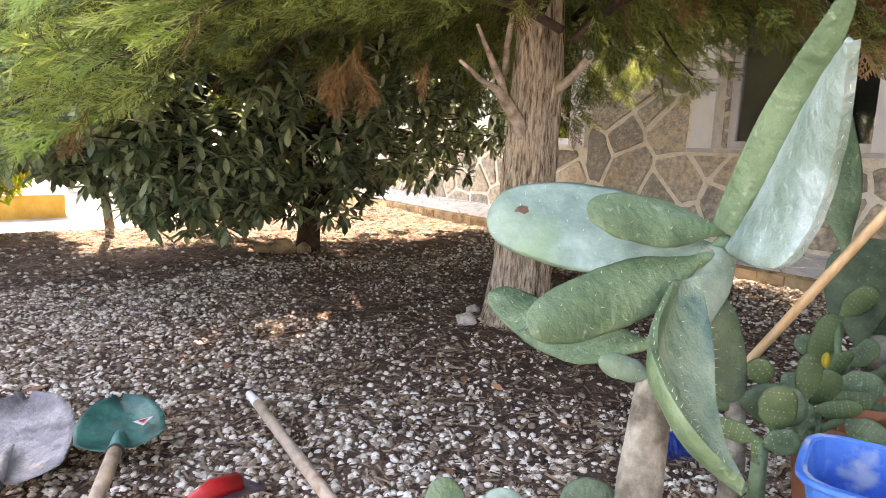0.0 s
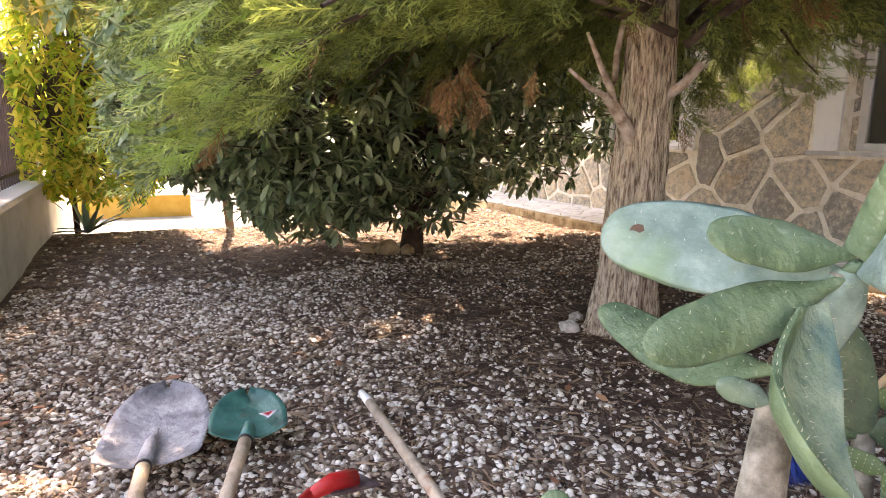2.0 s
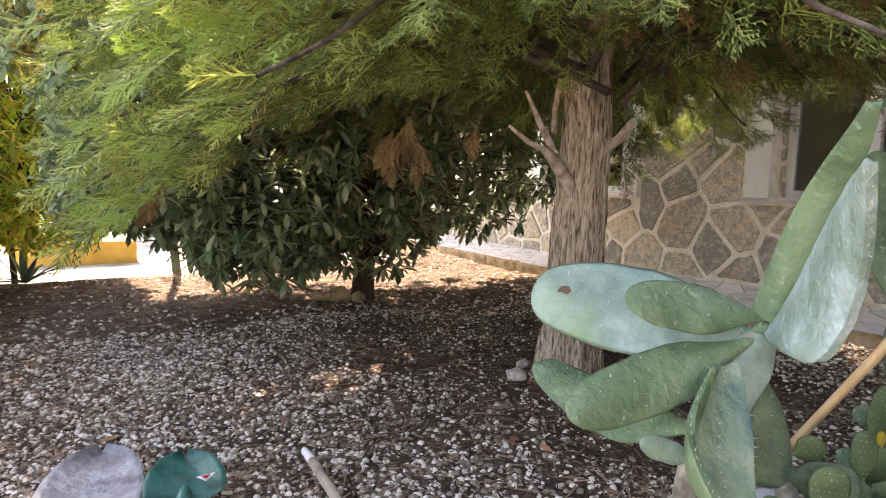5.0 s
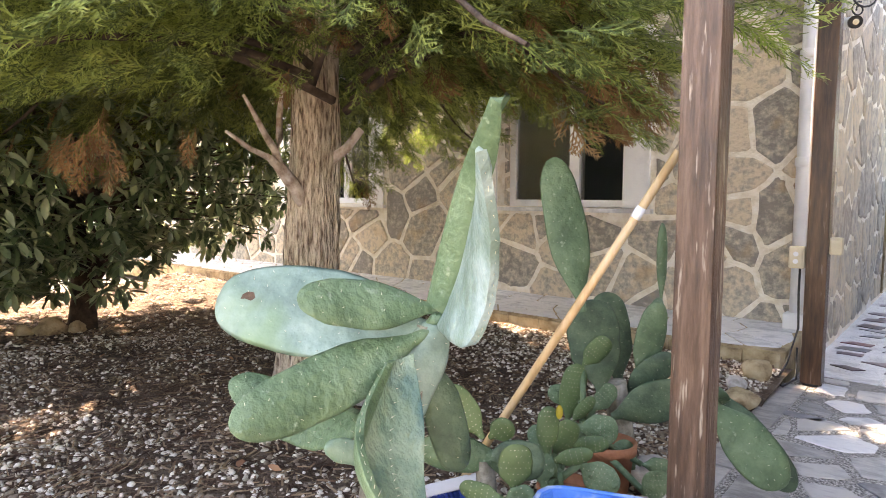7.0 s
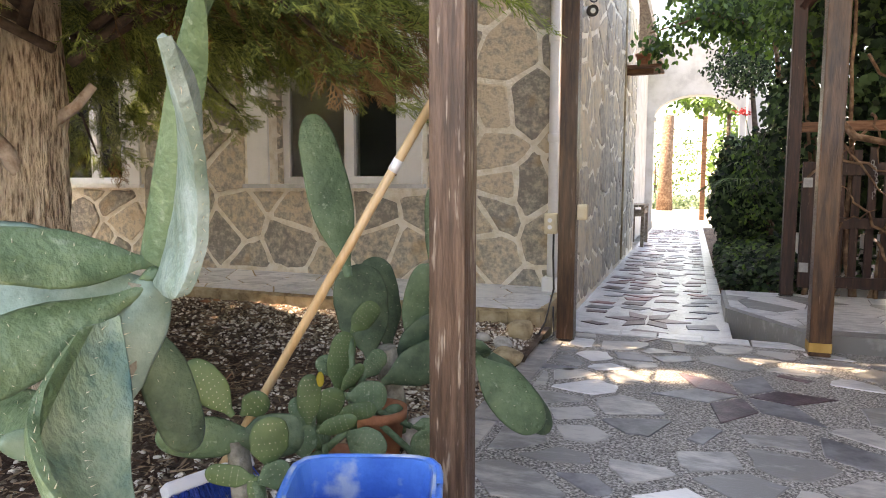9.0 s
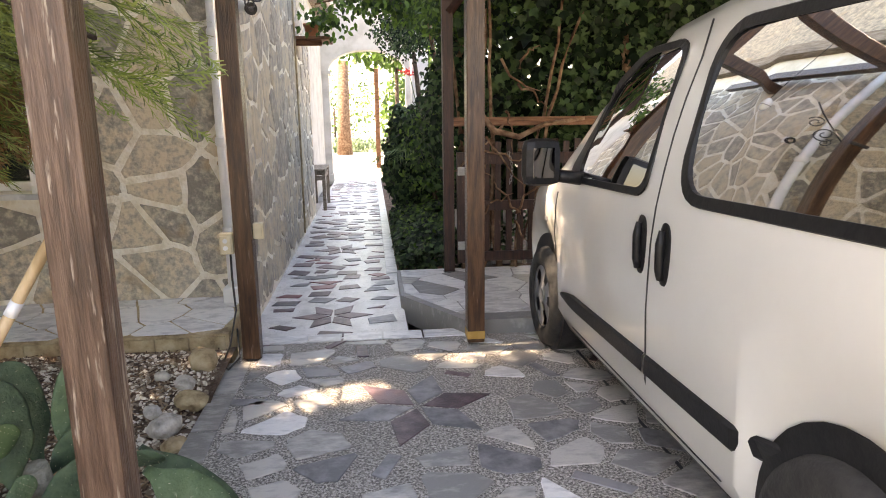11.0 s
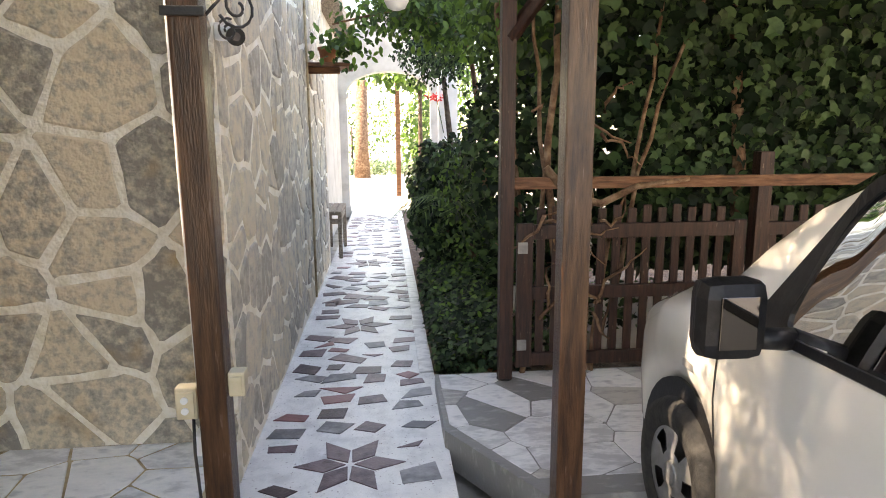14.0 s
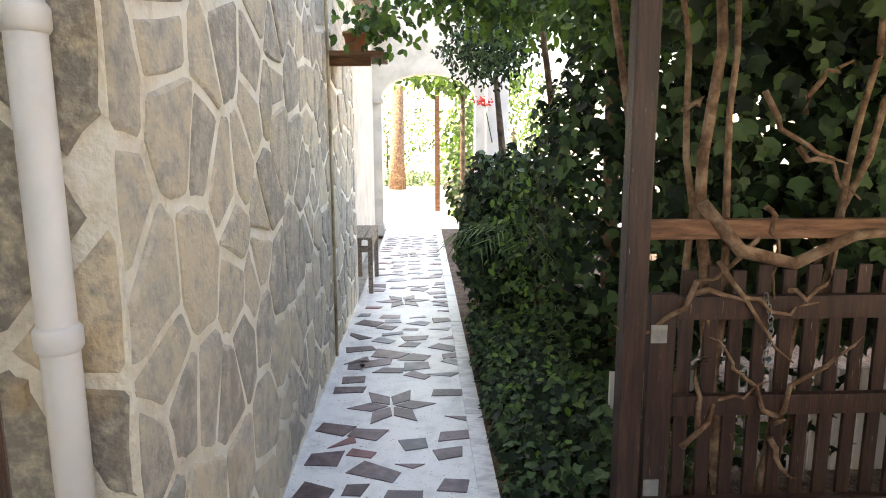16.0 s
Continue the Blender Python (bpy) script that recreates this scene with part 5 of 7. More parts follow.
def bunny(label, x, y, z_stem, pads):
    e = empty("bunny_ear_cactus", (x, y, 0.0), label, "cactus")
    put(tube("stem", [(x, y, 0.08), (x, y, z_stem)], [0.022, 0.018], M_PADG), e)
    for m_, b_, t_, w_ in pads:
        pad(e, b_, t_, w_, m_, CAMWARD, 0.012, spacing=0.0135, dots=True)
        put(tube("twig", [(x, y, z_stem - 0.03), b_], [0.012, 0.01], M_PADG), e)
    return e


pot("terracotta pot half hidden by cactus pads", -0.8, 2.17, 0.085, 0.2, -0.03)
bunny("small bunny-ear cactus with round dotted pads", -0.89, 2.15, 0.22, [
    (M_PADS, (-0.937, 2.221, 0.397), (-0.862, 2.27, 0.502), 0.082), (M_PADS, (-0.964, 2.166, 0.20), (-0.944, 2.195, 0.41), 0.098),
    (M_PADS, (-0.923, 2.12, 0.22), (-0.86, 2.161, 0.313), 0.05), (M_PADG, (-0.856, 2.043, 0.24), (-0.738, 2.097, 0.239), 0.1),
    (M_PADG, (-0.72, 2.207, 0.079), (-0.794, 2.177, 0.155), 0.105), (M_PADG, (-0.686, 2.172, 0.117), (-0.60, 2.209, 0.119), 0.055), (M_PADG, (-0.588, 2.047, 0.06), (-0.591, 2.056, 0.163), 0.095),
    (M_PADG, (-0.93, 2.2, 0.27), (-1.03, 2.14, 0.31), 0.07), (M_PADG, (-0.88, 2.2, 0.25), (-0.84, 2.28, 0.33), 0.075)])
pot("terracotta pot with a dotted cactus", -0.74, 1.77, 0.085, 0.2, -0.03)
bunny("bunny-ear cactus in a pot with a yellow bud", -0.76, 1.74, 0.22, [
    (M_PADS, (-0.771, 1.696, 0.275), (-0.773, 1.709, 0.415), 0.066), (M_PADS, (-0.8, 1.79, 0.24), (-0.757, 1.822, 0.345), 0.08),
    (M_PADS, (-0.814, 1.894, 0.235), (-0.70, 1.949, 0.251), 0.055), (M_PADS, (-0.759, 1.7, 0.26), (-0.656, 1.751, 0.296), 0.05),
    (M_PADG, (-0.748, 1.644, 0.21), (-0.757, 1.648, 0.3), 0.07), (M_PADG, (-0.709, 1.779, 0.24), (-0.61, 1.818, 0.175), 0.092), (M_PADG, (-0.79, 1.76, 0.24), (-0.85, 1.74, 0.33), 0.06)])
bud = bmesh.new()
bmesh.ops.create_icosphere(bud, subdivisions=2, radius=0.013, matrix=Matrix.Translation((-0.735, 1.70, 0.408)) @ Matrix.Diagonal((0.8, 0.8, 1.6, 1)))
tagged(part("flower_bud", bud, M_YLEAF), "pale yellow bud on a cactus pad", "flower")
bunny("low bunny-ear cactus with a bright round pad", -0.74, 1.44, 0.25, [
    (M_PADS, (-0.724, 1.461, 0.27), (-0.725, 1.471, 0.388), 0.09), (M_PADS, (-0.733, 1.431, 0.257), (-0.838, 1.384, 0.275), 0.05),
    (M_PADG, (-0.736, 1.429, 0.249), (-0.664, 1.465, 0.278), 0.066), (M_PADS, (-0.74, 1.423, 0.2), (-0.744, 1.427, 0.268), 0.025)])
low = empty("prickly_pear", (-0.86, 1.52, -0.04), "low prickly pear with long dark lying pads", "cactus")
put(tube("stem", [(-0.87, 1.56, -0.06), (-0.86, 1.54, 0.15), (-0.86, 1.52, 0.3)], [0.035, 0.03, 0.025], M_CORK), low)
pad(low, (-0.86, 1.51, 0.30), (-0.71, 1.585, 0.31), 0.11, M_PADD, CAMWARD, 0.028)
pad(low, (-0.80, 1.54, 0.305), (-1.02, 1.425, 0.312), 0.1, M_PADG, CAMWARD, 0.028)
pad(low, (-0.84, 1.485, 0.37), (-0.925, 1.44, 0.505), 0.076, M_PADS, CAMWARD, 0.018, spacing=0.0135, dots=True)
pad(low, (-0.845, 1.52, 0.36), (-0.79, 1.549, 0.405), 0.065, M_PADS, CAMWARD, 0.018, spacing=0.0135, dots=True)
rock(-0.6, 1.96, 0.075, 41, label="white rock beside the blue tub", flat_=1.1, z=-0.03, group="rocks by the cacti")
rock(-0.69, 2.26, 0.065, 42, label="white rock under the cactus pads", flat_=1.0, z=0.02, group="rocks by the cacti")
rock(-0.6, 2.2, 0.05, 43, label="white rock under the cactus pads", group="rocks by the cacti", z=-0.02)


# ---- tools ----
def shovel(label, neck, tip, half, metal, handle_end, wood, category="shovel", squared=True, sticker=False):
    """A round-backed shovel lying on its back: neck and tip on the ground plan."""
    e = empty("shovel", (neck[0], neck[1], -0.03), label, category)
    n2, t2 = Vector((*neck, 0)), Vector((*tip, 0))
    ax = t2 - n2
    ln = ax.length
    ax.normalize()
    sd = Vector((-ax.y, ax.x, 0))
    vs, fs = [], []
    rows, cols = 16, 14
    for i in range(rows + 1):
        t = i / rows
        w = half * (0.93 + 0.07 * math.sin(math.pi * t)) if t < 0.45 else half * math.sqrt(max(0.0, 1 - ((t - 0.45) / 0.552) ** 2.3))
        if t < 0.04:
            w *= 0.97
        for j in range(cols + 1):
            f = j / cols * 2 - 1
            z = 0.045 + 0.03 * f * f - 0.028 * math.sin(math.pi * t) + 0.02 * t + 0.018 * math.exp(-(f * 7) ** 2) * max(0, 1 - t * 1.6)
            back = -0.012 * (1 - abs(f)) * (1 - t) if squared else 0.02 * abs(f) * (1 - t)
            p = n2 + ax * (ln * t + back) + sd * f * w
            vs.append((p.x, p.y, z))
    for i in range(rows):
        for j in range(cols):
            q = i * (cols + 1) + j
            fs.append((q, q + 1, q + cols + 2, q + cols + 1))
    o = put(pydata("blade", vs, fs, metal, smooth=True), e)
    so = o.modifiers.new("thick", "SOLIDIFY")
    so.thickness = 0.003
    h = Vector((*handle_end, 0.05))
    s0 = n2 + ax * ln * 0.45 + Vector((0, 0, 0.045))
    s1 = n2 + ax * 0.02 + Vector((0, 0, 0.075))
    s2 = s1 + (h - s1).normalized() * 0.07
    put(tube("socket", [s0, n2 + ax * ln * 0.2 + Vector((0, 0, 0.068)), s1, s2], [0.004, 0.016, 0.021, 0.022], metal, sides=12), e)
    put(tube("collar", [s2, s2 + (h - s2).normalized() * 0.01], 0.0235, M_IRON, sides=12), e)
    put(tube("handle", [s2 + (h - s2).normalized() * 0.008, s2.lerp(h, 0.5), h], [0.02, 0.019, 0.018], wood, sides=12, label="worn wooden handle"), e)
    if sticker:
        c = n2 + ax * ln * 0.42 - sd * half * 0.5
        put(pydata("sticker", [(c.x + ax.x * 0.025 - sd.x * 0.03, c.y + ax.y * 0.025 - sd.y * 0.03, 0.07), (c.x + ax.x * 0.025 + sd.x * 0.03, c.y + ax.y * 0.025 + sd.y * 0.03, 0.062), (c.x - ax.x * 0.025, c.y - ax.y * 0.025, 0.066)], [(0, 1, 2)], M_WPLAS, label="small white triangular sticker"), e)
        put(pydata("sticker_mark", [(c.x + ax.x * 0.016 - sd.x * 0.016, c.y + ax.y * 0.016 - sd.y * 0.016, 0.0705), (c.x + ax.x * 0.016 + sd.x * 0.016, c.y + ax.y * 0.016 + sd.y * 0.016, 0.066), (c.x - ax.x * 0.012, c.y - ax.y * 0.012, 0.069)], [(0, 1, 2)], M_RED), e)
    return e


shovel("grey cement-smeared shovel lying on the gravel", (-1.86, -0.075), (-2.40, 0.012), 0.155, M_STEELW, (-0.86, -0.22), M_HANDLEW)
shovel("teal painted shovel with a worn wooden handle", (-1.90, 0.215), (-2.22, 0.26), 0.125, M_TEAL, (-0.92, -0.10), M_HANDLEW, squared=False, sticker=True)
pole = empty("wooden_pole", (-1.6, 0.636, -0.01), "old wooden pole with a whitened tip", "pole")
put(tube("shaft", [(-2.05, 0.658, 0.035), (-1.6, 0.636, 0.03), (-0.95, 0.605, 0.02)], [0.017, 0.018, 0.018], M_HANDLEW, sides=12), pole)
put(tube("tip", [(-2.17, 0.664, 0.03), (-2.16, 0.6635, 0.03), (-2.0495, 0.658, 0.035)], [0.008, 0.013, 0.0172], M_PVC, sides=12, label="whitened worn tip"), pole)
hoe = empty("hand_trowel", (-1.5, 0.4, 0.0), "red-handled trowel with a dark steel blade", "trowel")
put(pydata("blade", [(-1.50, 0.37, 0.05), (-1.56, 0.33, 0.055), (-1.60, 0.47, 0.035), (-1.53, 0.51, 0.03), (-1.50, 0.37, 0.042), (-1.56, 0.33, 0.047), (-1.60, 0.47, 0.027), (-1.53, 0.51, 0.022)],
           [(0, 1, 2, 3), (7, 6, 5, 4), (0, 4, 5, 1), (1, 5, 6, 2), (2, 6, 7, 3), (3, 7, 4, 0)], M_DARKSTEEL, label="dark worn steel blade"), hoe)
put(tube("neck", [(-1.56, 0.44, 0.045), (-1.535, 0.37, 0.062), (-1.50, 0.3, 0.062)], [0.03, 0.026, 0.015], M_RED, sides=10), hoe)
put(tube("handle", [(-1.51, 0.31, 0.062), (-1.42, 0.22, 0.055), (-1.33, 0.13, 0.05)], [0.016, 0.018, 0.017], M_RED, sides=12, label="red plastic handle"), hoe)

# Broom leaning among the cacti
broom = empty("broom", (-1.15, 1.75, -0.02), "broom with a pale wooden handle and blue bristles", "broom")
put(tube("handle", [(-1.145, 1.79, 0.06), (-0.82, 1.84, 0.595), (-0.497, 1.891, 1.13)], [0.0135, 0.0135, 0.0125], M_HANDLE, sides=14), broom)
put(tube("handle_label", [(-0.607, 1.874, 0.948), (-0.588, 1.877, 0.979)], 0.0142, M_WPLAS, sides=14, label="white paper band"), broom)
ba, bb = Vector((-1.19, 1.62, 0.05)), Vector((-1.10, 1.86, 0.06))
bx = (bb - ba).normalized()
bm_ = bmesh.new()
bbox(bm_, -0.135, 0.135, -0.028, 0.028, -0.018, 0.022, 0.008)
hd = put(part("head", bm_, M_WPLAS, label="white plastic broom head"), broom)
hd.matrix_basis = Matrix.Translation((ba + bb) / 2) @ Matrix.Rotation(math.atan2(bx.y, bx.x), 4, "Z") @ Matrix.Rotation(radians(-38), 4, "X")
bp_, bd_ = [], []
for k in range(900):
    u_, v_ = nr.uniform(-0.13, 0.13), nr.uniform(-0.024, 0.024)
    q = hd.matrix_basis @ Vector((u_, v_, -0.017))
    dd = hd.matrix_basis.to_3x3() @ Vector((u_ * 1.4 + nr.uniform(-0.15, 0.15), v_ * 3 + nr.uniform(-0.15, 0.15), -1))
    bp_.append(q[:])
    bd_.append(dd[:])
br_t = np.array([(0, 0.02, 0), (0, -0.02, 0), (1, 0, 0.004)])
scatter("bristles", br_t, [(0, 1, 2)], bp_, frames_from(np.array(bd_), nr.uniform(0, 3, 900)), nr.uniform(0.075, 0.095, 900), M_BRISTLE, broom, "blue plastic bristles")

# Blue tub
tub = empty("plastic_tub", (-0.47, 1.43, -0.02), "blue plastic mortar tub smeared with cement", "tub")
tv_, tf_ = [], []
prof_t = [(0.10, 0.07, 0.0), (0.15, 0.105, 0.29), (0.162, 0.117, 0.295), (0.162, 0.117, 0.305), (0.145, 0.10, 0.305), (0.096, 0.066, 0.02)]
ns = 32
for hx, hy, z in prof_t:
    for k in range(ns):
        a_ = 2 * math.pi * k / ns
        ca, sa = math.cos(a_), math.sin(a_)
        r_ = (abs(ca) ** 5 + abs(sa) ** 5) ** (-1 / 5)
        tv_.append((hx * r_ * ca, hy * r_ * sa, z))
for i in range(len(prof_t) - 1):
    for k in range(ns):
        tf_.append((i * ns + k, i * ns + (k + 1) % ns, (i + 1) * ns + (k + 1) % ns, (i + 1) * ns + k))
tf_.append(tuple(range(ns)))
tf_.append(tuple(range(5 * ns, 6 * ns)))
tub_m = Matrix.Translation((-0.47, 1.44, 0.0)) @ Matrix.Rotation(radians(20), 4, "Z") @ Matrix.Rotation(radians(6), 4, "X")
tub_b = put(pydata("body", tv_, tf_, M_BLUE, smooth=False), tub)
tub_b.matrix_basis = tub_m
rim_pts = []
for k in range(ns + 1):
    a_ = 2 * math.pi * k / ns
    ca, sa = math.cos(a_), math.sin(a_)
    r_ = (abs(ca) ** 5 + abs(sa) ** 5) ** (-1 / 5)
    rim_pts.append(tub_m @ Vector((0.158 * r_ * ca, 0.113 * r_ * sa, 0.3)))
put(tube("rim", rim_pts, 0.0085, M_BLUE, label="rolled blue rim", sides=8), tub)

# ---- carport posts, gate ----
def post(name, x, y, w, d, z0, z1, material, label, foot=None):
    e = empty(name, (x, y, z0), label, "post", "timber posts")
    bm = bmesh.new()
    bbox(bm, x - w / 2, x + w / 2, y - d / 2, y + d / 2, z0 + 0.012, z1, 0.007)
    put(part("shaft", bm, material), e)
    if foot == "bolt":
        put(tube("foot_bolt", [(x, y, z0), (x, y, z0 + 0.05)], 0.012, M_IRON, label="iron foot bolt"), e)
        put(tube("foot_plate", [(x, y, z0), (x, y, z0 + 0.01)], 0.05, M_IRON, sides=16, label="iron foot plate"), e)
    return e


ZT = 2.78
near_post = post("timber_post", -0.388, 1.755, 0.092, 0.092, -0.01, ZT, M_WOODN, "weathered brown timber post with peeling stain")
p1 = post("timber_post", -0.515, 4.045, 0.10, 0.10, 0.0, ZT, M_WOOD, "dark brown timber post on an iron foot", "bolt")
p1.children[0].location.z = 0.045
p2 = post("timber_post", 0.808, 4.135, 0.105, 0.105, 0.0, ZT, M_WOOD, "brown timber post with yellow tape at its foot")
put(block("tape", 0.7535, 0.8625, 4.0805, 4.1895, 0.035, 0.085, M_YELLOW, label="torn yellow tape round the foot"), p2)
far_posts = post("timber_post", 3.6, 1.9, 0.1, 0.1, 0.0, ZT, M_WOOD, "brown timber post behind the car")
gpost = post("gate_post", 0.828, 5.60, 0.085, 0.085, 0.092, ZT, M_WOODR, "red-brown timber gate post", "bolt")
gpost.children[0].location.z = 0.03
# The frame above the posts is added, out of view
pergola = empty("pergola", (0.8, 3.0, 2.79), "brown timber pergola frame over the carport", "pergola")
for y_ in (-0.6, 1.755, 4.09, 5.6):
    put(block("beam", -0.8, 4.6, y_ - 0.05, y_ + 0.05, 2.78, 2.9, M_WOOD), pergola)
for x_ in (-0.45, 0.82, 2.1, 3.6):
    put(block("rafter", x_ - 0.04, x_ + 0.04, -1.2, 6.6, 2.902, 3.0, M_WOOD), pergola)
put(tube("brace", [(0.83, 5.58, 2.15), (1.3, 5.6, 2.78)], 0.045, M_WOODR, sides=4), pergola)

# Small lamp hanging from the pergola at the mouth of the passage
lamp = empty("hanging_lamp", (0.162, 4.12, 2.78), "small white round lamp hanging from the pergola", "lamp")
put(tube("cord", [(0.162, 4.12, 2.782), (0.162, 4.12, 2.17)], 0.003, M_IRON, sides=6), lamp)
lb_ = bmesh.new()
tube_bm(lb_, [(0.162, 4.12, z) for z in (2.045, 2.052, 2.075, 2.11, 2.15, 2.172)], [0.012, 0.03, 0.042, 0.044, 0.03, 0.012], 20)
put(part("shade", lb_, M_WPLAS, label="white round shade"), lamp)
put(tube("ring", [(0.162 + 0.0445 * math.cos(a_), 4.12 + 0.0445 * math.sin(a_), 2.1) for a_ in np.linspace(0, 2 * math.pi, 25)], 0.003, M_STEEL, sides=6, label="grey metal ring"), lamp)

GY = 5.625
gate = empty("garden_gate", (1.6, GY, 0.092), "dark red-brown slatted timber gate overgrown by vine", "gate")
put(block("stile", 0.90, 1.0, GY - 0.02, GY + 0.02, 0.16, 1.08, M_WOODR), gate)
put(block("stile", 2.28, 2.36, GY - 0.02, GY + 0.02, 0.16, 1.08, M_WOODR), gate)
put(block("top_rail", 1.001, 2.279, GY - 0.02, GY + 0.018, 0.98, 1.07, M_WOODR), gate)
put(block("middle_rail", 1.001, 2.279, GY - 0.02, GY + 0.018, 0.60, 0.68, M_WOODR), gate)
put(block("bottom_rail", 1.001, 2.279, GY - 0.02, GY + 0.018, 0.17, 0.25, M_WOODR), gate)
for z_ in (0.93, 0.31):
    put(block("hinge_plate", 0.905, 0.965, GY - 0.026, GY - 0.0205, z_ - 0.035, z_ + 0.035, M_STEEL, label="galvanised plate", bevel=0.001), gate)
for k in range(13):
    x_ = 1.03 + k * 0.096
    put(block("slat", x_, x_ + 0.052, GY + 0.0185, GY + 0.036, 0.16, 1.16 + 0.02 * (k % 2), M_WOODR, bevel=0.003), gate)
cross = tagged(block("cross_beam", 0.872, 3.4, 5.575, 5.625, 1.29, 1.36, M_BEAM), "weathered orange cross beam above the gate", "beam")
fence = empty("timber_fence", (3.2, GY, 0.092), "dark slatted timber fence beside the gate", "fence")
put(block("post", 2.40, 2.49, GY - 0.045, GY + 0.045, 0.092, 1.5, M_WOODR), fence)
put(block("rail", 2.491, 5.2, GY - 0.02, GY + 0.018, 0.98, 1.06, M_WOODR), fence)
put(block("rail", 2.491, 5.2, GY - 0.02, GY + 0.018, 0.25, 0.33, M_WOODR), fence)
for k in range(26):
    x_ = 2.53 + k * 0.1
    put(block("slat", x_, x_ + 0.055, GY + 0.0185, GY + 0.036, 0.16, 1.16, M_WOODR, bevel=0.003), fence)
picket = empty("picket_fence", (1.9, 6.3, -0.16), "low white picket fence behind the gate", "fence")
put(block("rail", 0.95, 3.6, 6.31, 6.33, 0.28, 0.33, M_PLASTER), picket)
for k in range(22):
    x_ = 0.97 + k * 0.115
    put(block("picket", x_, x_ + 0.075, 6.29, 6.308, -0.16, 0.52, M_PLASTER, bevel=0.002), picket)
# Chain on the gate
chain = empty("gate_chain", (1.33, GY - 0.035, 1.05), "rusty chain hanging from the gate's top rail", "chain")
for k in range(12):
    z_ = 1.07 - k * 0.022
    lb = bmesh.new()
    ring_pts = [Vector((0.009 * math.cos(a_), 0, 0.016 * math.sin(a_))) for a_ in np.linspace(0, 2 * math.pi, 11)]
    tube_bm(lb, ring_pts, 0.0028, 5, cap=False)
    o = part("link", lb, M_STEEL)
    put(o, chain)
    o.matrix_basis = Matrix.Translation((1.325 + 0.03 * math.sin(k * 0.25), GY - 0.03, z_)) @ Matrix.Rotation(radians(90 * (k % 2)), 4, "Z")

# Vine stems on and above the gate
vine = empty("climbing_vine", (1.15, 5.72, 0.0), "twisting brown vine climbing over the gate", "vine")
vr = random.Random(7)
for k, (x_, top, lean) in enumerate([(1.12, 2.75, 0.15), (1.22, 2.8, -0.1), (1.42, 2.75, 0.4), (1.0, 2.8, 0.05), (1.3, 2.8, 0.9)]):
    pts = []
    for i in range(15):
        t = i / 14
        pts.append((x_ + lean * t + 0.07 * math.sin(6 * t + k * 1.7) + vr.uniform(-0.02, 0.02), 5.72 + 0.05 * math.cos(5 * t + k) + vr.uniform(-0.02, 0.02), -0.05 + (top + 0.05) * t))
    put(tube("stem", pts, [0.02 - 0.011 * i / 14 for i in range(15)] if k != 1 else [0.029 - 0.012 * i / 14 for i in range(15)], M_VINEBARK, sides=8), vine)
for k in range(16):
    x0_, z0_ = vr.uniform(0.95, 1.5), vr.uniform(0.35, 1.9)
    pts = bend((x0_, 5.59, z0_), (x0_ + vr.uniform(-0.3, 0.45), 5.6, z0_ + vr.uniform(-0.35, 0.35)), vr.uniform(-0.12, 0.12), 7, 0.025, vr)
    put(tube("twig", pts, [0.012, 0.011, 0.01, 0.009, 0.008, 0.006, 0.005, 0.003], M_VINEBARK, sides=6), vine)
put(tube("stem", [(1.06, 5.59, 1.42), (1.2, 5.56, 1.25), (1.4, 5.56, 1.2), (1.62, 5.57, 1.3), (1.95, 5.58, 1.34)], [0.024, 0.026, 0.024, 0.02, 0.014], M_VINEBARK), vine)

# ---- ivy and overhead leaves ----
ivy_t = np.array([(0, 0, 0.0), (0.1, 0.32, 0.06), (0.42, 0.5, -0.02), (0.55, 0.22, 0.05), (1.0, 0, -0.1), (0.55, -0.22, 0.05), (0.42, -0.5, -0.02), (0.1, -0.32, 0.06), (0.4, 0, -0.04)])
ivy_f = [(8, i, (i + 1) % 8) for i in range(8)]
oval_t = np.array([(0, 0, 0), (0.3, 0.24, 0.04), (0.7, 0.22, 0.02), (1, 0, -0.08), (0.7, -0.22, 0.02), (0.3, -0.24, 0.04), (0.5, 0, -0.03)])
oval_f = [(6, i, (i + 1) % 6) for i in range(6)]


def leaf_mass(parent, name, n, where, face, size, material, seed, template=(ivy_t, ivy_f), droop=0.7, label=""):
    """n leaves at where(r) points; face: main way that they look."""
    r = np.random.RandomState(seed)
    pos = np.array([where(r) for _ in range(n)])
    fc = np.array([face(q) for q in pos]) if callable(face) else np.tile(np.array(face, float), (n, 1))
    d_ = r.normal(size=(n, 3)) * 0.8
    d_ -= fc * (d_ * fc).sum(1, keepdims=True) * 0.75
    d_[:, 2] -= droop
    R = frames_from(d_, np.zeros(n))
    # turn each leaf about its own axis until its face looks along fc
    ang = np.arctan2((fc * R[:, :, 1]).sum(1), (fc * R[:, :, 2]).sum(1)) + r.normal(size=n) * 0.45
    R = frames_from(d_, -ang)
    return scatter(name, template[0], template[1], pos, R, r.uniform(0.65, 1.25, n) * size, material, parent, label)


def blob(c, rad, lump=0.3, core=0.6):
    def f(r):
        while True:
            d_ = r.normal(size=3)
            d_ /= np.linalg.norm(d_)
            k = r.uniform(core, 1.0) * (1 + lump * noise.noise((d_[0] * 2.3 + c[0], d_[1] * 2.3 + c[1], d_[2] * 2.3)))
            q = np.array(c) + d_ * k * np.array(rad)
            if q[2] > -0.05:
                return q
    return f


def out_of(c):
    def f(q):
        d_ = np.array(q) - np.array(c)
        d_ = d_ / (np.linalg.norm(d_) + 1e-6) + np.array([0, -0.35, 0.35])
        return d_ / np.linalg.norm(d_)
    return f


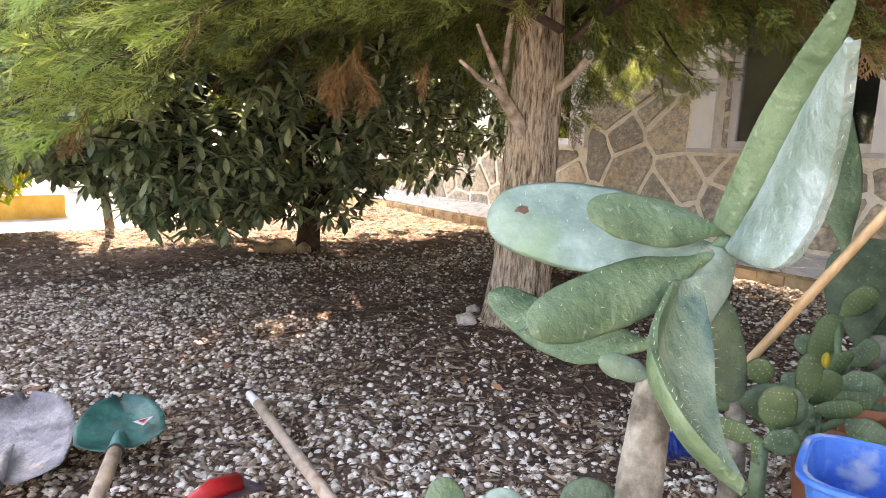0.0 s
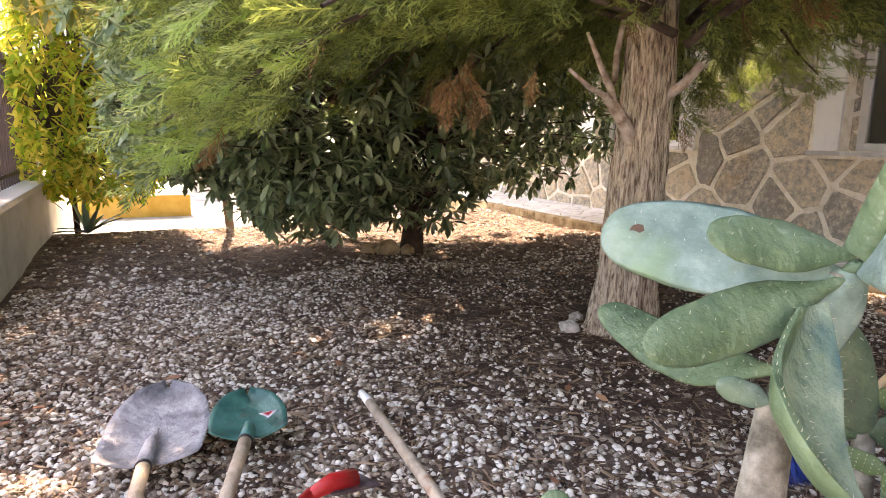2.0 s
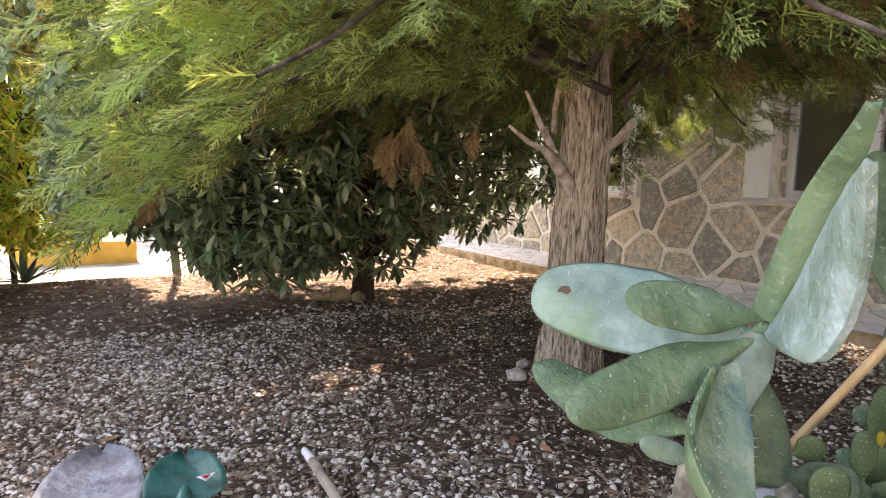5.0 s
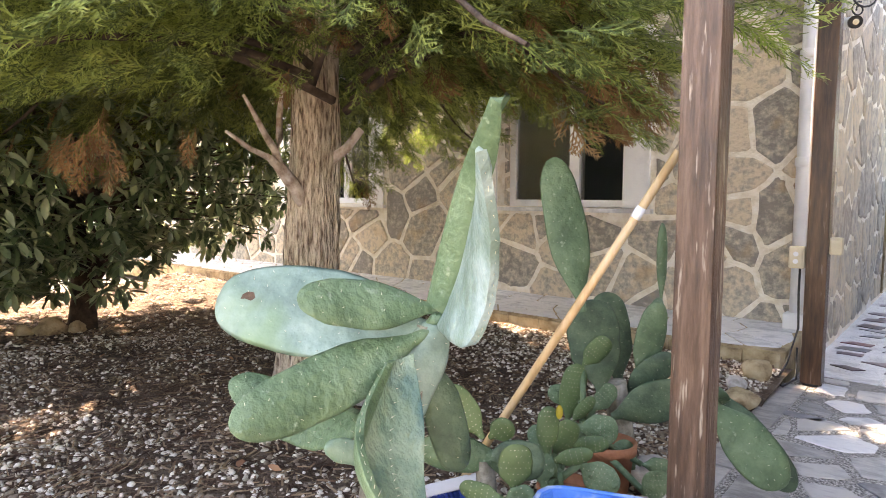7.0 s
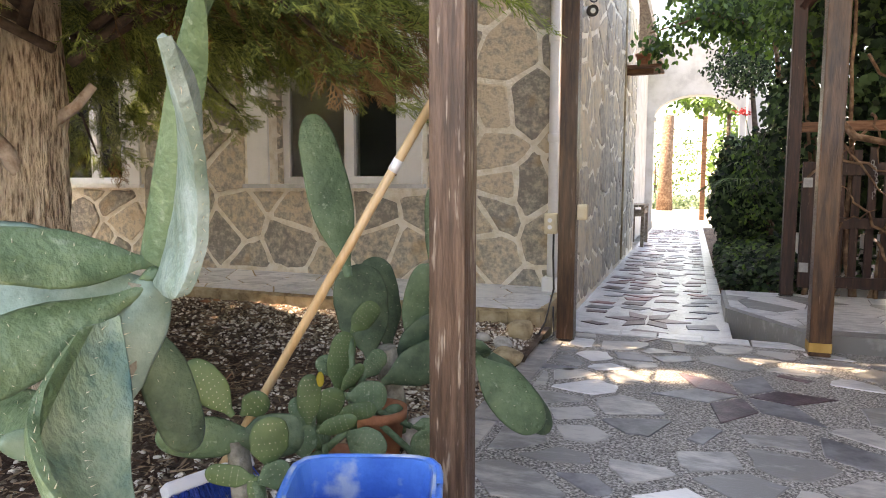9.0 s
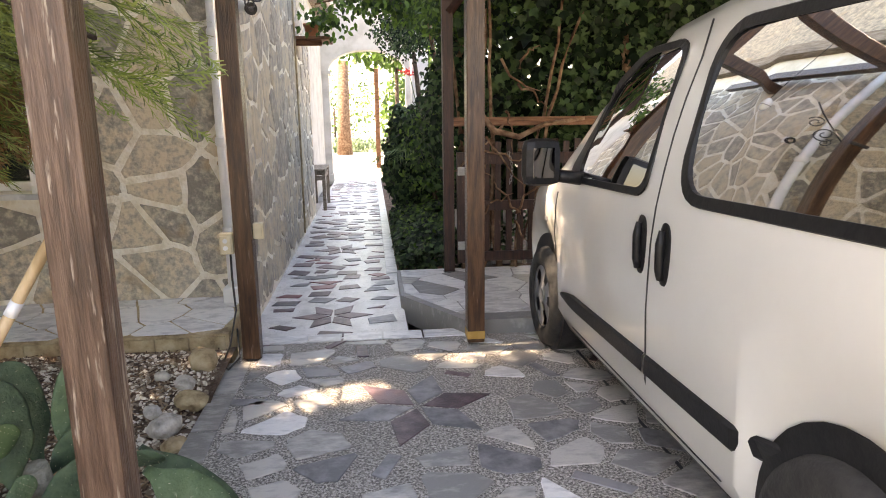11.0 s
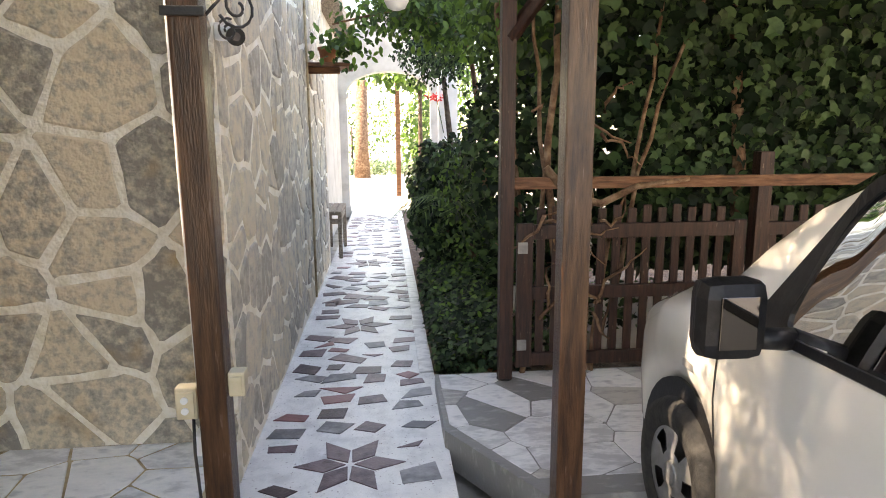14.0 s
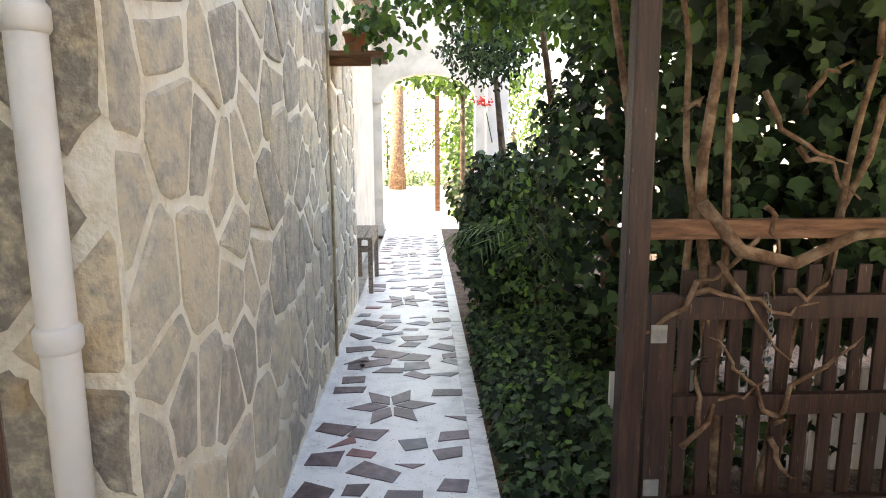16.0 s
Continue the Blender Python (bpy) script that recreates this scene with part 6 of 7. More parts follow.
bp2 = np.column_stack([nr.uniform(0.45, 0.85, 120), nr.uniform(5.76, 6.15, 120), nr.uniform(-0.01, 0.02, 120)])
tagged(scatter("dry_leaves", leaf_flat, [[0, 1, 2, 3, 4, 5]], bp2, yaw_rot(120, nr, 0.3), nr.uniform(0.02, 0.04, 120), M_DRYLEAF), "brown dry leaves on the planting bed", "leaves", kind="stuff")
ivy_soil = tagged(block("planting_bed", 0.412, 8.0, 5.722, 15.1, -0.2, -0.02, M_SOIL, bevel=0), "dark planting bed beside the passage", "soil", kind="structure")
ivy_pillar = empty("ivy_bush", (0.85, 9.0, -0.03), "dense dark ivy grown over a stump by the passage", "ivy")
put(tube("stem", [(0.9, 9.0, -0.05), (0.88, 9.0, 0.6), (0.85, 9.0, 1.2)], [0.12, 0.1, 0.08], M_BARKD), ivy_pillar)
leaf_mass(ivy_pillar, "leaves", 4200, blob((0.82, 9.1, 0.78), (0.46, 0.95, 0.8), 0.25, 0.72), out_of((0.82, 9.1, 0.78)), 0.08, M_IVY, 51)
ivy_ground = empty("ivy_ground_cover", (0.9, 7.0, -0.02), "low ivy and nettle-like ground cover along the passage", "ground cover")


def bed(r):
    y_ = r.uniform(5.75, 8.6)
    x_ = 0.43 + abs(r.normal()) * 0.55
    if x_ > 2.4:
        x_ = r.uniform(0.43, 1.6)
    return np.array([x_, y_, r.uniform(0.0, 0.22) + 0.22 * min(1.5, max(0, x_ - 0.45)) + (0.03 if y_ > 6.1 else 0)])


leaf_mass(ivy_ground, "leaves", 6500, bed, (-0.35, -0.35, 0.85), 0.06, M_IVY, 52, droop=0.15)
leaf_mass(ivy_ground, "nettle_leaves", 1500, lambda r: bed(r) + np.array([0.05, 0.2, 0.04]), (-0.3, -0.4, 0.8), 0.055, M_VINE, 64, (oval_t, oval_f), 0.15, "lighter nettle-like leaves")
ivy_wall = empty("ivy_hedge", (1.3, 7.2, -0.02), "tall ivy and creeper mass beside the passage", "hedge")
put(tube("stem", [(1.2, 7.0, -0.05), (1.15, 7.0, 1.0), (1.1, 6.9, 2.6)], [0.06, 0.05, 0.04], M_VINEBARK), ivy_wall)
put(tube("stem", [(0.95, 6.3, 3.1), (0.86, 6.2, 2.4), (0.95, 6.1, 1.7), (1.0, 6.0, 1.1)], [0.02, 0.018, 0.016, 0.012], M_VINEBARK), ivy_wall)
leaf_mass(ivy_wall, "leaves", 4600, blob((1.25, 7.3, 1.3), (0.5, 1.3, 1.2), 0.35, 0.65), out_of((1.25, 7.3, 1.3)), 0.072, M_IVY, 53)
leaf_mass(ivy_wall, "leaves", 3200, blob((1.15, 6.6, 2.5), (0.55, 0.9, 0.55), 0.4, 0.4), (-0.4, -0.7, 0.3), 0.065, M_VINE, 54, (oval_t, oval_f))
leaf_mass(ivy_wall, "leaves", 900, blob((0.95, 7.9, 0.95), (0.42, 0.9, 0.75), 0.4, 0.5), (-0.5, -0.6, 0.4), 0.06, M_VINE, 63, (oval_t, oval_f))
creeper = empty("overhanging_creeper", (0.75, 8.6, 0.0), "creeper with light green leaves hanging over the passage", "creeper")
put(tube("stem", [(1.1, 8.0, -0.05), (1.05, 8.0, 1.5), (0.9, 8.0, 2.5), (0.3, 8.0, 2.75), (-0.35, 8.0, 2.6)], [0.03, 0.028, 0.024, 0.016, 0.008], M_VINEBARK), creeper)
leaf_mass(creeper, "leaves", 1300, blob((0.85, 8.1, 2.72), (0.5, 1.0, 0.4), 0.45, 0.2), (-0.2, -0.75, 0.4), 0.075, M_VINE, 55, (oval_t, oval_f))
leaf_mass(creeper, "leaves", 1900, blob((0.45, 8.1, 2.8), (0.75, 1.0, 0.36), 0.45, 0.2), (-0.2, -0.75, 0.4), 0.075, M_VINE, 65, (oval_t, oval_f))
leaf_mass(creeper, "leaves", 190, blob((-0.22, 7.9, 2.42), (0.36, 0.4, 0.22), 0.5, 0.1), (0.1, -0.85, 0.3), 0.075, M_VINE, 56, (oval_t, oval_f))
hanging = empty("olive_shrub", (1.1, 11.5, -0.03), "fine-leaved grey-green shrub hanging over the passage", "shrub")
put(tube("stem", [(1.15, 11.5, -0.05), (1.1, 11.4, 1.2), (0.95, 11.2, 2.4)], [0.06, 0.05, 0.03], M_BARKD), hanging)
leaf_mass(hanging, "leaves", 3000, blob((0.9, 11.3, 2.75), (0.65, 1.2, 0.5), 0.4, 0.3), (-0.4, -0.7, 0.2), 0.06, M_IVY, 57, (oval_t, oval_f))
frond = empty("palm_plant", (1.0, 8.3, -0.03), "young palm with narrow arching fronds", "palm")
put(tube("stem", [(1.0, 8.3, -0.05), (0.98, 8.28, 0.7)], [0.05, 0.035], M_BARKD), frond)
fr = random.Random(3)
for k in range(9):
    az = radians(150 + k * 24 + fr.uniform(-8, 8))
    rib, prev = [], None
    for i in range(9):
        t = i / 8
        rib.append(Vector((0.98 + 0.75 * t * math.cos(az), 8.28 + 0.75 * t * math.sin(az), 0.75 + 0.85 * t - 0.75 * t * t)))
    pos_, dir_ = [], []
    for i in range(1, 9):
        for s_ in (-1, 1):
            for h_ in (0, 0.5):
                q = rib[i - 1].lerp(rib[i], h_)
                d_ = (rib[i] - rib[i - 1]).normalized() + Vector((-math.sin(az), math.cos(az), -0.1)) * s_ * 0.9
                pos_.append(q[:])
                dir_.append(d_[:])
    scatter("frond", np.array([(0, 0.03, 0), (0, -0.03, 0), (1, 0, -0.1)]), [(0, 1, 2)], pos_, frames_from(np.array(dir_), nr.uniform(-0.3, 0.3, len(pos_))), np.full(len(pos_), 0.24), M_VINE, frond)

# Ivy wall behind the gate and car, unseen vine roof above to shade the carport
backdrop_ivy = empty("ivy_screen", (3.0, 6.0, -0.03), "dense dark ivy screen behind the gate and car", "ivy")
put(tube("stem", [(2.6, 6.1, -0.05), (2.5, 6.0, 1.4), (2.3, 5.9, 2.7)], [0.05, 0.045, 0.03], M_VINEBARK), backdrop_ivy)


def screen(r):
    x_ = 0.95 + (6.2 - 0.95) * r.uniform() ** 0.9
    low_ = 1.3 if x_ < 1.75 else 0.75
    z_ = r.uniform(low_, 2.95)
    if x_ < 1.75 and z_ < 2.25 and r.uniform() < 0.75:
        x_, z_ = r.uniform(1.8, 4.5), r.uniform(1.1, 2.9)
    return np.array([x_, 5.85 + 0.35 * r.uniform() - 0.35 * max(0, z_ - 1.6) * r.uniform() + 0.2 * noise.noise((x_ * 1.3, z_ * 1.6, 4.0)), z_])


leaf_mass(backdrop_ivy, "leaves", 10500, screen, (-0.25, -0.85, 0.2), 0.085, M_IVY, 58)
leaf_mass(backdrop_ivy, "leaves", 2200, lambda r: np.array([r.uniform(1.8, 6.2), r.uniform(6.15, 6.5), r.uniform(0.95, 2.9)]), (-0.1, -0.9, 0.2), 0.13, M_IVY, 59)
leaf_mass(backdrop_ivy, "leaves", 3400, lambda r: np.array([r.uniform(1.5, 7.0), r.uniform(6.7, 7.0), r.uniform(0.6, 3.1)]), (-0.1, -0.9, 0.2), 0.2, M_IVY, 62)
roof_vine = empty("vine_roof", (1.5, 2.0, 3.0), "unseen leafy vine roof that shades the carport", "vine")


def roof_at(r):
    q = np.array([r.uniform(0.8, 6.0), r.uniform(-1.2, 6.4), 0.0])
    q[2] = 3.02 + 0.3 * r.uniform() ** 2 + 0.08 * noise.noise((q[0], q[1], 2.0))
    return q


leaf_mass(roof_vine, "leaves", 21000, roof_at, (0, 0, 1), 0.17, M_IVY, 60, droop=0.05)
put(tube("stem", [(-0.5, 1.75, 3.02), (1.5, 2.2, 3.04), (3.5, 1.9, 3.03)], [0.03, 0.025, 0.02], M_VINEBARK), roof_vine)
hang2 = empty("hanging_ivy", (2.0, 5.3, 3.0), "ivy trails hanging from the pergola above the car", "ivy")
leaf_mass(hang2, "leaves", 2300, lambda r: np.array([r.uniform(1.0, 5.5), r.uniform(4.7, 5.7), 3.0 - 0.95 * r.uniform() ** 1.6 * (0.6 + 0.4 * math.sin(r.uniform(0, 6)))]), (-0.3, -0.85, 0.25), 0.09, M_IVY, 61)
put(tube("trail", [(1.1, 5.4, 3.0), (2.0, 5.3, 2.7), (3.0, 5.35, 2.75), (4.2, 5.3, 2.9)], 0.01, M_VINEBARK), hang2)

# ---- house fittings ----
pipe = empty("downpipe", (-0.73, 4.685, 0.16), "white downpipe at the house corner", "downpipe")
put(tube("pipe", [(-0.73, 4.685, 0.25), (-0.73, 4.685, 1.15), (-0.73, 4.685, 3.4)], 0.04, M_PVC, sides=20), pipe)
for z_ in (1.2, 1.86, 0.62):
    put(tube("collar", [(-0.73, 4.685, z_), (-0.73, 4.685, z_ + 0.012), (-0.73, 4.685, z_ + 0.05), (-0.73, 4.685, z_ + 0.06)], [0.042, 0.049, 0.049, 0.042], M_PVC, sides=20), pipe)
put(block("shoe", -0.79, -0.67, 4.6, 4.735, 0.18, 0.28, M_PVC, label="white plastic shoe", bevel=0.01), pipe)
for nm, c in (("socket_box", (-0.655, -0.578, 4.03, 4.09, 0.625, 0.745)), ("switch_box", (-0.464, -0.405, 4.02, 4.085, 0.71, 0.80))):
    e = empty(nm, ((c[0] + c[1]) / 2, c[2], c[4]), "yellowed plastic electric box on the post", "electric box")
    put(block("case", *c, M_BEIGE, bevel=0.008), e)
    put(block("cover", c[0] + 0.008, c[1] - 0.008, c[2] - 0.012, c[2] - 0.001, c[4] + 0.012, c[5] - 0.012, M_BEIGE, bevel=0.004), e)
    if nm == "socket_box":
        for z_ in (0.665, 0.705):
            put(tube("socket", [(-0.617, 4.017, z_), (-0.617, 4.010, z_)], 0.013, M_WPLAS, sides=14), e)
tagged(tube("cable", [(-0.6, 4.05, 0.63), (-0.595, 4.02, 0.5), (-0.59, 4.03, 0.3), (-0.62, 3.95, 0.12), (-0.66, 3.9, 0.02), (-0.62, 3.86, 0.01), (-0.58, 3.98, 0.03), (-0.585, 4.0, 0.2)], 0.006, M_IRON), "black cable hanging from the electric box", "cable")
tagged(tube("cable", [(-0.565, 4.02, 0.75), (-0.572, 4.02, 1.5), (-0.57, 4.02, 2.7)], 0.007, M_PVC), "white cable clipped to the timber post", "cable")
lamp_arm = empty("scroll_bracket", (-0.46, 4.09, 2.0), "black wrought-iron scroll bracket on the post", "bracket")


def spiral(c, r0, r1, turns, start, n=22):
    out = []
    for i in range(n + 1):
        t = i / n
        a_ = start + turns * 2 * math.pi * t
        r_ = r0 + (r1 - r0) * t
        out.append((c[0] + r_ * math.cos(a_) * 0.75, c[1] + r_ * math.cos(a_) * 0.6, c[2] + r_ * math.sin(a_)))
    return out


put(block("clamp", -0.58, -0.445, 3.975, 3.99, 2.0, 2.03, M_IRON), lamp_arm)
put(tube("scroll", spiral((-0.38, 4.16, 2.06), 0.075, 0.015, 1.6, 3.6), 0.0055, M_IRON, sides=6), lamp_arm)
put(tube("scroll", spiral((-0.30, 4.22, 2.16), 0.06, 0.014, 1.5, 0.4), 0.005, M_IRON, sides=6), lamp_arm)
put(tube("scroll", spiral((-0.41, 4.14, 1.98), 0.04, 0.01, 1.4, 1.2), 0.0045, M_IRON, sides=6), lamp_arm)
put(tube("arm", [(-0.465, 4.08, 2.02), (-0.40, 4.13, 2.11), (-0.30, 4.2, 2.24), (-0.22, 4.26, 2.36)], 0.006, M_IRON, sides=6), lamp_arm)
cctv = empty("security_camera", (-0.52, 4.72, 2.05), "small black and white security camera on the house corner", "camera device")
put(block("mount", -0.605, -0.56, 4.74, 4.8, 2.03, 2.1, M_PVC), cctv)
put(tube("body", [(-0.56, 4.75, 2.06), (-0.50, 4.63, 2.03), (-0.49, 4.605, 2.025)], [0.03, 0.034, 0.034], M_WPLAS, sides=18), cctv)
put(tube("lens_hood", [(-0.492, 4.611, 2.026), (-0.48, 4.585, 2.02)], [0.036, 0.037], M_BLACK, sides=18), cctv)
put(tube("lens", [(-0.4805, 4.586, 2.0205), (-0.479, 4.582, 2.0195)], 0.017, M_CHROME, sides=14), cctv)
tagged(tube("conduit", [(WALL_X + 0.02, 7.95, 0.05), (WALL_X + 0.025, 7.95, 1.2), (WALL_X + 0.02, 7.95, 3.0)], 0.011, M_KERB, sides=8), "brownish conduit running up the stone wall", "conduit")
shelf = empty("wall_shelf", (-0.42, 8.2, 2.2), "wooden wall shelf with trailing plants", "shelf")
put(block("board", WALL_X, -0.2, 8.0, 8.55, 2.23, 2.265, M_BEAM), shelf)
put(block("bracket", WALL_X, -0.3, 8.1, 8.13, 2.17, 2.229, M_BEAM), shelf)
shelf_pot = pot("clay pot on the wall shelf", -0.42, 8.25, 0.09, 0.16, 2.265)
bench = empty("wooden_bench", (-0.6, 10.5, 0.0), "weathered slatted wooden bench against the wall", "bench")
for k in range(3):
    put(block("seat_slat", -0.74 + k * 0.09, -0.66 + k * 0.09, 10.1, 11.1, 0.59, 0.62, M_GREYWOOD), bench)
for x_ in (-0.73, -0.53):
    for y_ in (10.14, 11.02):
        put(block("leg", x_, x_ + 0.05, y_, y_ + 0.05, -0.004, 0.589, M_GREYWOOD), bench)
for y_ in (10.15, 11.03):
    put(block("stretcher", -0.679, -0.531, y_, y_ + 0.03, 0.45, 0.52, M_GREYWOOD), bench)
put(block("stretcher", -0.52, -0.49, 10.191, 11.019, 0.48, 0.55, M_GREYWOOD), bench)

# ---- beyond the arch ----
far_post = post("pergola_post", 0.42, 18.2, 0.12, 0.12, -0.006, 3.0, M_BEAM, "orange-brown pergola post beyond the arch")
tagged(block("white_pillar", 1.02, 1.34, 12.9, 13.2, -0.1, 2.75, M_PLASTER), "white plastered garden pillar", "pillar")
tagged(block("wooden_rail", 0.8, 2.6, 17.9, 17.98, 0.85, 1.0, M_BEAM), "brown rail by the far pergola", "rail")
for k, (x_, y_, z_, rx, ry, rz, m_, n_) in enumerate([(1.3, 20.5, 1.6, 0.8, 1.5, 1.6, M_VINE, 1500), (0.95, 17.2, 0.5, 0.35, 0.8, 0.6, M_IVY, 700), (-0.4, 27, 0.2, 2.4, 1.0, 0.45, M_LEAF, 1500), (0.9, 16.6, 2.9, 1.3, 1.2, 0.4, M_VINE, 900), (-1.5, 33, 1.8, 3.5, 1.5, 2.2, M_VINE, 1300), (3.0, 24, 2.0, 1.5, 3.0, 2.2, M_VINE, 1300)]):
    e = empty("garden_shrub", (x_, y_, -0.006), "sunlit green shrub beyond the arch", "shrub", "shrubs beyond the arch")
    put(tube("stem", [(x_, y_, -0.02), (x_, y_, max(0.2, z_))], [0.06, 0.04], M_BARKD), e)
    leaf_mass(e, "leaves", n_, blob((x_, y_, z_), (rx, ry, rz), 0.4, 0.4), (0, -0.7, 0.5), 0.16, m_, 70 + k, (oval_t, oval_f))
palm = empty("palm_tree", (-0.75, 25, 0.0), "stout brown palm trunk in the sun", "palm")
put(tube("trunk", [(-0.75, 25, -0.02), (-0.75, 25, 1.2), (-0.7, 25, 3.4)], [0.3, 0.24, 0.2], M_VINEBARK, sides=14), palm)
flowers = empty("red_geranium", (0.75, 12.85, 2.2), "red flowers among the leaves by the pillar", "flower")
petals = leaf_mass(flowers, "petals", 60, blob((0.95, 12.8, 2.2), (0.16, 0.12, 0.08), 0.4, 0.1), (0, -0.9, 0.2), 0.05, M_RED, 88, (oval_t, oval_f))
tagged(petals, kind="stuff")
put(tube("stem", [(1.1, 12.88, 1.6), (0.98, 12.82, 2.15)], 0.008, M_IVY), flowers)
back_wall = tagged(block("wall_east", 8.0, 8.2, -6, 15, -0.1, 3.0, M_STONE, bevel=0), "plain stone wall closing the carport", "wall", kind="structure")
south_wall = tagged(block("wall_south", -1.9, 8.2, -6.2, -6.0, -0.1, 2.2, M_PLASTER, bevel=0), "plain white wall behind the terrace", "wall", kind="structure")

# ---- the white van-like car ----
CX = 2.055
car = empty("car", (CX, 2.6, 0.0), "white compact passenger van parked on the terrace", "car")
K = [  # y, roof or hood height, roof half width, body half width, belt height
    (4.74, 0.58, 0.42, 0.50, 0.50), (4.70, 0.70, 0.52, 0.62, 0.60), (4.62, 0.84, 0.60, 0.72, 0.72), (4.48, 0.955, 0.67, 0.80, 0.84), (4.25, 1.04, 0.71, 0.84, 0.925),
    (4.05, 1.09, 0.725, 0.855, 0.965), (3.92, 1.13, 0.73, 0.86, 0.985), (3.76, 1.29, 0.72, 0.862, 0.995), (3.55, 1.47, 0.70, 0.863, 1.005), (3.25, 1.64, 0.68, 0.865, 1.02),
    (2.95, 1.725, 0.675, 0.865, 1.04), (2.6, 1.765, 0.675, 0.865, 1.06), (2.1, 1.79, 0.68, 0.865, 1.08), (1.5, 1.79, 0.68, 0.86, 1.09), (1.05, 1.735, 0.67, 0.85, 1.09),
    (0.92, 1.67, 0.65, 0.83, 1.08), (0.86, 1.3, 0.7, 0.8, 1.05), (0.83, 0.9, 0.7, 0.76, 0.8)]
KA = np.array(K[::-1])
WHEELS = (4.05, 1.56)


SPLIT = [0.06 + 0.87 * k / 13 for k in range(14)]
NS = 5 + len(SPLIT)


def section(y):
    zr, wr, w, zb = (float(np.interp(y, KA[:, 0], KA[:, c])) for c in (1, 2, 3, 4))
    bot = 0.235 + 0.1 * max(0, (y - 4.35) / 0.4) + 0.1 * max(0, (1.1 - y) / 0.3)
    for wy in WHEELS:
        if abs(y - wy) < 0.36:
            bot = max(bot, 0.31 + math.sqrt(0.36 ** 2 - (y - wy) ** 2))
    bot = min(bot, zb - 0.06)
    z4 = zr - 0.035 if zr < 1.2 else zr - 0.035 - 0.055 * min(1, (zr - 1.2) / 0.4)
    zb = min(zb, z4 - 0.02)
    p = [(w - 0.06, bot), (w - 0.004, bot + min(0.10, (zb - bot) * 0.3)), (w + 0.012, bot + (zb - bot) * 0.55), (w + 0.006, bot + (zb - bot) * 0.85), (w - 0.008, zb)]
    for t in SPLIT:
        p.append((w - 0.008 + (wr - w + 0.008) * t + 0.022 * math.sin(math.pi * t), zb + (z4 - zb) * t))
    p += [(wr - 0.015, z4 + 0.012), (wr - 0.06, zr - 0.02), (wr * 0.6, zr - 0.006), (0.0, zr)]
    return p


sts = sorted(set([round(v, 3) for v in np.arange(0.83, 4.741, 0.0225)] + [4.74, 3.55, 2.58, 2.26, 1.28, 3.9, 2.98, 2.4]))
secs = [section(y) for y in sts]
NP = len(secs[0])
grid = {}
bvs = []
for i, (y, s_) in enumerate(zip(sts, secs)):
    for sgn in (-1, 1):
        for j, (dx, z) in enumerate(s_):
            grid[i, sgn, j] = len(bvs)
            bvs.append((CX + sgn * dx, y, z))


def rounded(pts, rad, n_=6):
    """Each corner becomes a soft bend that begins rad before it."""
    out = []
    for i, c in enumerate(pts):
        c = Vector(c)
        a_, b_ = Vector(pts[i - 1]) - c, Vector(pts[(i + 1) % len(pts)]) - c
        p0, p1 = c + a_.normalized() * min(rad, a_.length * 0.45), c + b_.normalized() * min(rad, b_.length * 0.45)
        for k in range(n_ + 1):
            t = k / n_
            q = p0 * (1 - t) ** 2 + c * 2 * t * (1 - t) + p1 * t * t
            out.append((q.x, q.y))
    return out


def inside(y, z, poly):
    hit = False
    for (ya, za), (yb, zb_) in zip(poly, poly[1:] + poly[:1]):
        if (za > z) != (zb_ > z) and y < ya + (z - za) * (yb - ya) / (zb_ - za):
            hit = not hit
    return hit


WINDOWS = {  # black surround and clear glass, as lengths and heights on the car's side
    "front_door_window": (rounded([(3.6, 1.045), (2.635, 1.075), (2.67, 1.64), (3.03, 1.632), (3.36, 1.51)], 0.1), rounded([(3.45, 1.075), (2.665, 1.1), (2.695, 1.615), (3.02, 1.608), (3.34, 1.48)], 0.09)),
    "rear_door_window": (rounded([(2.40, 1.085), (1.20, 1.12), (1.22, 1.65), (2.45, 1.66)], 0.15), rounded([(2.365, 1.12), (1.24, 1.155), (1.26, 1.615), (2.41, 1.625)], 0.13)),
}
bfs, gl = [], {"front_door_window": [], "rear_door_window": [], "windscreen": [], "far_window": []}
for i in range(len(sts) - 1):
    ym = (sts[i] + sts[i + 1]) / 2
    for sgn in (-1, 1):
        for j in range(NP - 1):
            f = (grid[i, sgn, j], grid[i + 1, sgn, j], grid[i + 1, sgn, j + 1], grid[i, sgn, j + 1])
            pane = None
            zm = sum(bvs[v][2] for v in f) / 4
            for nm, (outer, inner) in WINDOWS.items():
                if 4 <= j < NS and inside(ym, zm, [((p_[0] + q_[0]) / 2, (p_[1] + q_[1]) / 2) for p_, q_ in zip(outer, inner)]):
                    pane = nm if sgn < 0 else "far_window"
            if j >= NS and 2.98 < ym < 3.9:
                pane = "windscreen"
            (gl[pane] if pane else bfs).append(f)
bfs.append([grid[0, -1, j] for j in range(NP)] + [grid[0, 1, j] for j in range(NP - 1, -1, -1)])
bfs.append([grid[len(sts) - 1, -1, j] for j in range(NP)] + [grid[len(sts) - 1, 1, j] for j in range(NP - 1, -1, -1)])
body = put(pydata("body", bvs, bfs, M_PAINT, smooth=True), car)
lining = [(CX + (v[0] - CX) * 0.965, v[1], v[2] - 0.018) for v in bvs]
put(pydata("interior_lining", lining, [f for f in bfs if all(0.95 < bvs[v][1] < 3.9 for v in f)], M_INTERIOR, smooth=True, label="dark interior lining"), car)
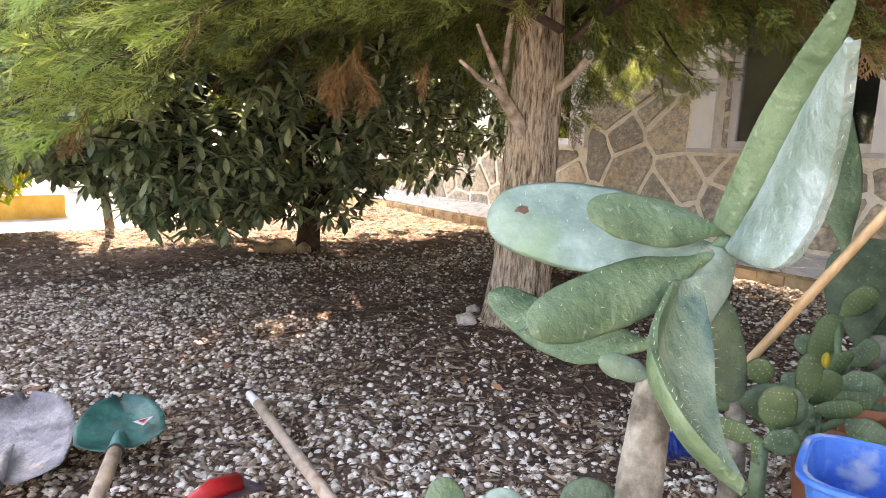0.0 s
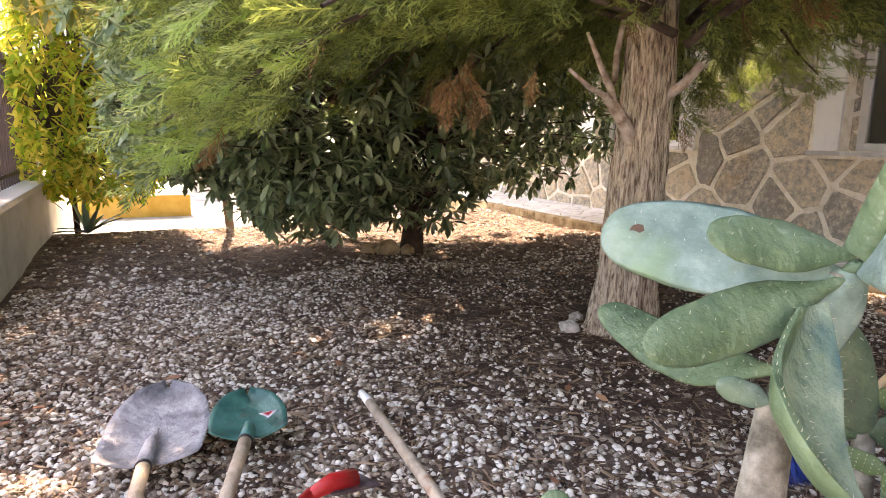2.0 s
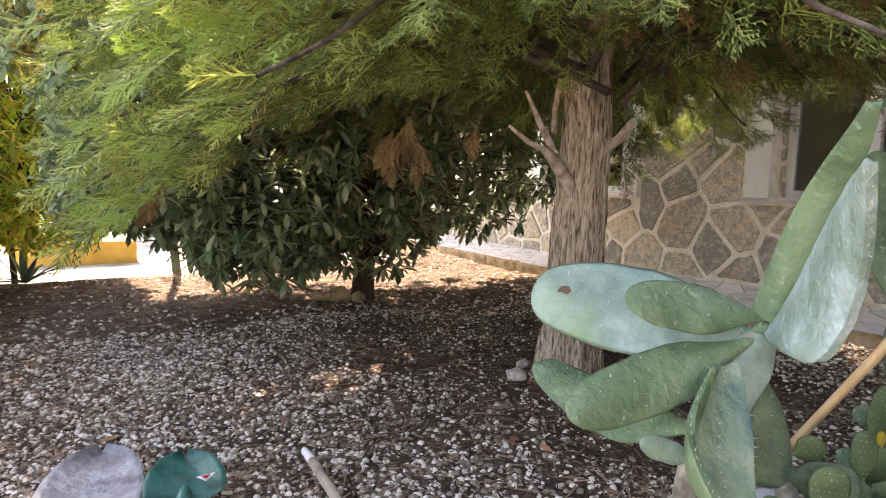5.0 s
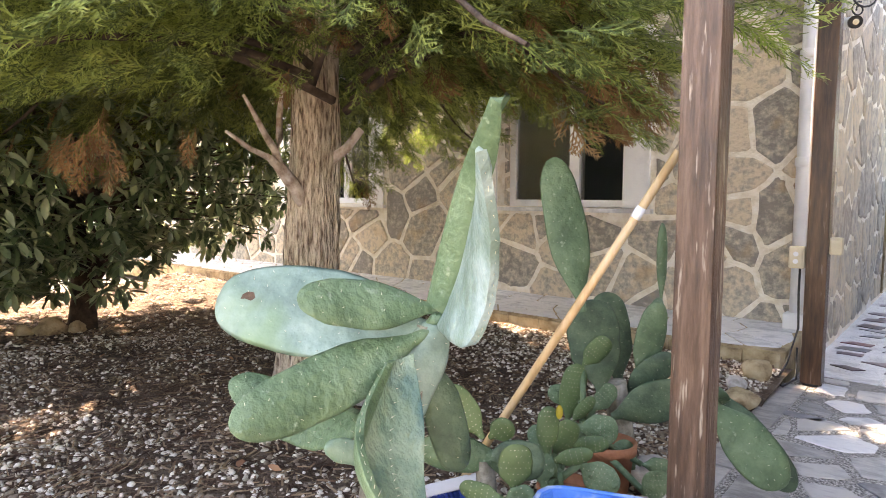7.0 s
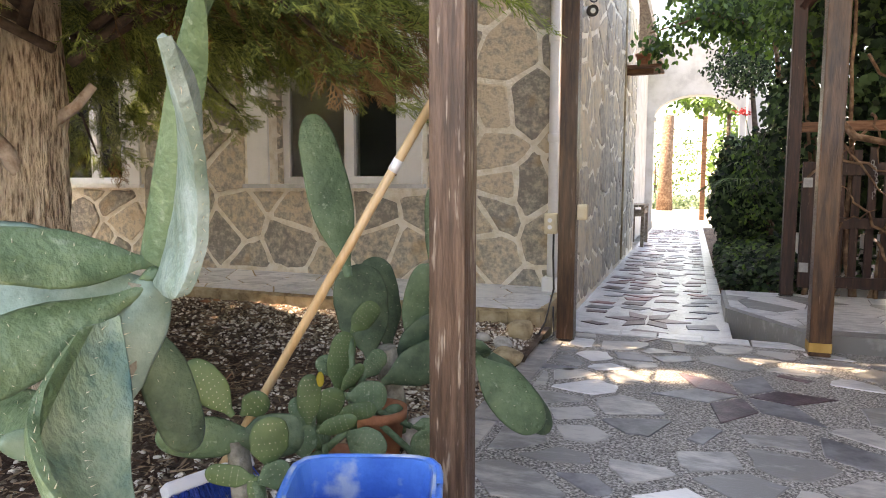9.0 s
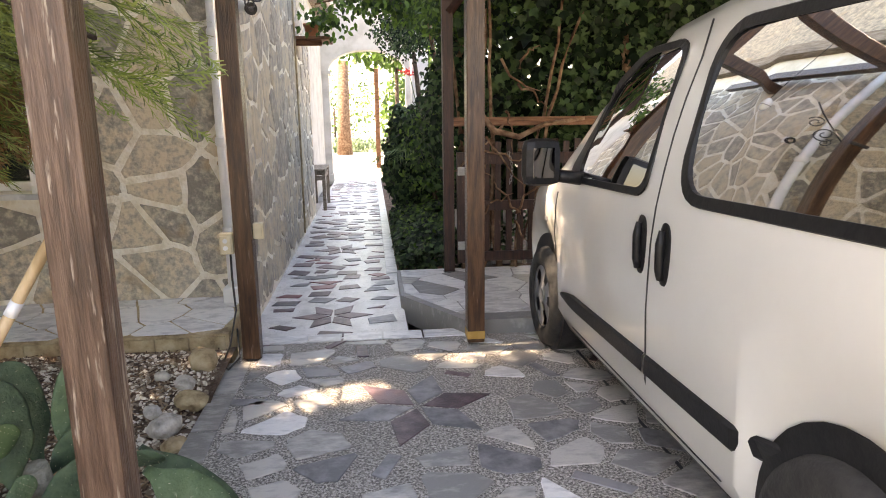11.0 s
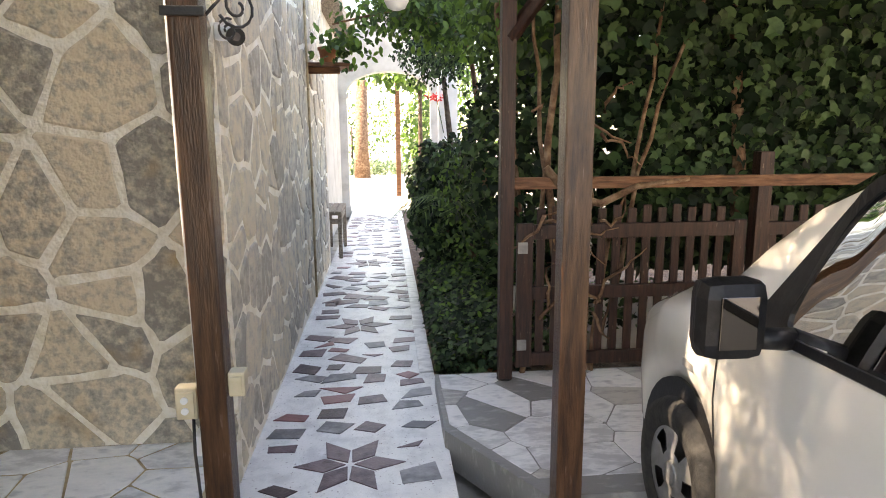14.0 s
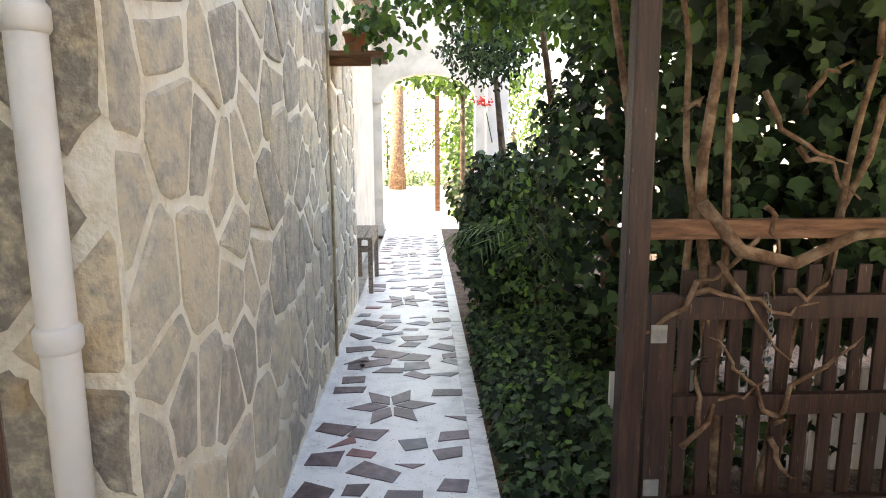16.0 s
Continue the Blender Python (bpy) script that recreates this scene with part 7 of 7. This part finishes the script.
for nm, fs_ in gl.items():
    used = sorted({v for f in fs_ for v in f})
    re_ = {v: k for k, v in enumerate(used)}
    put(pydata(nm, [bvs[v] for v in used], [tuple(re_[v] for v in f) for f in fs_], M_CARGLASS, smooth=True, label="tinted glass"), car)


def side(y, z, out=0.0):
    """The point of the car's near side at that length and height."""
    s_ = section(y)[:NS]
    zz = [q[1] for q in s_]
    return (CX - float(np.interp(z, zz, [q[0] for q in s_])) - out, y, z)


def band(name, pts, r, material, label="", closed=True, flat_=None):
    line = [side(y, z, 0.002) for y, z in pts]
    if closed:
        line.append(line[0])
    return put(tube(name, line, r, material, label=label, sides=6), car)


for outer, inner in WINDOWS.values():
    wide = [(y + (y - sum(q[0] for q in outer) / len(outer)) * 0.008, z + (z - sum(q[1] for q in outer) / len(outer)) * 0.015) for y, z in outer]
    n_ = len(outer)
    vs = [side(y, z, 0.003) for y, z in wide] + [side(y, z, 0.009) for y, z in outer] + [side(y, z, 0.009) for y, z in inner] + [side(y, z, -0.004) for y, z in inner]
    put(pydata("window_trim", vs, [(k * n_ + i, k * n_ + (i + 1) % n_, (k + 1) * n_ + (i + 1) % n_, (k + 1) * n_ + i) for k in range(3) for i in range(n_)], M_BLACK, label="black window surround"), car)
for pts in ([(2.54, z) for z in np.linspace(0.28, 1.68, 12)], [(3.73, z) for z in np.linspace(0.45, 0.97, 8)], [(1.2, z) for z in np.linspace(0.7, 1.6, 8)]):
    band("door_gap", pts, 0.0035, M_IRON, closed=False)
band("door_gap", [(y, 0.285) for y in np.linspace(3.5, 2.05, 10)], 0.0035, M_IRON, closed=False)
# rubbing strips
for y0, y1 in ((3.6, 2.55), (2.53, 1.82)):
    vs, fs_ = [], []
    n_ = 10
    for i in range(n_ + 1):
        y = y0 + (y1 - y0) * i / n_
        zc = 0.445 + 0.02 * (3.5 - y)
        h_ = 0.042 * min(1, (i + 0.4) * 0.5 if y0 > 3 else 1)
        for z, o_ in ((zc - h_, 0.001), (zc - h_ * 0.75, 0.013), (zc + h_ * 0.75, 0.013), (zc + h_, 0.001)):
            vs.append(side(y, z, o_))
    for i in range(n_):
        for j in range(3):
            fs_.append((i * 4 + j, i * 4 + j + 1, i * 4 + j + 5, i * 4 + j + 4))
    put(pydata("rubbing_strip", vs, fs_, M_BLACK, label="black plastic rubbing strip"), car)
for y in (2.62, 2.43):
    bm = bmesh.new()
    bmesh.ops.create_uvsphere(bm, u_segments=20, v_segments=12, radius=1)
    p = side(y, 0.90)
    for v in bm.verts:
        q = v.co.copy()
        k = (abs(q.y) ** 3 + abs(q.z) ** 3 + 1e-9) ** (-1 / 3) * math.hypot(q.y, q.z) if math.hypot(q.y, q.z) > 1e-6 else 1
        v.co = (p[0] + q.x * 0.009, p[1] + q.y * 0.042 * min(1.15, k), p[2] + q.z * 0.112 * min(1.15, k))
    for f in bm.faces:
        f.smooth = True
    h_ = put(part("handle_recess", bm, M_BLACK, label="black oval handle recess"), car)
    g_ = put(tube("handle_grip", [(p[0] - 0.012, y, 0.815), (p[0] - 0.017, y, 0.85), (p[0] - 0.019, y, 0.94), (p[0] - 0.012, y, 0.985)], [0.012, 0.016, 0.016, 0.012], M_BLACK, label="black door grip", sides=10), car)
# door mirror
bm = bmesh.new()
bbox(bm, 0.905, 1.085, 3.30, 3.41, 1.045, 1.265, 0.05)
mirror = put(part("door_mirror", bm, M_BLACK, label="black door mirror"), car)
bm = bmesh.new()
bbox(bm, 0.945, 1.045, 3.294, 3.2995, 1.085, 1.225, 0.002)
mg = part("mirror_glass", bm, M_CHROME, label="mirror glass")
mg.parent = mirror
put(tube("mirror_arm", [(1.08, 3.37, 1.09), (1.24, 3.42, 1.065)], [0.03, 0.035], M_BLACK), car)

# lamps and small fittings
for sgn in (-1, 1):
    vs = []
    for y, z, k in ((4.36, 0.945, 1), (4.26, 0.90, 1), (4.46, 0.80, 1), (4.60, 0.74, 1), (4.61, 0.81, 1), (4.5, 0.90, 1)):
        s_ = section(y)
        zz = [q[1] for q in s_]
        vs.append((CX + sgn * (float(np.interp(z, zz, [q[0] for q in s_])) + 0.006), y, z))
    put(pydata("headlight", vs, [tuple(range(6))], M_LAMP, label="clear headlight"), car)
    vs2 = [((v[0] - CX) * 0.992 + CX, v[1], v[2]) for v in vs]
    put(pydata("headlight_bowl", vs2, [tuple(range(6))], M_ALLOY), car)
p = side(3.93, 0.80)
bm = bmesh.new()
bbox(bm, p[0] - 0.006, p[0] + 0.004, 3.89, 3.97, 0.785, 0.815, 0.004)
put(part("side_lamp", bm, M_STEEL, label="small oval side lamp"), car)
put(tube("wheel_liner", [(1.24, 4.05, 0.33), (1.52, 4.05, 0.33)], 0.352, M_BLACK, sides=32), car)
put(tube("wheel_liner", [(1.24, 1.56, 0.33), (1.52, 1.56, 0.33)], 0.352, M_BLACK, sides=32), car)
put(block("underbody", CX - 0.78, CX + 0.78, 1.0, 4.5, 0.2, 0.34, M_BLACK), car)
put(tube("aerial", [(CX, 1.3, 1.73), (CX, 1.22, 1.95)], 0.004, M_BLACK), car)


def wheel(x, y, sgn):
    """Tyre, rim with five openings; its outer face looks along sgn x."""
    r_, n_ = 0.302, 40
    tyre = [(0.185, -0.085), (0.2, -0.095), (0.26, -0.1), (0.292, -0.085), (r_, -0.05), (r_, 0.05), (0.292, 0.085), (0.26, 0.1), (0.2, 0.095), (0.185, 0.085)]
    vs, fs_ = [], []
    for k in range(n_):
        a_ = 2 * math.pi * k / n_
        for q, w in tyre:
            vs.append((x + w, y + q * math.cos(a_), r_ + q * math.sin(a_)))
    m_ = len(tyre)
    for k in range(n_):
        for j in range(m_ - 1):
            fs_.append((k * m_ + j, k * m_ + j + 1, ((k + 1) % n_) * m_ + j + 1, ((k + 1) % n_) * m_ + j))
    ty = put(pydata("tyre", vs, fs_, M_RUBBER, smooth=True), car)
    for w in (-0.03, 0.0, 0.03):
        tr = [(x + w, y + 0.3012 * math.cos(a_), r_ + 0.3012 * math.sin(a_)) for a_ in np.linspace(0, 2 * math.pi, 41)]
        g = tube("tread_groove", tr, 0.004, M_IRON, sides=4)
        g.parent = ty
        g.matrix_parent_inverse = Matrix.Identity(4)
    fx = x + sgn * 0.07
    bm = bmesh.new()
    n2 = 60
    rows_ = [(0.0, 0.02), (0.045, 0.022), (0.055, 0.012), (0.09, 0.01), (0.15, 0.0), (0.175, 0.006), (0.19, 0.016), (0.198, 0.008)]
    rg = [[bm.verts.new((fx + sgn * dz, y + q * math.cos(2 * math.pi * k / n2), r_ + q * math.sin(2 * math.pi * k / n2))) for k in range(n2)] for q, dz in rows_[1:]]
    for a2, (p_, q_) in enumerate(zip(rg, rg[1:])):
        for k in range(n2):
            if a2 in (2, 3) and (k % 12) in (4, 5, 6, 7, 8):
                continue
            bm.faces.new((p_[k], p_[(k + 1) % n2], q_[(k + 1) % n2], q_[k])).smooth = True
    bm.faces.new(rg[0])
    rim = put(part("wheel_trim", bm, M_ALLOY, label="grey five-opening wheel trim"), car)
    disc = put(tube("brake_disc", [(fx - sgn * 0.05, y, r_), (fx - sgn * 0.03, y, r_)], 0.18, M_IRON, sides=28), car)


for wy in WHEELS:
    wheel(1.29, wy, -1)
    wheel(2.82, wy, 1)
# inside
put(block("dashboard", CX - 0.72, CX + 0.72, 3.25, 3.7, 0.75, 1.06, M_INTERIOR, bevel=0.04), car)
for x_ in (CX - 0.38, CX + 0.38):
    put(block("seat", x_ - 0.25, x_ + 0.25, 2.35, 2.85, 0.45, 0.68, M_INTERIOR, bevel=0.05), car)
    bm = bmesh.new()
    bbox(bm, x_ - 0.25, x_ + 0.25, 2.2, 2.34, 0.6, 1.24, 0.05)
    put(part("seat_back", bm, M_INTERIOR), car)
    bm = bmesh.new()
    bbox(bm, x_ - 0.13, x_ + 0.13, 2.18, 2.28, 1.28, 1.46, 0.04)
    put(part("headrest", bm, M_INTERIOR), car)
put(block("rear_seat", CX - 0.65, CX + 0.65, 1.3, 1.45, 0.6, 1.25, M_INTERIOR, bevel=0.04), car)
sw = [(CX - 0.38 + 0.18 * math.cos(a_), 3.2 + 0.05 * math.sin(a_), 1.02 + 0.17 * math.sin(a_)) for a_ in np.linspace(0, 2 * math.pi, 25)]
put(tube("steering_wheel", sw, 0.014, M_BLACK, sides=8), car)
